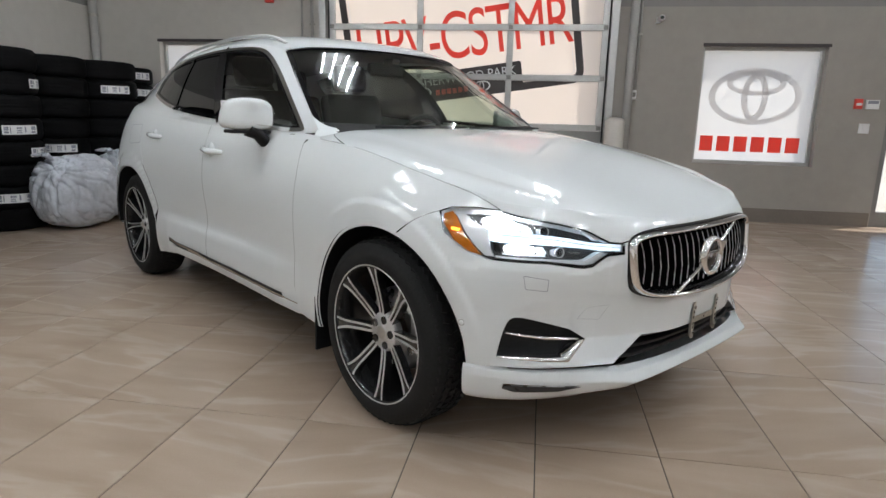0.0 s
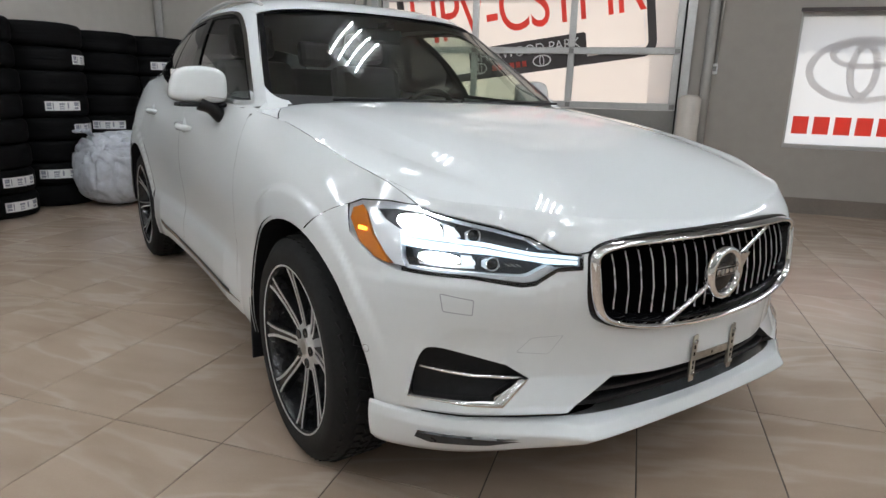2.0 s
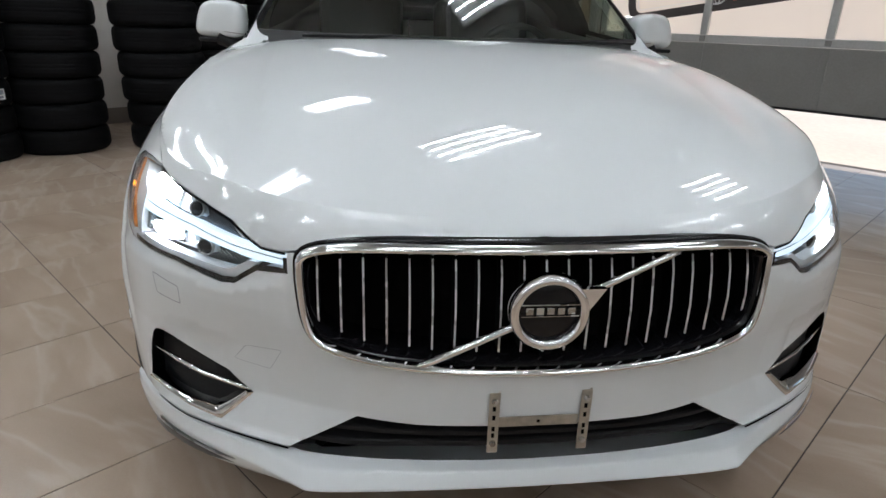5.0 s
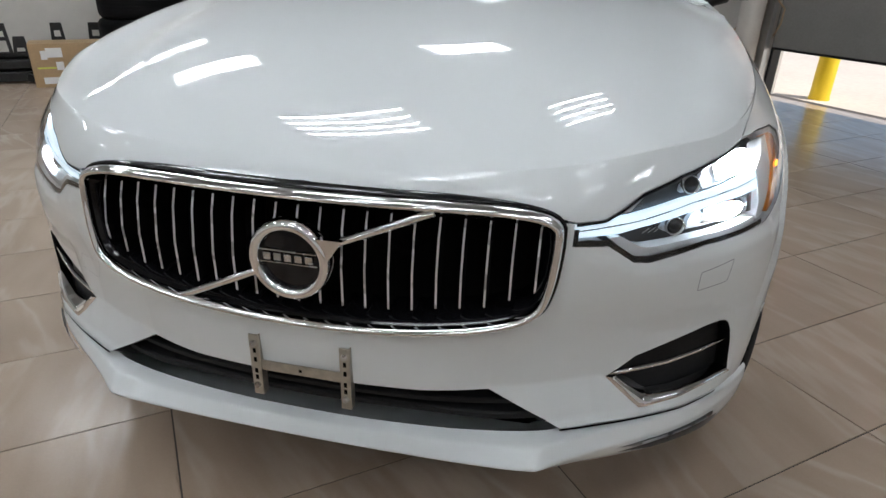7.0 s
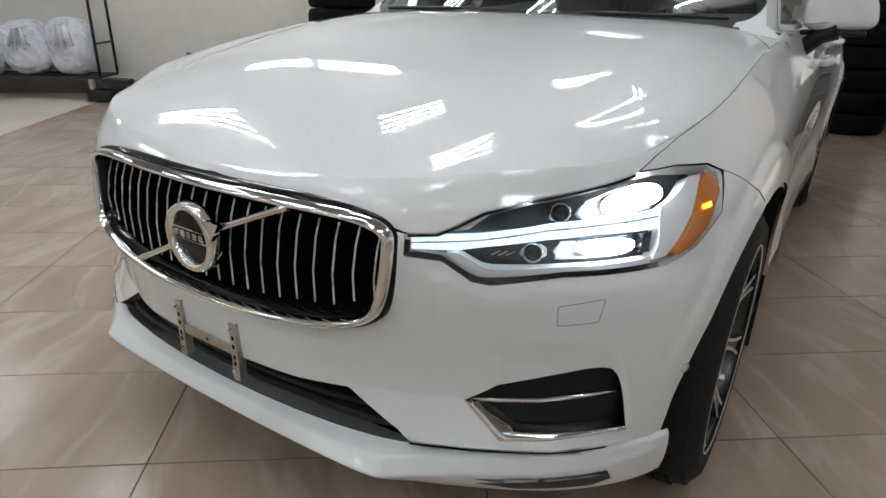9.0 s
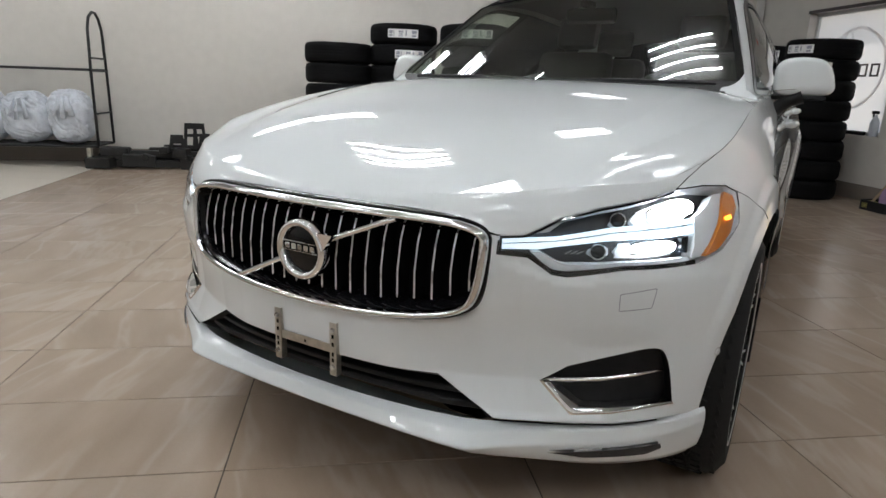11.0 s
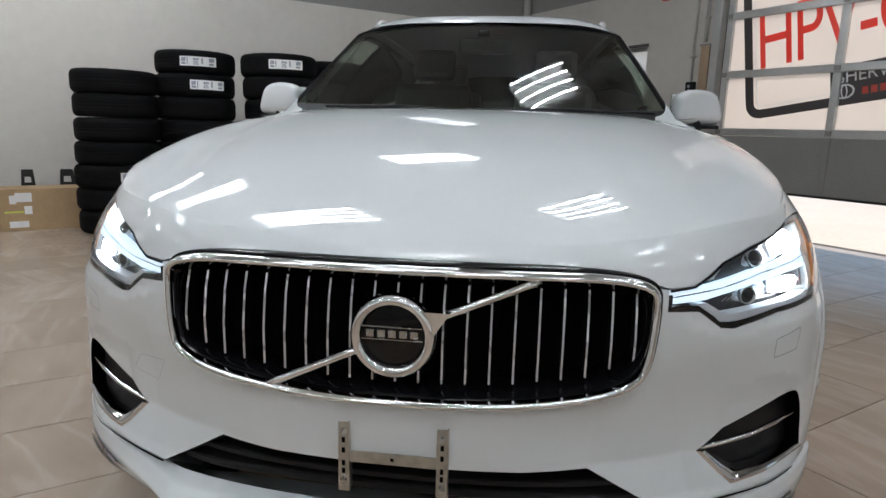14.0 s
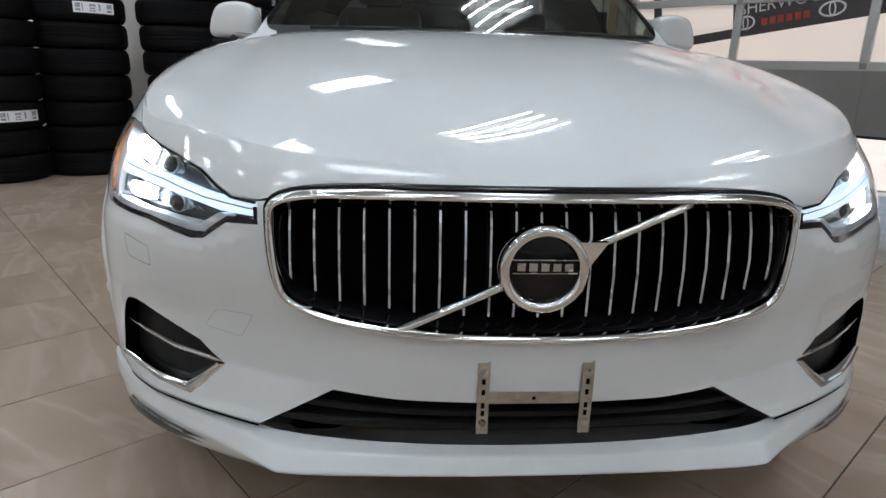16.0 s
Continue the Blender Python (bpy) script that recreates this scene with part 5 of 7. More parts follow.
    for blob, facets in (([(5.56, 7.72), (5.54, 8.20), (5.90, 8.44), (6.40, 8.22), (6.46, 7.88), (6.30, 7.68)], ((5.22, 7.72, 5.48, 8.22), (4.86, 7.68, 5.16, 8.14))), ([(5.24, 6.60), (5.26, 7.00), (6.02, 6.98), (6.07, 6.56)], ((4.96, 6.56, 5.20, 7.0), (4.50, 6.50, 4.88, 6.94)))):
        mid = np.mean(blob, 0)
        solid("reflector", BODY, blob, -0.034, -0.05, M_CHROME, lamp_h, "", s)
        # glowing area drawn larger than the source, to take in its glare
        solid("led", BODY, rounding([tuple(mid + (np.array(q) - mid) * 0.92) for q in blob], 2), -0.022, -0.033, M_LED, lamp_h, "bright white beam source, enlarged for its glare", s)
        for c0, r0, c1, r1 in facets:
            solid("reflector", BODY, rounding([(c0, r0 + 0.05), (c0 + 0.08, r1 - 0.1), (c1, r1), (c1, r0)], 1), -0.040, -0.05, M_SILVER, lamp_h, "", s)
            if c0 > 4.9:
                continue
            p, nn = BODY.at([((c0 + c1) / 2, (r0 + r1) / 2)])[0], BODY.normal([((c0 + c1) / 2, (r0 + r1) / 2)])[0]
            q = Vector(p - nn * 0.036)
            q.x *= s
            d = (Vector((nn[0] * s, nn[1], nn[2])) + Vector((0, -1.0, 0))).normalized()
            m = Matrix.Translation(q) @ d.to_track_quat("Z", "Y").to_matrix().to_4x4()
            bm = lathe(bmesh.new(), [(0.0165, 0.0), (0.017, 0.010), (0.0155, 0.011), (0.014, 0.004)], 24)
            bmesh.ops.transform(bm, matrix=m, verts=bm.verts)
            pj = smooth(part("projector", bm, M_SATIN, lamp_h, "chrome projector ring"))
            bm = lathe(bmesh.new(), [(0.0, 0.013), (0.008, 0.0115), (0.014, 0.007), (0.0165, 0.002)], 24)
            bmesh.ops.transform(bm, matrix=m, verts=bm.verts)
            smooth(part("projector_lens", bm, M_GLOSSB, pj, "dark glass lens"))
    for c0, c1 in ((4.12, 4.24), (4.22, 4.34), (4.32, 4.44)):
        ribbon("bezel_rib", BODY, [(c0, 6.62), (c1, 6.74)], 0.0018, M_SATIN, lamp_h, -0.03, s)

# grille
gr = new("grille")
gr.parent = car
gr["label"] = "chrome framed grille with vertical slats"


def loft(name, sections, material, parent, label="", close=False):
    """Joins closed outlines of 3D points, one after another."""
    bm = bmesh.new()
    rows = [[bm.verts.new(p) for p in sec] for sec in sections]
    n = len(rows[0])
    for a, b in zip(rows, rows[1:] + ([rows[0]] if close else [])):
        for i in range(n):
            bm.faces.new((a[i], a[(i + 1) % n], b[(i + 1) % n], b[i]))
    bmesh.ops.recalc_face_normals(bm, faces=bm.faces[:])
    return smooth(part(name, bm, material, parent, label))


def at_face(inset, back):
    return [(x, face_y(x, z) + back, z) for x, z in outline(inset)]


loft("grille_frame", [at_face(0.005, 0.05), at_face(0.0045, 0.014), at_face(0.007, 0.002), at_face(0.011, -0.003), at_face(0.016, -0.003), at_face(0.020, 0.004), at_face(0.022, 0.03)], M_CHROME, gr, "bright chrome frame")
# black ring puts the gap's shade round the frame
loft("frame_shadow", [at_face(-0.001, 0.04), at_face(0.0, 0.020), at_face(0.002, 0.017), at_face(0.006, 0.020)], M_GLOSSB, gr, "black ring for the shadowed gap round the frame")
loft("frame_lining", [at_face(0.022, 0.012), at_face(0.034, 0.03), at_face(0.036, 0.09)], M_GLOSSB, gr)
# flat sheet whose near-black colour holds the shade behind the slats
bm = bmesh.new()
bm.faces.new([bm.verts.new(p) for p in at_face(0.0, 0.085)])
part("grille_shade", bm, M_VOID, gr, "near-black sheet for the shade behind the slats")
low = np.array(outline(0.036))


def span(x):
    """The height between which a slat stands at x."""
    up = [z for (a, z), (b, w) in zip(low, np.roll(low, -1, 0)) if (a - x) * (b - x) <= 0]
    return min(up), max(up)


for i in range(21):
    x = (i - 10) * 0.0412
    z0, z1 = span(max(-0.385, min(0.385, x)))
    z0 += 0.006
    zb = z1 - 0.035
    sec = [(z1 - 0.004, 0.034), (zb, 0.025), ((zb + z0) / 2, 0.020), (z0, 0.027)]
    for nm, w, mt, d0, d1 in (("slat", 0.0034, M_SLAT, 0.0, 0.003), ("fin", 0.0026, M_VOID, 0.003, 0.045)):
        bm = bmesh.new()
        rows = []
        for z, dep in sec:
            yy = face_y(x, z) + dep
            rows.append([bm.verts.new((x + a * w, yy + b, z)) for a, b in ((-0.5, d0 + 0.0015), (0.5, d0 + 0.0015), (0.5, d1), (-0.5, d1))])
        for a, b in zip(rows, rows[1:]):
            for j in range(4):
                bm.faces.new((a[j], a[(j + 1) % 4], b[(j + 1) % 4], b[j]))
        bm.faces.new(rows[0])
        bm.faces.new(rows[-1][::-1])
        bmesh.ops.recalc_face_normals(bm, faces=bm.faces[:])
        part(nm, bm, mt, gr)

for (x0, z0), (x1, z1) in (((-0.238, 0.582), (-0.055, 0.668)), ((0.062, 0.722), (0.242, 0.797))):
    bm = bmesh.new()
    n = 8
    pts = [(x0 + (x1 - x0) * t / n, face_y(x0 + (x1 - x0) * t / n, z0 + (z1 - z0) * t / n) + 0.008, z0 + (z1 - z0) * t / n) for t in range(n + 1)]
    tube(bm, pts, 0.0075, 10, flat=1.0)
    smooth(part("diagonal_bar", bm, M_CHROME, gr, "chrome diagonal bar"))
badge = new("badge")
badge.parent = gr
badge["label"] = "round chrome badge with a black face"
by = face_y(0, 0.695) - 0.004
cz = 0.695
bm = lathe(bmesh.new(), [(0.054, 0.016), (0.055, -0.004), (0.060, -0.009), (0.068, -0.009), (0.073, -0.003), (0.074, 0.016)], 56, "Y", (0, by, cz))
bmesh.ops.recalc_face_normals(bm, faces=bm.faces[:])
smooth(part("badge_ring", bm, M_CHROME, badge, "chrome ring"))
bm = lathe(bmesh.new(), [(0.0, -0.003), (0.03, -0.002), (0.0545, 0.003)], 48, "Y", (0, by, cz))
bmesh.ops.recalc_face_normals(bm, faces=bm.faces[:])
smooth(part("badge_face", bm, M_GLOSSB, badge, "gloss black face"))
part("badge_arrow", slab(bmesh.new(), [(0.050, 0.048), (0.098, 0.048), (0.066, 0.000), (0.066, 0.02)], 0.012, lambda a, b, d: (a, by - 0.006 + d, cz + b)), M_CHROME, badge, "chrome arrow head")
for z in (0.018, -0.004):
    part("badge_line", box(bmesh.new(), (0, by - 0.0045, cz + z), (0.104, 0.002, 0.0014)), M_SATIN, badge)
for i in range(5):
    w = 0.013
    part("letter_bar", box(bmesh.new(), (-0.038 + i * 0.019, by - 0.0045, cz + 0.006), (w, 0.002, 0.013), 0.0006), M_SATIN, badge)

# lower grille, number-plate bracket, fog recesses
lg = new("lower_grille")
lg.parent = car
lg["label"] = "black lower air intake with horizontal slats"
# recess's deep shade put into a void-black sheet
shell("intake_back_shade", [patch(BODY, LGRILLE, [], 0.04, -0.085)], M_VOID, lg, "", 0)
rim = [(0, 3.02), (1.98, 3.02), (2.97, 2.0)]
for s in (1, -1):
    p = resample(BODY, rim, 0.02, False)
    a, nn = BODY.at(p), BODY.normal(p)
    b = a - nn * 0.085
    kk = len(a)
    shell("intake_wall", [(np.concatenate([a, b]), np.concatenate([nn, nn]), [(i, i + 1, kk + i + 1, kk + i) for i in range(kk - 1)])], M_BLACK, lg, "", s)
for r, tall, dep, cmax in ((2.80, 0.010, -0.035, 2.08), (2.46, 0.014, -0.030, 2.40), (2.10, 0.016, -0.030, 2.70)):
    bm = bmesh.new()
    cs = np.concatenate([-np.linspace(cmax, 0, 14)[:-1], np.linspace(0, cmax, 14)])
    rows = []
    for c in cs:
        q = BODY.at([(abs(c), r)])[0] - np.array([0, dep, 0])
        x = math.copysign(q[0], c) if c else 0.0
        h2 = tall / 2
        rows.append([bm.verts.new((x, q[1] + dy, q[2] + dz)) for dy, dz in ((0.0, -h2 + 0.002), (0.0, h2 - 0.003), (0.004, h2), (0.045, h2 + 0.006), (0.045, -h2 + 0.004), (0.003, -h2))])
    for a, b in zip(rows, rows[1:]):
        for j in range(6):
            bm.faces.new((a[j], a[(j + 1) % 6], b[(j + 1) % 6], b[j]))
    bm.faces.new(rows[0])
    bm.faces.new(rows[-1][::-1])
    bmesh.ops.recalc_face_normals(bm, faces=bm.faces[:])
    part("intake_slat", bm, M_BLACK, lg)
# sheet over the lip's top, void black for the shade inside the intake
shell("intake_floor_shade", [patch(SPLIT, [(0, 0.0), (2.8, 0.0), (2.8, 0.25), (0, 0.25)], [], 0.04, 0.001)], M_VOID, lg, "", 0)
br = new("plate_bracket")
br.parent = car
br["label"] = "galvanised steel number plate bracket with two slotted legs"
for x in (-0.088, 0.09):
    bm = bmesh.new()
    box(bm, (x, -0.832, 0.462), (0.020, 0.003, 0.135), 0.001)
    box(bm, (x + 0.0095, -0.824, 0.462), (0.002, 0.018, 0.135))
    part("leg", bm, M_STEEL, br)
    for z in (0.512, 0.418):
        part("bolt", lathe(bmesh.new(), [(0, -0.008), (0.005, -0.007), (0.0065, -0.003), (0.0065, 0)], 10, "Y", (x, -0.833, z)), M_SATIN, br)
    for z in (0.495, 0.475, 0.45, 0.435):
        part("slot", box(bmesh.new(), (x, -0.8338, z), (0.006, 0.001, 0.010)), M_VOID, br)
box_part("crossbar", (0.0, -0.829, 0.462), (0.158, 0.003, 0.022), M_STEEL, br, 0.001)
part("slot", box(bmesh.new(), (0.0, -0.8308, 0.462), (0.006, 0.001, 0.006)), M_VOID, br)
for s in (1, -1):
    fg = new("fog_recess")
    fg.parent = car
    fg["label"] = "black recess with a chrome surround in the bumper"
    shell("recess_back", [patch(BODY, FOG_R, [], 0.03, -0.03)], M_BLACK, fg, "", s)
    p = resample(BODY, FOG_R, 0.015)
    a, nn = BODY.at(p), BODY.normal(p)
    b = a - nn * 0.03
    kk = len(a)
    shell("recess_wall", [(np.concatenate([a, b]), np.concatenate([nn, nn]), [(i, (i + 1) % kk, kk + (i + 1) % kk, kk + i) for i in range(kk)])], M_BLACK, fg, "", s)
    folds = []
    for line, lift in (([(3.79, 3.05), (4.28, 2.20), (5.0, 2.26), (6.23, 2.49)], 0.0008), ([(3.88, 3.04), (4.36, 2.31), (5.0, 2.32), (6.22, 2.515)], 0.006), ([(3.98, 3.02), (4.44, 2.42), (5.0, 2.43), (6.20, 2.55)], -0.003), ([(4.10, 3.00), (4.56, 2.56), (5.0, 2.55), (6.19, 2.60)], -0.022)):
        q = np.concatenate([np.linspace(line[i], line[i + 1], 13)[(i > 0):] for i in range(3)])
        folds.append((BODY.at(q) + BODY.normal(q) * lift) * [s, 1, 1])
    bm = bmesh.new()
    rows = [[bm.verts.new(v) for v in f] for f in folds]
    for f0, f1 in zip(rows, rows[1:]):
        for i in range(len(f0) - 1):
            bm.faces.new((f0[i], f0[i + 1], f1[i + 1], f1[i])[::s])
    bmesh.ops.recalc_face_normals(bm, faces=bm.faces[:])
    if sum(f.normal.y for f in bm.faces) > 0:
        bmesh.ops.reverse_faces(bm, faces=bm.faces[:])
    smooth(part("chrome_corner", bm, M_CHROME, fg, "folded chrome corner trim"))
    line = [(3.84, 3.06), (4.3, 3.08), (4.9, 3.16), (5.5, 3.34), (6.0, 3.52)]
    p, nn = BODY.at(line), BODY.normal(line)
    bm = tube(bmesh.new(), [tuple(v) for v in (p - nn * 0.006) * [s, 1, 1]], [0.004, 0.0055, 0.0055, 0.005, 0.003], 8)
    smooth(part("chrome_bar", bm, M_CHROME, fg, "thin chrome bar"))
    ribbon("washer_cap", BODY, rounding(soft([(5.00, 5.62), (5.60, 5.76), (5.56, 5.26), (5.02, 5.17)]), 2), 0.0018, M_INK, car, 0.0006, s, True, 0.006)
    p, nn = BODY.at([(7.03, 3.87)])[0], BODY.normal([(7.03, 3.87)])[0]
    m = Matrix.Translation((p[0] * s, p[1], p[2])) @ Vector((nn[0] * s, nn[1], nn[2])).to_track_quat("Z", "Y").to_matrix().to_4x4()
    bm = lathe(bmesh.new(), [(0.0, 0.0015), (0.008, 0.0015), (0.0095, -0.001), (0.0105, 0.0012), (0.012, 0.0005)], 20)
    bmesh.ops.transform(bm, matrix=m, verts=bm.verts)
    smooth(part("parking_sensor", bm, M_WHITE, car))
    bm = lathe(bmesh.new(), [(0.0092, 0.0019), (0.0108, 0.0019)], 20)
    bmesh.ops.transform(bm, matrix=m, verts=bm.verts)
    part("sensor_ring", bm, M_DOORPANEL, car)
ribbon("tow_cap", BODY, rounding(soft([(3.84, 4.39), (3.16, 4.44), (3.44, 3.83), (4.12, 3.94)]), 2), 0.0007, M_INK, car, 0.0006, -1, True, 0.008)
ribbon("fuel_flap", BODY, rounding(soft([(16.08, 8.22), (15.48, 8.39), (15.36, 7.5), (15.9, 7.33)]), 2), 0.003, M_INK, car, 0.0008, -1, True, 0.01)

# dark inner structure so that gaps and arches look into shade
for yc in (ARCH_F, ARCH_R):
    for s in (1, -1):
        bm = bmesh.new()
        lathe(bm, [(ARCH_RAD + 0.004, 0.79 * s), (ARCH_RAD + 0.006, 0.60 * s), (0.02, 0.58 * s)], 30, "X", (0, yc, 0.365), arc=math.pi * 1.12)
        bmesh.ops.rotate(bm, verts=bm.verts, cent=(0, yc, 0.365), matrix=Matrix.Rotation(radians(-10), 3, "X"))
        smooth(part("arch_liner", bm, M_BLACK, car, "black wheel arch liner"))
bm = bmesh.new()
for c_, s_ in (((0, 1.45, 0.30), (1.5, 2.0, 0.12)), ((0, -0.15, 0.60), (0.95, 0.9, 0.38)), ((0, 3.2, 0.55), (1.1, 0.9, 0.5)), ((0, 1.5, 0.62), (1.62, 1.9, 0.62)), ((0, 0.52, 0.75), (1.5, 0.14, 0.62))):
    box(bm, c_, s_)
part("underbody", bm, M_VOID, car, "dark inner structure")
for s in (1, -1):
    box_part("mud_flap", (s * 0.86, 0.41, 0.29), (0.14, 0.012, 0.24), M_BLACK, car, 0.003, "black mud flap")

# door handles, mirrors, rails
for s in (1, -1):
    for y, x, z in ((1.52, 0.887, 0.957), (2.467, 0.872, 1.0)):
        h = new("door_handle")
        h.parent = car
        bm = bmesh.new()
        tube(bm, [(s * (x - 0.005), y - 0.11, z - 0.004), (s * (x + 0.022), y - 0.085, z - 0.002), (s * (x + 0.034), y, z), (s * (x + 0.022), y + 0.085, z + 0.004), (s * (x - 0.005), y + 0.11, z + 0.006)], [0.010, 0.016, 0.017, 0.016, 0.010], 12)
        smooth(part("grip", bm, M_WHITE, h))
        bm = lathe(bmesh.new(), [(0.0, -0.012), (0.03, -0.008), (0.045, 0.001)], 24, "X", (x * s, y + 0.02, z))
        smooth(part("grip_dish", bm, M_WHITE, h))
    mr = new("wing_mirror")
    mr.parent = car
    mr["label"] = "white wing mirror on a black arm"
    mr.location = (-s * 0.018, -0.050, 0)
    bm = bmesh.new()
    bmesh.ops.create_uvsphere(bm, u_segments=32, v_segments=20, radius=1.0)
    for v in bm.verts:
        x, y, z = v.co
        sx, sy, sz = (math.copysign(abs(q) ** k_, q) for q, k_ in ((x, 0.45), (y, 0.6), (z, 0.42)))
        taper = 1.0 - 0.10 * max(0.0, sx)
        lean = 0.022 * sx * (-sz if sz < 0 else 0.35)
        v.co = Vector((s * (0.948 + 0.103 * sx - 0.016 * sz * (sx > 0)), 1.06 + 0.07 * sy * (1 - 0.25 * sx) + 0.03 * sx, 1.157 + 0.075 * sz * taper + 0.008 * sx - lean * 0.4 - (0.012 if sz > 0 else 0.0) * abs(sx) ** 3))
    bmesh.ops.recalc_face_normals(bm, faces=bm.faces[:])
    smooth(part("mirror_cap", bm, M_WHITE, mr, "glossy white cap"))
    bm = bmesh.new()
    rim = []
    for k in range(41):
        a = 2 * math.pi * k / 40
        sx, sy = (math.copysign(abs(q) ** e_, q) for q, e_ in ((math.cos(a) * 0.93, 0.5), (math.sin(a) * 0.93, 0.6)))
        rim.append((s * (0.948 + 0.1035 * sx), 1.06 + 0.0705 * sy * (1 - 0.25 * sx) + 0.03 * sx, 1.112 + 0.012 * sx))
    smooth(part("mirror_seam", tube(bm, rim, 0.0016, 6), M_DOORPANEL, mr, "thin grey seam"))
    bm = bmesh.new()
    tube(bm, [(s * 0.845, 1.03, 1.01), (s * 0.87, 1.03, 1.03), (s * 0.905, 1.03, 1.065), (s * 0.95, 1.035, 1.085)], [0.045, 0.045, 0.042, 0.05], 14, flat=0.65)
    smooth(part("mirror_arm", bm, M_BLACK, mr, "black arm"))
    box_part("mirror_base", (s * 0.94, 1.06, 1.076), (0.19, 0.11, 0.016), M_BLACK, mr, 0.006)
    box_part("mirror_glass", (s * 0.945, 1.13, 1.155), (0.18, 0.006, 0.125), M_CHROME, mr, 0.002)
    bm = bmesh.new()
    ys = np.linspace(1.30, 3.05, 40)
    pts = []
    for y in ys:
        c = ROOF.near([(0.56, y, 1.56)])[0]
        p = ROOF.at([c])[0]
        e = min(1.0, (y - 1.30) / 0.22, (3.05 - y) / 0.3)
        pts.append((s * p[0], y, p[2] + 0.026 * (1 - (1 - e) ** 2) - 0.004))
    tube(bm, pts, 0.012, 12, flat=0.8)
    smooth(part("roof_rail", bm, M_RAIL, car, "silver roof rail"))

# wheels: eight twin spokes, dark with machined faces
wheel = new("wheel")
wheel.parent = car
wheel["label"] = "black and machined alloy wheel with a winter tyre"
TR, TW, RR = 0.357, 0.245, 0.267
bm = lathe(bmesh.new(), [(RR - 0.01, -0.115), (RR + 0.005, -0.122), (RR + 0.05, -0.1225), (TR - 0.035, -0.118), (TR - 0.010, -0.102), (TR, -0.08), (TR, 0.08), (TR - 0.010, 0.102), (TR - 0.035, 0.118), (RR + 0.05, 0.1225), (RR + 0.005, 0.122), (RR - 0.01, 0.115)], 72, "X")
bmesh.ops.recalc_face_normals(bm, faces=bm.faces[:])
tyre = smooth(part("tyre", bm, M_RUBBER, wheel, "black studded winter tyre"))
bm = bmesh.new()
for i in range(60):
    a = 2 * math.pi * i / 60
    for j, xo in enumerate((-0.084, -0.052, -0.017, 0.018, 0.053, 0.085)):
        aa = a + (0.05 if j % 2 else 0.0)
        m = Matrix.Rotation(aa, 4, "X") @ Matrix.Translation((xo, 0, TR + (0.001 if abs(xo) < 0.07 else -0.011))) @ Matrix.Rotation(0.35 if j % 2 else -0.35, 4, "Z")
        box(bm, (0, 0, 0), (0.026, 0.026, 0.012), 0, m)
part("tread", bm, M_RUBBER, tyre, "tread blocks").data
bm = lathe(bmesh.new(), [(RR + 0.006, 0.112), (RR + 0.008, 0.119), (RR, 0.121), (RR - 0.006, 0.116), (RR - 0.012, 0.10), (RR - 0.014, -0.10), (RR - 0.004, -0.115)], 64, "X")
bmesh.ops.recalc_face_normals(bm, faces=bm.faces[:])
smooth(part("rim_barrel", bm, M_RIMDARK, wheel, "dark rim barrel"))
bm = lathe(bmesh.new(), [(RR + 0.0015, 0.1205), (RR - 0.001, 0.1225), (RR - 0.0045, 0.120)], 64, "X")
smooth(part("rim_edge", bm, M_RIMCUT, wheel, "thin machined rim edge"))


def spoke_profile(r):
    """How far out the spoke's face stands at radius r."""
    t = (r - 0.06) / (RR - 0.065)
    return 0.072 + 0.040 * t ** 1.4


for i in range(8):
    rot = Matrix.Rotation(2 * math.pi * (i + 0.02) / 8, 4, "X")
    for nm, mt, lift, w0, w1, w2 in (("spoke", M_RIMDARK, 0.0, 0.034, 0.040, 0.066), ("spoke_face", M_RIMCUT, 0.0025, 0.028, 0.034, 0.058)):
        for hs in ((-1, 1) if nm == "spoke_face" else (0,)):
            bm = bmesh.new()
            rows = []
            for t in np.linspace(0, 1, 9):
                r = 0.06 + (RR - 0.066) * t
                w = (w0 * (1 - t) + w1 * t) if t < 0.75 else w1 + (w2 - w1) * ((t - 0.75) / 0.25) ** 1.5
                x = spoke_profile(r) + lift
                if hs == 0:
                    a, b = -w / 2, w / 2
                else:
                    g = max(0.0, w / 2 - 0.0085) if t > 0.05 else 0.002
                    a, b = (g, w / 2) if hs > 0 else (-w / 2, -g)
                dpt = 0.03 if hs == 0 else 0.002
                rows.append([bm.verts.new(p) for p in ((x, a, r), (x, b, r), (x - dpt, b * 0.92, r), (x - dpt, a * 0.92, r))])
            for p, q in zip(rows, rows[1:]):
                for j in range(4):
                    bm.faces.new((p[j], p[(j + 1) % 4], q[(j + 1) % 4], q[j]))
            bm.faces.new(rows[0])
            bm.faces.new(rows[-1][::-1])
            bmesh.ops.recalc_face_normals(bm, faces=bm.faces[:])
            bmesh.ops.transform(bm, matrix=rot, verts=bm.verts)
            part(nm, bm, mt, wheel)
bm = lathe(bmesh.new(), [(0.0, 0.083), (0.028, 0.083), (0.031, 0.079), (0.036, 0.077), (0.066, 0.078), (0.076, 0.070), (0.08, 0.04)], 40, "X")
bmesh.ops.recalc_face_normals(bm, faces=bm.faces[:])
smooth(part("hub", bm, M_RIMCUT, wheel, "machined hub"))
for i in range(5):
    a = 2 * math.pi * i / 5
    part("wheel_bolt", lathe(bmesh.new(), [(0.0, 0.0805), (0.009, 0.081), (0.0105, 0.0835), (0.0155, 0.0825), (0.017, 0.06)], 14, "X", (0, 0.052 * math.cos(a), 0.052 * math.sin(a))), M_RIMDARK, wheel)
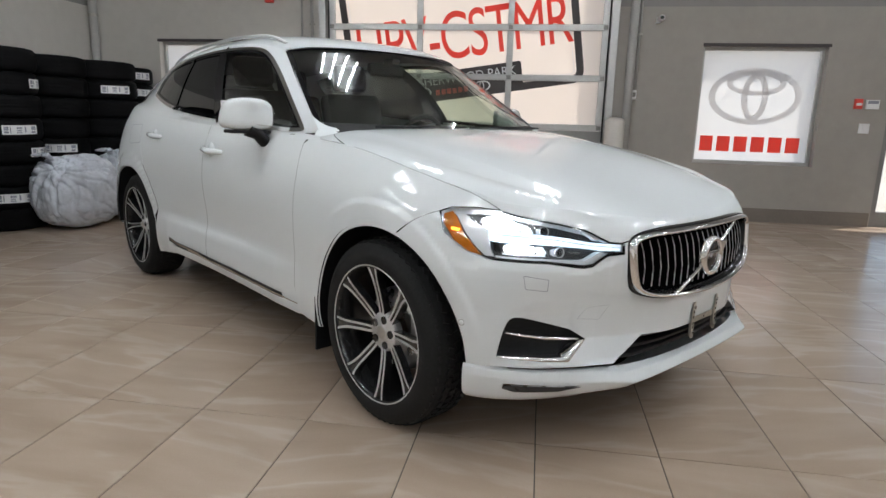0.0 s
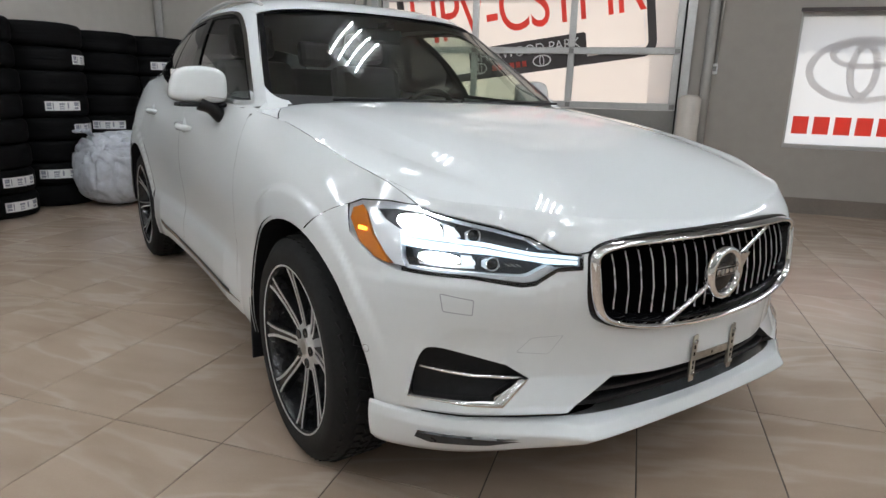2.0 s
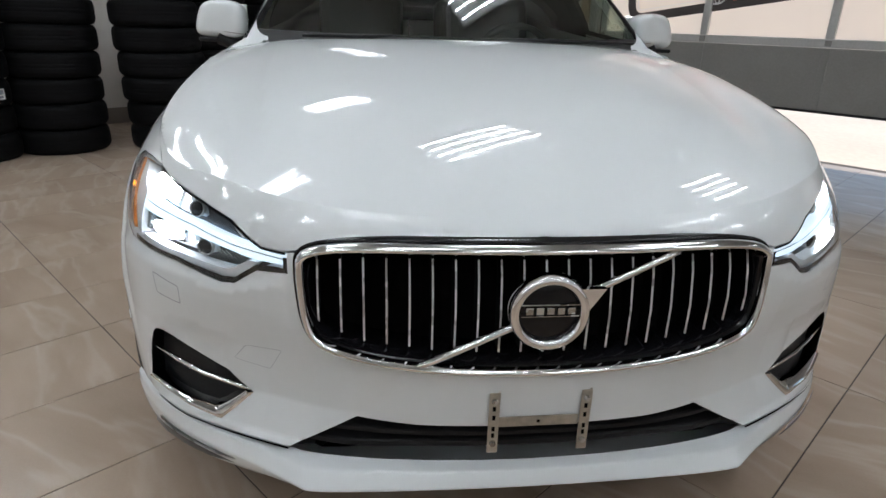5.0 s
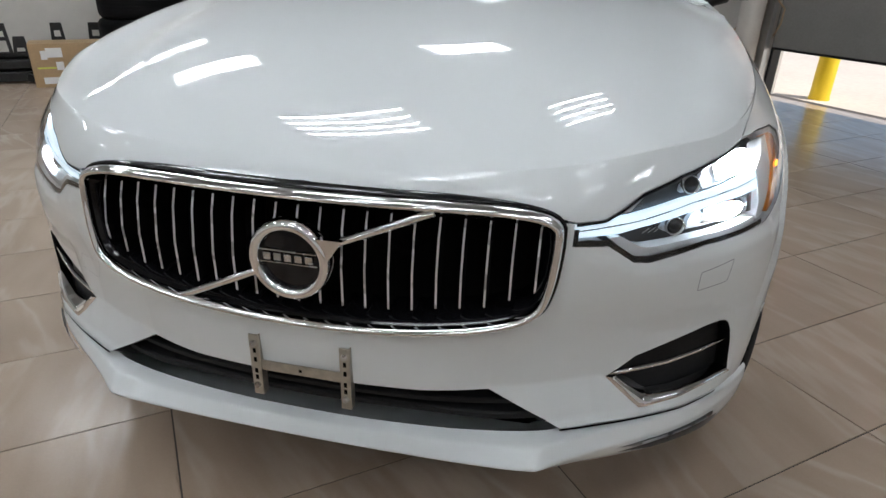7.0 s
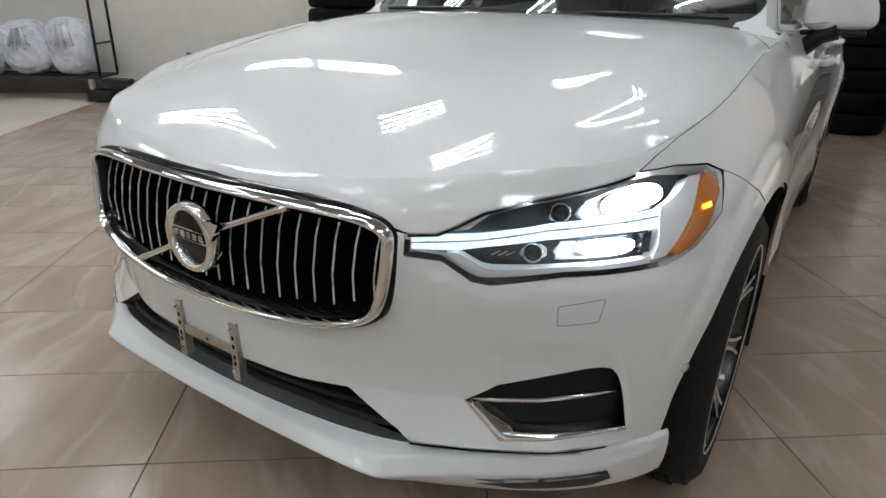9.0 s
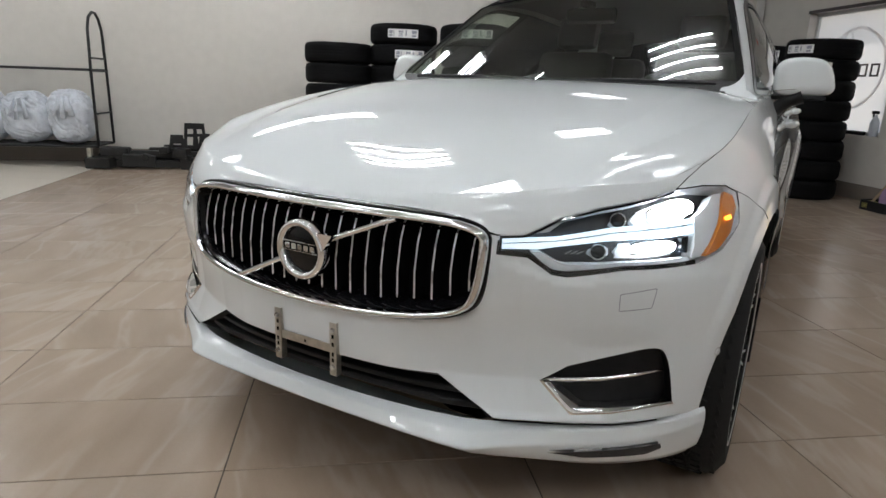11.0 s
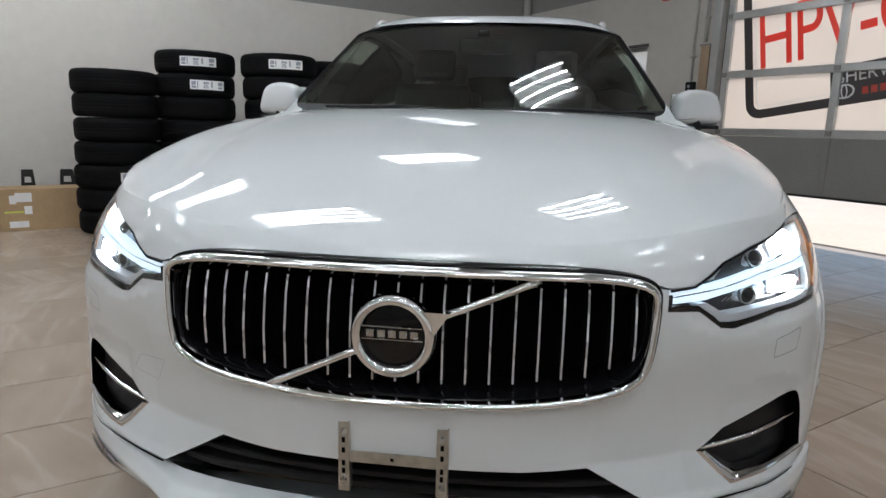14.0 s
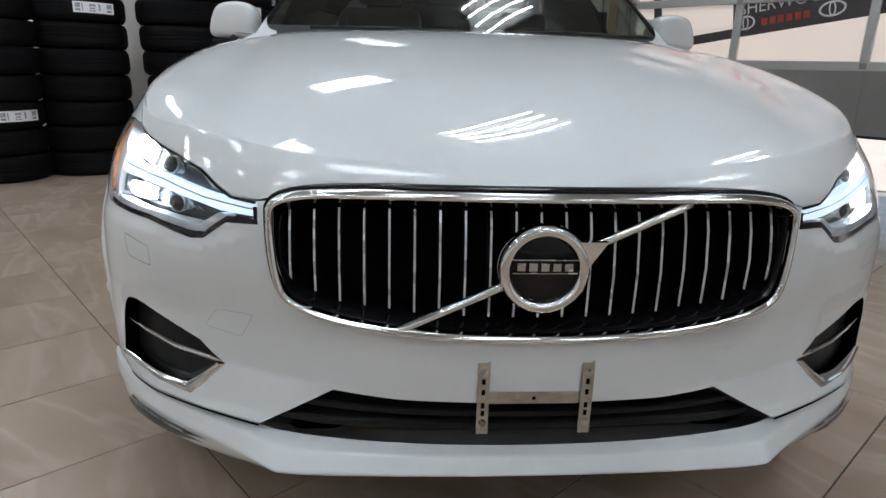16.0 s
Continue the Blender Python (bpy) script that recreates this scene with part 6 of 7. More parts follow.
bm = lathe(bmesh.new(), [(0.0, 0.0842), (0.022, 0.0842), (0.026, 0.083)], 24, "X")
smooth(part("centre_cap", bm, M_SATIN, wheel))
bm = lathe(bmesh.new(), [(0.06, 0.0), (0.165, 0.0), (0.165, -0.02), (0.06, -0.02)], 40, "X")
smooth(part("brake_disc", bm, M_SATIN, wheel, "steel brake disc"))
box_part("brake_caliper", (-0.01, 0.13, 0.06), (0.06, 0.08, 0.16), M_DOORPANEL, wheel, 0.015)


def copy_part(ob, m, parent):
    made = copy_thing(ob, m)
    made.parent = parent
    return made


for s, y, spin in ((-1, 0.0, 4), (1, 0.0, 20), (-1, 2.865, 9), (1, 2.865, 31)):
    m = pose(s * 0.803, y, TR - 0.001, 0, 0, 0 if s > 0 else 180) @ pose(0, 0, 0, spin)
    if (s, y) == (-1, 0.0):
        wheel.matrix_basis = m
    else:
        copy_part(wheel, m, car)

# inside the cabin
M_DASH = mat("dashboard", (0.02, 0.02, 0.02), 0.6, spread=0.2, scale=15)
bm = bmesh.new()
box(bm, (0, 0.92, 0.98), (1.45, 0.50, 0.20), 0.05)
part("dashboard", bm, M_DASH, car, "dark dashboard")
box_part("screen_display", (0.0, 1.16, 0.98), (0.16, 0.02, 0.24), M_GLOSSB, car, 0.01)
st = new("steering_wheel")
st.parent = car
st.matrix_basis = pose(0.37, 1.30, 1.0, -65, 0, 0)
smooth(part("wheel_rim", tube(bmesh.new(), [(0.18 * math.cos(a), 0.18 * math.sin(a), 0) for a in np.linspace(0, 2 * math.pi, 40)[:-1]], 0.016, 10, True), M_DASH, st))
box_part("wheel_hub", (0, -0.02, -0.01), (0.16, 0.12, 0.05), M_DASH, st, 0.02)
box_part("wheel_spoke", (0, 0, -0.01), (0.34, 0.03, 0.015), M_SATIN, st, 0.004)
for x in (-0.37, 0.37):
    for y in (1.75, 2.6):
        se = new("seat")
        se.parent = car
        part("cushion", box(bmesh.new(), (x, y - 0.1, 0.72), (0.5, 0.5, 0.2), 0.06), M_SEAT, se)
        part("backrest", box(bmesh.new(), (0, 0, 0.28), (0.48, 0.14, 0.6), 0.06, Matrix.Translation((x, y + 0.18, 0.75)) @ Matrix.Rotation(radians(-16), 4, "X")), M_SEAT, se)
        part("headrest", box(bmesh.new(), (0, 0, 0.69), (0.26, 0.10, 0.19), 0.04, Matrix.Translation((x, y + 0.17, 0.75)) @ Matrix.Rotation(radians(-14), 4, "X")), M_SEAT, se)
shell("headliner", [patch(ROOF, [(0, 0.25), (2.8, 0.25), (2.8, 4.7), (0, 4.7)], [], 0.08, -0.03)], M_DOORPANEL, car, "grey headliner", 0)
im = new("inside_mirror")
im.parent = car
box_part("mirror_body", (0, 1.16, 1.42), (0.24, 0.04, 0.07), M_GLOSSB, im, 0.012)
box_part("mirror_stem", (0, 1.10, 1.465), (0.05, 0.09, 0.03), M_GLOSSB, im, 0.008)
for s in (1, -1):
    bm = bmesh.new()
    x0 = -0.55 if s < 0 else 0.05
    tube(bm, [(x0, 0.50, 1.115), (x0 + 0.3, 0.50, 1.118), (x0 + 0.62, 0.56, 1.115)], [0.008, 0.010, 0.006], 8, flat=0.8)
    smooth(part("wiper", bm, M_BLACK, car, "black wiper"))

# ---- tyre stacks ----
TYRE_R, TYRE_H = 0.365, 0.212


def tyre_mesh():
    r, h = TYRE_R, TYRE_H / 2
    prof = [(0.235, -h * 0.72), (0.245, -h * 0.86), (0.28, -h * 0.99), (0.315, -h * 0.99), (r - 0.026, -h * 0.93), (r - 0.012, -h * 0.80), (r - 0.004, -h * 0.62)]
    for g in (-0.42, -0.14, 0.14, 0.42):
        a, b = h * (g - 0.025), h * (g + 0.025)
        e = 0.002 * abs(g)
        prof += [(r - e, a - 0.003), (r - 0.0014, a), (r - 0.0014, b), (r - e, b + 0.003)]
    prof += [(r - 0.004, h * 0.62), (r - 0.012, h * 0.80), (r - 0.026, h * 0.93), (0.315, h * 0.99), (0.28, h * 0.99), (0.245, h * 0.86), (0.235, h * 0.72)]
    bm = lathe(bmesh.new(), prof, 44)
    lathe(bm, [(0.235, -h * 0.72), (0.24, 0), (0.235, h * 0.72)], 44)
    bmesh.ops.recalc_face_normals(bm, faces=bm.faces[:])
    return bm


def make_tyre(label):
    t = part("tyre", tyre_mesh(), M_TYRE)
    smooth(t)
    tagged(t, "new black tyre%s in a tall stack" % (" with a white paper label" if label else ""), "tyre", "stacked tyres")
    if label:
        for w, z0, z1, mt, nm, rr in ((0.32, -0.042, 0.042, M_LABEL, "paper_label", 0.0025),):
            bm = bmesh.new()
            n = 10
            lo_ = [bm.verts.new(((TYRE_R + rr) * math.cos((i / n - 0.5) * w / TYRE_R), (TYRE_R + rr) * math.sin((i / n - 0.5) * w / TYRE_R), z0)) for i in range(n + 1)]
            up_ = [bm.verts.new((v.co.x, v.co.y, z1)) for v in lo_]
            for i in range(n):
                bm.faces.new((lo_[i], lo_[i + 1], up_[i + 1], up_[i]))
            part(nm, bm, mt, t, "white paper label")
        for a0, wd, z0, z1 in ((-0.40, 0.10, -0.03, -0.012), (-0.40, 0.10, -0.004, 0.03), (-0.27, 0.02, -0.03, 0.03), (-0.12, 0.13, 0.008, 0.026), (-0.12, 0.11, -0.012, 0.0), (-0.12, 0.12, -0.03, -0.02), (0.07, 0.04, -0.02, 0.03), (0.25, 0.14, -0.002, 0.032), (0.25, 0.12, -0.03, -0.012)):
            bm = bmesh.new()
            rr = TYRE_R + 0.0042
            q = [bm.verts.new((rr * math.cos(a), rr * math.sin(a), z)) for a, z in ((a0, z0), (a0 + wd, z0), (a0 + wd, z1), (a0, z1))]
            bm.faces.new(q)
            part("print_bar", bm, M_PRINT, t)
    return t


plain, marked = make_tyre(False), make_tyre(True)
# centre u, v, number, and which of them show labels
STACKS = [
    (-5.03, -0.58, 7, {0: 200, 1: 205, 2: 24, 4: 196}), (-5.05, 0.135, 8, {6: 8, 7: -6, 3: 150}), (-4.68, 0.96, 8, {7: -6, 2: 52, 0: 66}),
    (-5.03, 1.62, 8, {0: 4, 1: 7}), (-5.13, 2.36, 8, {7: -97, 6: 30, 4: -16, 3: 20, 1: -34}), (-5.28, 3.17, 8, {3: -36}),
    (-5.07, 3.80, 8, {6: -30, 2: -30}), (-5.5, 4.80, 8, {7: -20, 6: -14, 5: -50}), (-4.2, 4.62, 8, {7: -78}),
]
rng = random.Random(5)
first = {False: True, True: True}
for su, sv, n, labels in STACKS:
    lean = (rng.uniform(-0.012, 0.012), rng.uniform(-0.012, 0.012))
    if 0.9 < sv < 1.7:
        lean = (0.0, -0.010)
    for i in range(n):
        has = i in labels
        du, dv = lean[0] * i + rng.uniform(-0.012, 0.012), lean[1] * i + rng.uniform(-0.012, 0.012)
        m = ROOM @ pose(su + du, sv + dv, TYRE_H * (i + 0.5) - 0.001 * i, rng.uniform(-0.5, 0.5), rng.uniform(-0.5, 0.5), labels[i] if has else rng.uniform(0, 360))
        src = marked if has else plain
        if first[has]:
            src.matrix_basis = m
            first[has] = False
        else:
            copy_thing(src, m)


# ---- wrapped wheels in white bags ----
def bag(seed, rx, ry, rz, base=0.0, lean=-50):
    """A soft plastic bag: a slumped squarish ball with long folds running up to its knot."""
    bm = bmesh.new()
    bmesh.ops.create_uvsphere(bm, u_segments=160, v_segments=90, radius=1.0)
    tilt = Matrix.Rotation(radians(lean), 3, "X") @ Matrix.Rotation(radians(-20), 3, "Y")
    for v in bm.verts:
        p = v.co.copy()
        q = Vector([math.copysign(abs(c) ** 0.75, c) for c in p])
        t_ = tilt @ p
        ang = math.atan2(t_.y, t_.x)
        up = 0.5 + 0.5 * t_.z
        warp = noise.noise(q * 1.3 + Vector((seed, 0, 0)))
        ring = Vector((math.cos(ang), math.sin(ang), 0)) * (0.4 + 0.6 * math.hypot(t_.x, t_.y))
        long_fold = noise.noise(ring * 3.2 + Vector((seed, warp * 0.9, up * 0.9)))
        thin_fold = noise.noise(ring * 9.5 + Vector((warp * 2.2, seed, up * 1.6)))
        cross = noise.noise(Vector((warp * 1.5, seed + up * 4.5, ang * 0.7)))
        ridge = max(0.0, 1 - abs(noise.noise(q * 3.4 + Vector((seed, seed, warp)))) * 4.0)
        f = 1 - 0.035 * ridge ** 2 + 0.06 * warp - 0.075 * (1 - min(1.0, abs(long_fold) * 3.0)) ** 2 * (0.35 + up) - 0.016 * (1 - min(1.0, abs(thin_fold) * 3.0)) ** 2 * (0.3 + up) - 0.018 * (1 - min(1.0, abs(cross) * 4.0)) ** 2 + 0.006 * noise.noise(q * 9 + Vector((0, 0, seed)))
        sag = 1 - 0.10 * max(0.0, p.z) ** 2 * math.hypot(p.x, p.y)
        v.co = Vector((q.x * rx * f * sag, q.y * ry * f * sag, max(-rz, q.z * rz * f) + base + rz))
    return bm


for i, (bu, bv, rx, ry, rz, yaw) in enumerate(((-4.50, 2.56, 0.30, 0.41, 0.36, -12), (-4.48, 3.24, 0.28, 0.36, 0.37, 8))):
    b = thing("wrapped_wheel", "wheel wrapped in a crumpled white plastic bag on the floor", "wrapped wheel", ROOM @ pose(bu, bv, 0, 0, 0, yaw), "bagged wheels")
    smooth(part("bag", bag(3.1 + i * 7, rx, ry, rz), M_BAG, b))
    bm = bmesh.new()
    for k in range(5):
        a = k * 1.3 + i
        tube(bm, [(0, -0.25, 2 * rz - 0.04), (0.03 * math.cos(a), -0.32 + 0.04 * math.sin(a), 2 * rz + 0.02), (0.07 * math.cos(a), -0.36 + 0.06 * math.sin(a), 2 * rz + 0.0)], [0.03, 0.016, 0.03], 8, flat=0.4)
    smooth(part("knot", bm, M_BAG, b))

# ---- cart with bags ----
cart = thing("platform_cart", "black tubular platform cart holding white plastic bags", "cart", ROOM)
for vv in (-3.34, -5.9):
    hoop = [(-5.62, vv, 0.25), (-5.63, vv, 1.1), (-5.66, vv, 1.55), (-5.72, vv, 1.68), (-5.82, vv, 1.74), (-5.92, vv, 1.74), (-6.0, vv, 1.68), (-6.06, vv, 1.55), (-6.09, vv, 1.1), (-6.1, vv, 0.25)]
    smooth(part("end_frame", tube(bmesh.new(), hoop, 0.016, 10), M_BLACKSTEEL, cart))
    for z in (0.62, 1.10, 1.24):
        part("rung", tube(bmesh.new(), [(-5.63, vv, z), (-6.09, vv, z)], 0.012, 8), M_BLACKSTEEL, cart)
for uu in (-5.63, -6.09):
    part("side_rail", tube(bmesh.new(), [(uu, -3.34, 1.11), (uu, -5.9, 1.11)], 0.014, 8), M_BLACKSTEEL, cart)
    part("side_rail", tube(bmesh.new(), [(uu, -3.34, 0.25), (uu, -5.9, 0.25)], 0.016, 8), M_BLACKSTEEL, cart)
box_part("deck", (-5.86, -4.62, 0.245), (0.46, 2.5, 0.02), M_BLACKSTEEL, cart)
for uu in (-5.66, -6.06):
    for vv in (-3.46, -5.8):
        c = new("caster")
        c.parent = cart
        part("caster_wheel", lathe(bmesh.new(), [(0.02, -0.02), (0.065, -0.02), (0.07, -0.012), (0.07, 0.012), (0.065, 0.02), (0.02, 0.02)], 24, "X", (uu, vv, 0.07)), M_RUBBER, c)
        box_part("fork", (uu, vv, 0.16), (0.06, 0.05, 0.16), M_STEEL, c, 0.006)
for i, (bv, w, h) in enumerate(((-3.68, 0.25, 0.315), (-4.15, 0.27, 0.30), (-4.62, 0.26, 0.32), (-5.1, 0.28, 0.30))):
    b = thing("plastic_bag", "full white plastic bag tied at the top on the cart", "plastic bag", ROOM @ pose(-5.84, bv, 0.258), "bags on the cart")
    smooth(part("bag", bag(20 + 5 * i, 0.21, w, h), M_BAG, b))
    bm = bmesh.new()
    for k in range(5):
        a = k * 1.25 + i
        tube(bm, [(0.12, 0.08 * (i % 2), 2 * h - 0.06), (0.2 + 0.02 * math.cos(a), 0.05 * math.sin(a), 2 * h - 0.09), (0.24, 0.10 * math.sin(a), 2 * h - 0.28 - 0.05 * math.cos(a))], [0.03, 0.018, 0.035], 8, flat=0.4)
    smooth(part("knot", bm, M_BAG, b))

# ---- tow bars along the wall ----
hitch = thing("tow_hitch_frames", "pile of black steel tow hitch frames along the wall", "tow hitch", ROOM)
for uu, z, v0, v1, r in ((-5.62, 0.06, -3.35, -1.3, 0.05), (-5.80, 0.07, -3.2, -1.2, 0.055), (-5.66, 0.17, -3.0, -1.25, 0.045), (-5.85, 0.19, -2.85, -1.3, 0.045), (-5.74, 0.25, -2.65, -1.5, 0.028)):
    bm = box(bmesh.new(), (uu, (v0 + v1) / 2, z), (r * 1.7, v1 - v0, r * 1.7), 0.008)
    part("beam", bm, M_BLACKSTEEL, hitch)
for vv, z0, z1, w in ((-2.22, 0.25, 0.54, 0.17), (-1.80, 0.25, 0.54, 0.15), (-2.48, 0.22, 0.40, 0.20), (-2.16, 0.24, 0.42, 0.16), (-1.66, 0.24, 0.42, 0.14), (-1.33, 0.24, 0.54, 0.14), (-1.0, 0.24, 0.54, 0.16), (-2.32, 0.24, 0.54, 0.18)):
    bm = ring(bmesh.new(), [(vv - w / 2, z0), (vv + w / 2, z0), (vv + w * 0.34, z1), (vv - w * 0.34, z1)], [(vv - w * 0.28, z0 + 0.02), (vv + w * 0.28, z0 + 0.02), (vv + w * 0.18, z1 - 0.07), (vv - w * 0.18, z1 - 0.07)], 0.012, lambda a, b, d: (-5.68 + d, a, b))
    box(bm, (-5.674, vv, z0 + (z1 - z0) * 0.52), (0.014, w * 0.62, 0.035), 0.003)
    box(bm, (-5.69, vv, z1 - 0.012), (0.05, w * 0.66, 0.02), 0.005)
    part("bracket", bm, M_BLACKSTEEL, hitch)
for vv, z, sz in ((-2.35, 0.07, (0.12, 0.16, 0.14)), (-1.95, 0.06, (0.10, 0.14, 0.10)), (-2.42, 0.19, (0.12, 0.18, 0.12)), (-2.9, 0.10, (0.2, 0.35, 0.14)), (-3.15, 0.2, (0.16, 0.3, 0.1)), (-3.3, 0.07, (0.25, 0.3, 0.12))):
    bm = box(bmesh.new(), (0, 0, 0), sz, 0.012, Matrix.Translation((-5.6, vv, z)) @ Matrix.Rotation(rng.uniform(-0.3, 0.3), 4, "Z") @ Matrix.Rotation(rng.uniform(-0.12, 0.12), 4, "X"))
    part("end_plate", bm, M_BLACKSTEEL, hitch)

for k in range(9):
    vv, z = -3.3 + k * 0.24 + rng.uniform(-0.05, 0.05), rng.choice((0.05, 0.14, 0.23))
    bm = box(bmesh.new(), (0, 0, 0), (0.10, rng.uniform(0.05, 0.12), rng.uniform(0.05, 0.09)), 0.008, Matrix.Translation((-5.585 + rng.uniform(-0.02, 0.03), vv, z)) @ Matrix.Rotation(rng.uniform(-0.5, 0.5), 4, "X"))
    part("clamp_plate", bm, M_BLACKSTEEL, hitch)

# ---- cardboard box ----
M_LIME = mat("lime_tape", (0.6, 0.65, 0.12), 0.5)
cb_ = thing("cardboard_box", "taped brown cardboard box with shipping labels on the floor", "box", ROOM @ pose(-5.46, -1.23, 0, 0, 0, 3))
box_part("carton", (0, 0, 0.195), (0.32, 0.68, 0.39), M_CARD, cb_, 0.006)
box_part("tape", (0.1605, -0.22, 0.175), (0.002, 0.15, 0.016), M_LIME, cb_, 0, "yellow green tape strip")
box_part("tape", (0, 0, 0.3905), (0.06, 0.675, 0.002), M_CARD, cb_)
for vv, z, w, h in ((-0.14, 0.31, 0.13, 0.085), (-0.225, 0.29, 0.05, 0.08), (-0.11, 0.19, 0.06, 0.075), (-0.19, 0.06, 0.15, 0.06)):
    box_part("shipping_label", (0.1615, vv, z), (0.002, w, h), M_LABEL, cb_)

# ---- bollards ----
for i, (bu, bv, mt, r, h, name, lab) in enumerate(((-2.93, 4.93, M_SLEEVE, 0.115, 1.22, "bollard", "pale plastic sleeved bollard beside the overhead door"), (0.87, 4.93, M_SLEEVE, 0.115, 1.22, "bollard", "pale plastic sleeved bollard beside the overhead door"), (-2.66, 5.95, M_YELLOW, 0.10, 1.1, "bollard", "bright yellow steel bollard outside the overhead door"))):
    b = thing(name, lab, "bollard", ROOM @ pose(bu, bv, 0 if i < 2 else -0.06), "bollards")
    bm = lathe(bmesh.new(), [(0, h), (r * 0.5, h - 0.004), (r * 0.85, h - 0.02), (r, h - 0.05), (r, 0.0)], 40)
    bmesh.ops.recalc_face_normals(bm, faces=bm.faces[:])
    smooth(part("sleeve", bm, mt, b))
    part("foot_ring", lathe(bmesh.new(), [(r + 0.001, 0.03), (r + 0.006, 0.03), (r + 0.006, 0.0)], 40), M_DOORPANEL if i < 2 else mt, b)

# ---- cleaning things by the bollard ----
crate = thing("cleaning_crate", "black floor crate with purple cleaner jug and scrub brush", "crate", ROOM @ pose(-3.28, 4.93, 0))
bm = ring(bmesh.new(), rounded(0.34, 0.40, 0.04), rounded(0.34, 0.40, 0.04, 0.015), 0.10, lambda a, b, d: (a - 0.17, b - 0.2, d))
part("tray_wall", bm, M_BLACK, crate)
box_part("tray_floor", (0, 0, 0.012), (0.32, 0.38, 0.012), M_BLACK, crate)
M_PURPLE = mat("purple_liquid", (0.48, 0.33, 0.55), 0.25, spread=0.1)
jug = thing("jug", "translucent jug of purple cleaner", "jug", ROOM @ pose(-3.25, 4.9, 0.018))
part("jug_body", box(bmesh.new(), (0, 0, 0.11), (0.15, 0.15, 0.22), 0.03), M_PURPLE, jug)
part("jug_shoulder", lathe(bmesh.new(), [(0.02, 0.30), (0.025, 0.27), (0.06, 0.235), (0.07, 0.215)], 20), M_BAG, jug)
part("jug_cap", lathe(bmesh.new(), [(0, 0.325), (0.022, 0.325), (0.022, 0.295)], 16), M_LABEL, jug)
br_ = thing("scrub_brush", "wooden long handled scrub brush leaning on the bollard", "brush", ROOM)
part("handle", tube(bmesh.new(), [(-3.36, 4.80, 0.08), (-3.03, 4.97, 0.76)], 0.013, 8), M_WOOD, br_)
part("bristles", box(bmesh.new(), (-3.37, 4.79, 0.05), (0.1, 0.12, 0.08), 0.015), mat("bristles", (0.4, 0.38, 0.12), 0.8), br_)
rag = thing("blue_cloth", "crumpled blue cloth hanging on the crate", "cloth", ROOM)
bm = bmesh.new()
tube(bm, [(-3.10, 4.86, 0.62), (-3.11, 4.84, 0.5), (-3.09, 4.84, 0.36), (-3.13, 4.83, 0.24), (-3.10, 4.84, 0.12)], [0.02, 0.045, 0.05, 0.045, 0.03], 12, flat=0.5)
part("cloth", bm, mat("blue_cloth", (0.03, 0.045, 0.14), 0.8, spread=0.3, scale=15), rag)
sp = thing("spray_bottle", "clear spray bottle with black trigger on the window sill", "spray bottle", ROOM @ pose(-3.98, V1 + 0.05, WIN_Z[0]))
part("bottle", lathe(bmesh.new(), [(0, 0.0), (0.042, 0.0), (0.045, 0.01), (0.045, 0.15), (0.03, 0.19), (0.014, 0.21), (0.014, 0.23)], 24), M_BAG, sp)
part("trigger", box(bmesh.new(), (-0.015, 0, 0.255), (0.09, 0.025, 0.035), 0.008), M_BLACK, sp)
part("trigger_lever", box(bmesh.new(), (-0.035, 0, 0.225), (0.012, 0.018, 0.05), 0.004), M_BLACK, sp)
ho = thing("hand_tool", "small dark hand tool on the window sill", "tool", ROOM @ pose(-4.22, V1 + 0.05, WIN_Z[0]))
part("body", box(bmesh.new(), (0, 0, 0.022), (0.26, 0.05, 0.044), 0.015), M_BLACK, ho)

# ---- wall fixtures ----
def fixture(name, u_, z, size, mt, label, category, v=None):
    f = thing(name, label, category, ROOM @ pose(u_, (V1 if v is None else v) - size[1] / 2 - 0.001, z))
    box_part("case", (0, 0, 0), size, mt, f, min(size) * 0.15)
    return f


f = fixture("fire_alarm_pull", 3.63, 1.445, (0.085, 0.04, 0.115), M_RED, "red fire alarm pull station on the wall", "alarm")
box_part("pull_bar", (0, -0.024, -0.005), (0.06, 0.008, 0.03), M_LABEL, f, 0.002)
f = fixture("alarm_strobe", -3.594, 2.63, (0.11, 0.06, 0.13), M_RED, "red fire alarm strobe high on the wall", "alarm")
box_part("strobe_lens", (0, -0.033, 0.01), (0.06, 0.012, 0.05), M_LABEL, f, 0.004)
f = fixture("alarm_keypad", 3.785, 1.44, (0.14, 0.03, 0.105), M_LABEL, "white alarm keypad with dark display", "keypad")
box_part("display", (0.0, -0.017, 0.025), (0.11, 0.004, 0.035), M_INK, f)
f = fixture("wall_switch", 3.737, 1.165, (0.115, 0.012, 0.115), M_LABEL, "white wall switch plate", "switch")
box_part("rocker", (0, -0.008, 0), (0.035, 0.008, 0.07), M_LABEL, f, 0.002)
f = fixture("outlet_box", 1.09, 1.497, (0.06, 0.05, 0.11), M_LABEL, "small pale outlet box on a conduit", "outlet box")
box_part("outlet_face", (0, -0.027, 0), (0.035, 0.006, 0.05), M_WALL_D, f, 0.002)
f = fixture("door_control", -3.15, 1.525, (0.105, 0.06, 0.2), M_BLACK, "black door control box on the wall", "control box")
for z in (-0.05, 0.0, 0.05):
    part("button", lathe(bmesh.new(), [(0, -0.012), (0.014, -0.012), (0.016, 0.0)], 16, "Y", (0, -0.031, z)), M_LABEL if z < 0 else M_INK, f)
f = thing("security_camera", "small white security camera on a wall bracket", "camera", ROOM @ pose(1.30, V1 - 0.05, 2.36))
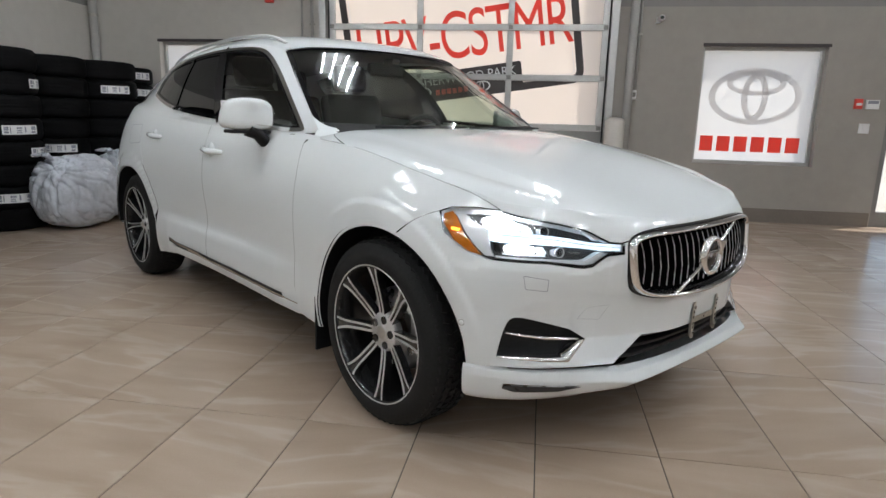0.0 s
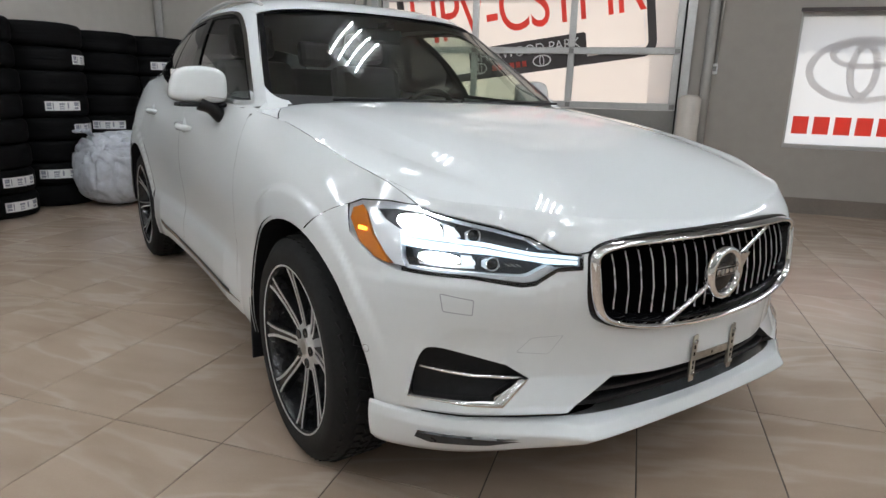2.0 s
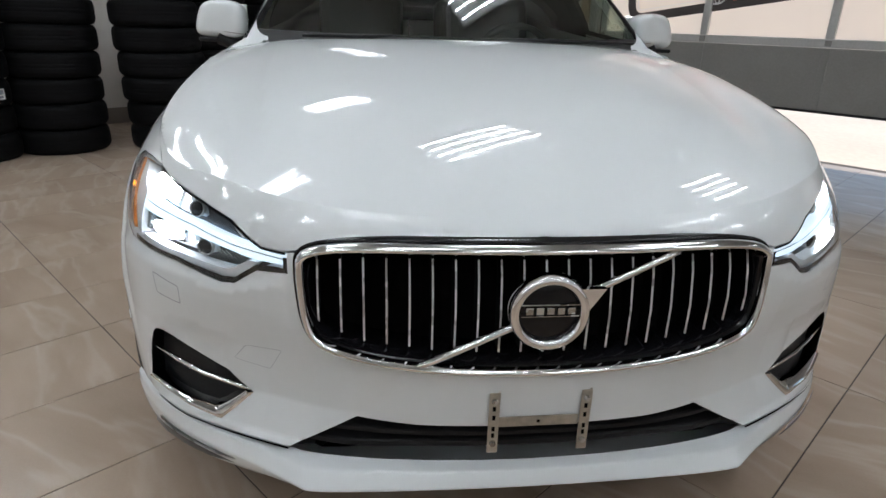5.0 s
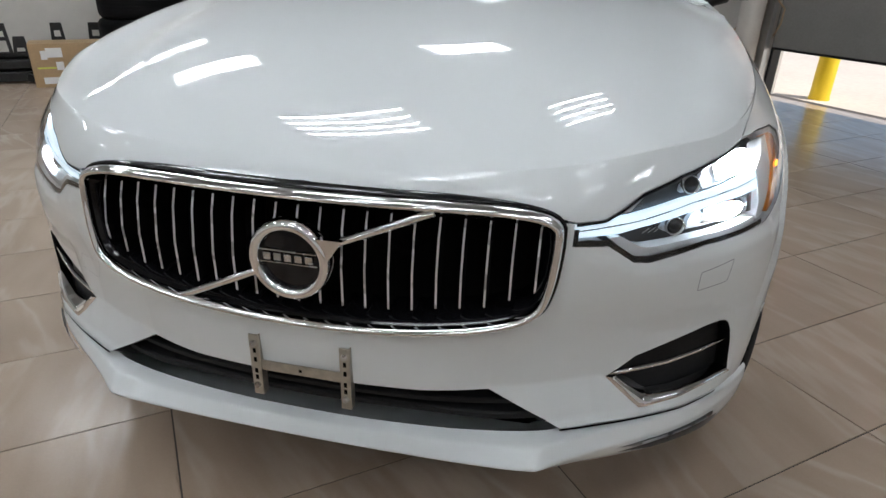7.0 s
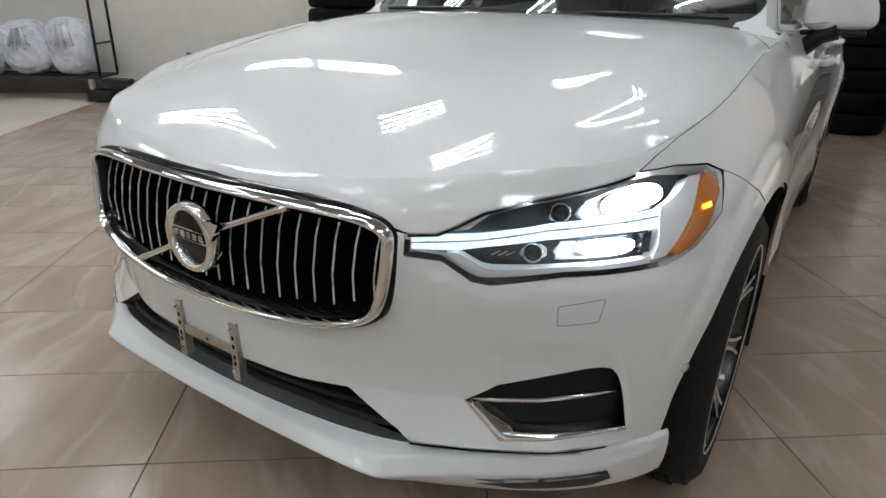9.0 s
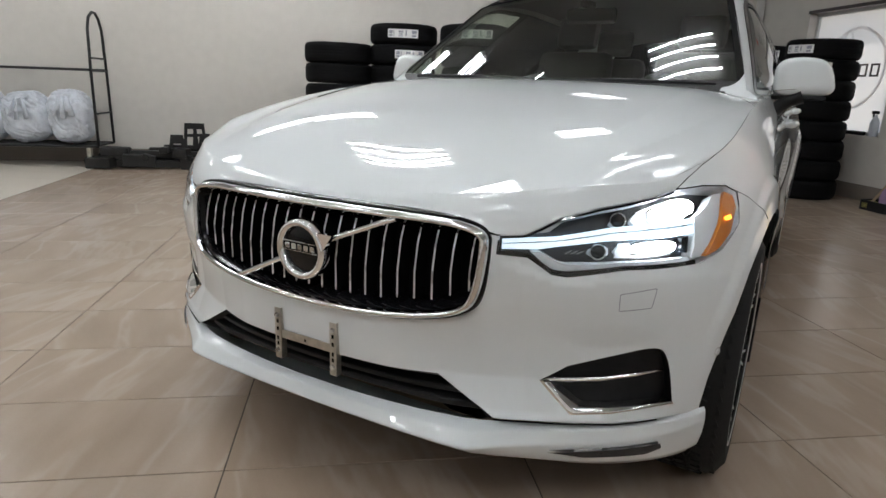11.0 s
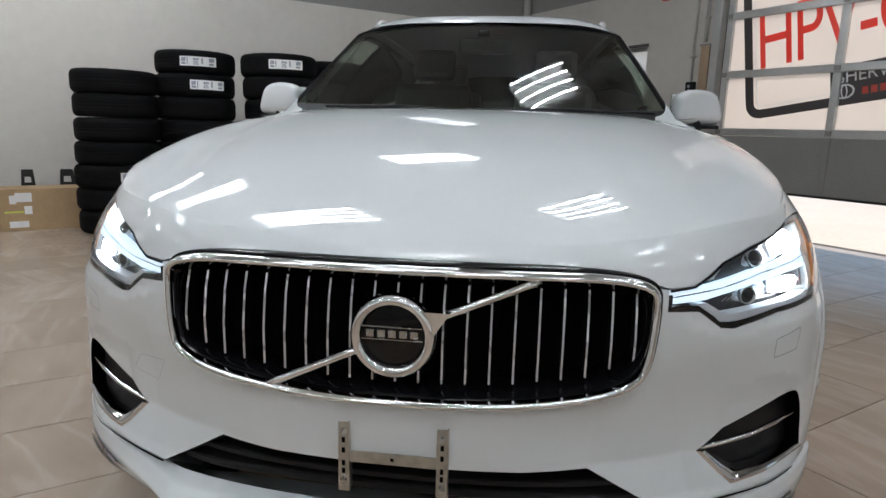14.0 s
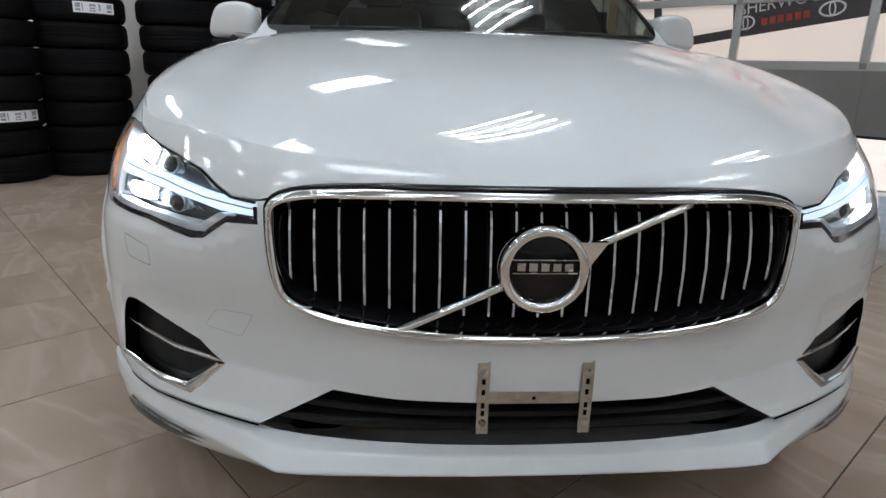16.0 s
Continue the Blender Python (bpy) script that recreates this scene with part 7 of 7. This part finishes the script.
part("mount", box(bmesh.new(), (0, 0.03, 0.0), (0.05, 0.03, 0.06), 0.006), M_LABEL, f)
part("housing", lathe(bmesh.new(), [(0, -0.07), (0.03, -0.07), (0.034, -0.06), (0.034, 0.02), (0, 0.03)], 18, "Y", (0.02, -0.03, 0.015)), M_LABEL, f)
part("lens", lathe(bmesh.new(), [(0, -0.075), (0.02, -0.073), (0.022, -0.07)], 16, "Y", (0.02, -0.03, 0.015)), M_GLOSSB, f)
for uu, r, mt, lab in ((-6.12, 0.055, M_PIPE, "painted steel pipe in the room corner"),):
    p = thing("corner_pipe", lab, "pipe", ROOM)
    smooth(part("pipe", tube(bmesh.new(), [(uu, V1 - 0.08, 0), (uu, V1 - 0.08, CEIL)], r, 16), mt, p))
    for z in (0.9, 2.4, 3.8):
        part("clamp", lathe(bmesh.new(), [(r, -0.02), (r + 0.006, -0.02), (r + 0.006, 0.02), (r, 0.02)], 16, "Z", (uu, V1 - 0.08, z)), M_STEEL, p)
con = thing("conduit_run", "thin grey conduits with clamps beside the overhead door", "conduit", ROOM)
for uu, z0, z1, r in ((-3.16, 1.62, CEIL, 0.012), (1.02, 0.0, CEIL, 0.05), (1.10, 1.55, CEIL, 0.014), (-3.02, 2.05, CEIL, 0.02), (-3.2, 0.9, 1.42, 0.01)):
    smooth(part("conduit", tube(bmesh.new(), [(uu, V1 - r - 0.004, z0), (uu, V1 - r - 0.004, z1)], r, 12), M_PIPE, con))
for uu, z in ((-3.16, 1.9), (-3.16, 2.6), (1.10, 2.2), (-3.02, 2.3)):
    part("clamp", box(bmesh.new(), (uu, V1 - 0.02, z), (0.07, 0.03, 0.02), 0.004), M_STEEL, con)
post = thing("jamb_post", "tan wooden post boxed round the door track", "post", ROOM)
box_part("post_board", (-2.99, V1 - 0.03, 1.0), (0.11, 0.055, 2.0), M_WOOD, post, 0.004)
box_part("post_cap", (-2.99, V1 - 0.035, 2.01), (0.13, 0.065, 0.02), M_WALL_D, post)
cab = thing("door_opener_cable", "orange cable looped from the door track", "cable", ROOM)
smooth(part("cable", tube(bmesh.new(), [(-2.83, V1 - 0.08, 1.0), (-2.75, V1 - 0.12, 0.93), (-2.68, V1 - 0.1, 0.86), (-2.70, V1 - 0.08, 0.72), (-2.76, V1 - 0.07, 0.6)], 0.008, 8), M_WOOD, cab))

# ---- floor: porcelain tiles with open joints ----
def tile_material():
    """Warm taupe porcelain with faint, drifting pale streaks and a slight tone of its own for each tile."""
    m = bpy.data.materials.new("porcelain_tile")
    m.use_nodes = True
    nt = m.node_tree
    n, l = nt.nodes, nt.links
    b = n["Principled BSDF"]
    tc, oi, mp = n.new("ShaderNodeTexCoord"), n.new("ShaderNodeObjectInfo"), n.new("ShaderNodeMapping")
    sc, shift = n.new("ShaderNodeMath"), n.new("ShaderNodeVectorMath")
    sc.operation, sc.inputs[1].default_value, shift.operation = "MULTIPLY", 23.0, "ADD"
    l.new(oi.outputs["Random"], sc.inputs[0])
    l.new(tc.outputs["Object"], shift.inputs[0])
    l.new(sc.outputs[0], shift.inputs[1])
    turn, ang = n.new("ShaderNodeVectorRotate"), n.new("ShaderNodeMath")
    turn.rotation_type, ang.operation = "Z_AXIS", "MULTIPLY_ADD"
    ang.inputs[1].default_value, ang.inputs[2].default_value = 0.9, -0.45
    l.new(oi.outputs["Random"], ang.inputs[0])
    l.new(ang.outputs[0], turn.inputs["Angle"])
    l.new(shift.outputs[0], turn.inputs["Vector"])
    l.new(turn.outputs[0], mp.inputs[0])
    mp.inputs["Rotation"].default_value, mp.inputs["Scale"].default_value = (0, 0, 0.75), (1.1, 5.0, 1)
    streak, cloud, grain = (n.new("ShaderNodeTexNoise") for _ in range(3))
    for t, s_, d_, v in ((streak, 1.3, 3, mp.outputs[0]), (cloud, 2.2, 2, shift.outputs[0]), (grain, 160, 2, tc.outputs["Object"])):
        t.inputs["Scale"].default_value, t.inputs["Detail"].default_value = s_, d_
        l.new(v, t.inputs["Vector"])
    total = None
    for src, k in ((streak.outputs["Fac"], 0.40), (cloud.outputs["Fac"], 0.30), (grain.outputs["Fac"], 0.10), (oi.outputs["Random"], 0.10)):
        mul = n.new("ShaderNodeMath")
        mul.operation, mul.inputs[1].default_value = "MULTIPLY", k
        l.new(src, mul.inputs[0])
        if total is None:
            total = mul.outputs[0]
        else:
            ad = n.new("ShaderNodeMath")
            ad.operation = "ADD"
            l.new(total, ad.inputs[0])
            l.new(mul.outputs[0], ad.inputs[1])
            total = ad.outputs[0]
    mr = n.new("ShaderNodeMapRange")
    mr.clamp = False
    mr.inputs["From Min"].default_value, mr.inputs["From Max"].default_value = 0.24, 0.66
    l.new(total, mr.inputs["Value"])
    mx = n.new("ShaderNodeMix")
    mx.data_type = "RGBA"
    mx.inputs["A"].default_value, mx.inputs["B"].default_value = (0.32, 0.24, 0.178, 1), (0.49, 0.385, 0.302, 1)
    l.new(mr.outputs[0], mx.inputs["Factor"])
    l.new(mx.outputs["Result"], b.inputs["Base Color"])
    b.inputs["Roughness"].default_value = 0.22
    vein, dist, sharp, fade, amt = n.new("ShaderNodeTexNoise"), n.new("ShaderNodeMath"), n.new("ShaderNodeMath"), n.new("ShaderNodeMath"), n.new("ShaderNodeMath")
    vein.inputs["Scale"].default_value, vein.inputs["Detail"].default_value, vein.inputs["Distortion"].default_value = 0.8, 4, 0.12
    l.new(mp.outputs[0], vein.inputs["Vector"])
    dist.operation, dist.inputs[1].default_value = "SUBTRACT", 0.5
    l.new(vein.outputs["Fac"], dist.inputs[0])
    sharp.operation, sharp.inputs[1].default_value = "MULTIPLY", 34.0
    l.new(dist.outputs[0], sharp.inputs[0])
    sq, ex = n.new("ShaderNodeMath"), n.new("ShaderNodeMath")
    sq.operation, ex.operation, ex.inputs[0].default_value = "MULTIPLY", "POWER", 0.37
    l.new(sharp.outputs[0], sq.inputs[0])
    l.new(sharp.outputs[0], sq.inputs[1])
    l.new(sq.outputs[0], ex.inputs[1])
    fade.operation = "MULTIPLY"
    l.new(ex.outputs[0], fade.inputs[0])
    l.new(cloud.outputs["Fac"], fade.inputs[1])
    amt.operation, amt.inputs[1].default_value = "MULTIPLY", 0.5
    l.new(fade.outputs[0], amt.inputs[0])
    mv = n.new("ShaderNodeMix")
    mv.data_type = "RGBA"
    mv.inputs["B"].default_value = (0.60, 0.52, 0.44, 1)
    l.new(amt.outputs[0], mv.inputs["Factor"])
    l.new(mx.outputs["Result"], mv.inputs["A"])
    l.new(mv.outputs["Result"], b.inputs["Base Color"])
    bp = n.new("ShaderNodeBump")
    bp.inputs["Strength"].default_value, bp.inputs["Distance"].default_value = 0.06, 0.001
    l.new(grain.outputs["Fac"], bp.inputs["Height"])
    l.new(bp.outputs[0], b.inputs["Normal"])
    return m


M_TILE = tile_material()
TA, TB, D0, N0, LIGHT_V = 0.4388, 0.8748, -1.266, -0.768, -3.40
fl = blocks("floor", [((U0, U1), (V0, V1 + T), (-0.12, -0.002))], M_GROUT, "beige brown porcelain tile floor with thin dark joints", "floor")


def tile_mesh(w, h):
    bm = box(bmesh.new(), (0, 0, -0.004), (w, h, 0.01), 0.0012)
    me = bpy.data.meshes.new("tile")
    bm.to_mesh(me)
    bm.free()
    return me


rest = {0: bmesh.new(), 1: bmesh.new()}
near = []
i0, i1 = math.floor((U0 - D0) / TA), math.ceil((U1 - D0) / TA)
j0, j1 = math.floor((V0 - N0) / TB), math.ceil((V1 + 0.12 - N0) / TB)
for i in range(i0, i1):
    for j in range(j0, j1):
        a, b = max(D0 + i * TA, U0), min(D0 + (i + 1) * TA, U1)
        c, d = max(N0 + j * TB, V0), min(N0 + (j + 1) * TB, V1 + 0.12)
        if b - a < 0.01 or d - c < 0.01:
            continue
        light = d < LIGHT_V + 0.3 and b < -1.0
        cu, cv = (a + b) / 2, (c + d) / 2
        near.append(((cu + 0.6) ** 2 * 0.6 + (cv - 0.2) ** 2, a, b, c, d, light))
near.sort()
full = tile_mesh(TA - 0.004, TB - 0.004)
full.materials.append(M_TILE)
for k, (_, a, b, c, d, light) in enumerate(near):
    whole = b - a > TA - 0.001 and d - c > TB - 0.001
    if k < 300 and whole and not light:
        ob = new("tile", full)
        ob.parent = fl
        ob.matrix_basis = pose((a + b) / 2, (c + d) / 2, 0)
    else:
        box(rest[int(light)], ((a + b) / 2, (c + d) / 2, -0.004), (b - a - 0.004, d - c - 0.004, 0.01))
ob = part("far_tiles", rest[0], M_TILE, fl)
ob["kind"] = "stuff"
ob = part("light_tiles", rest[1], M_FLOOR_LIGHT, fl, "paler cream tiles past the floor's edge line")
ob["kind"] = "stuff"
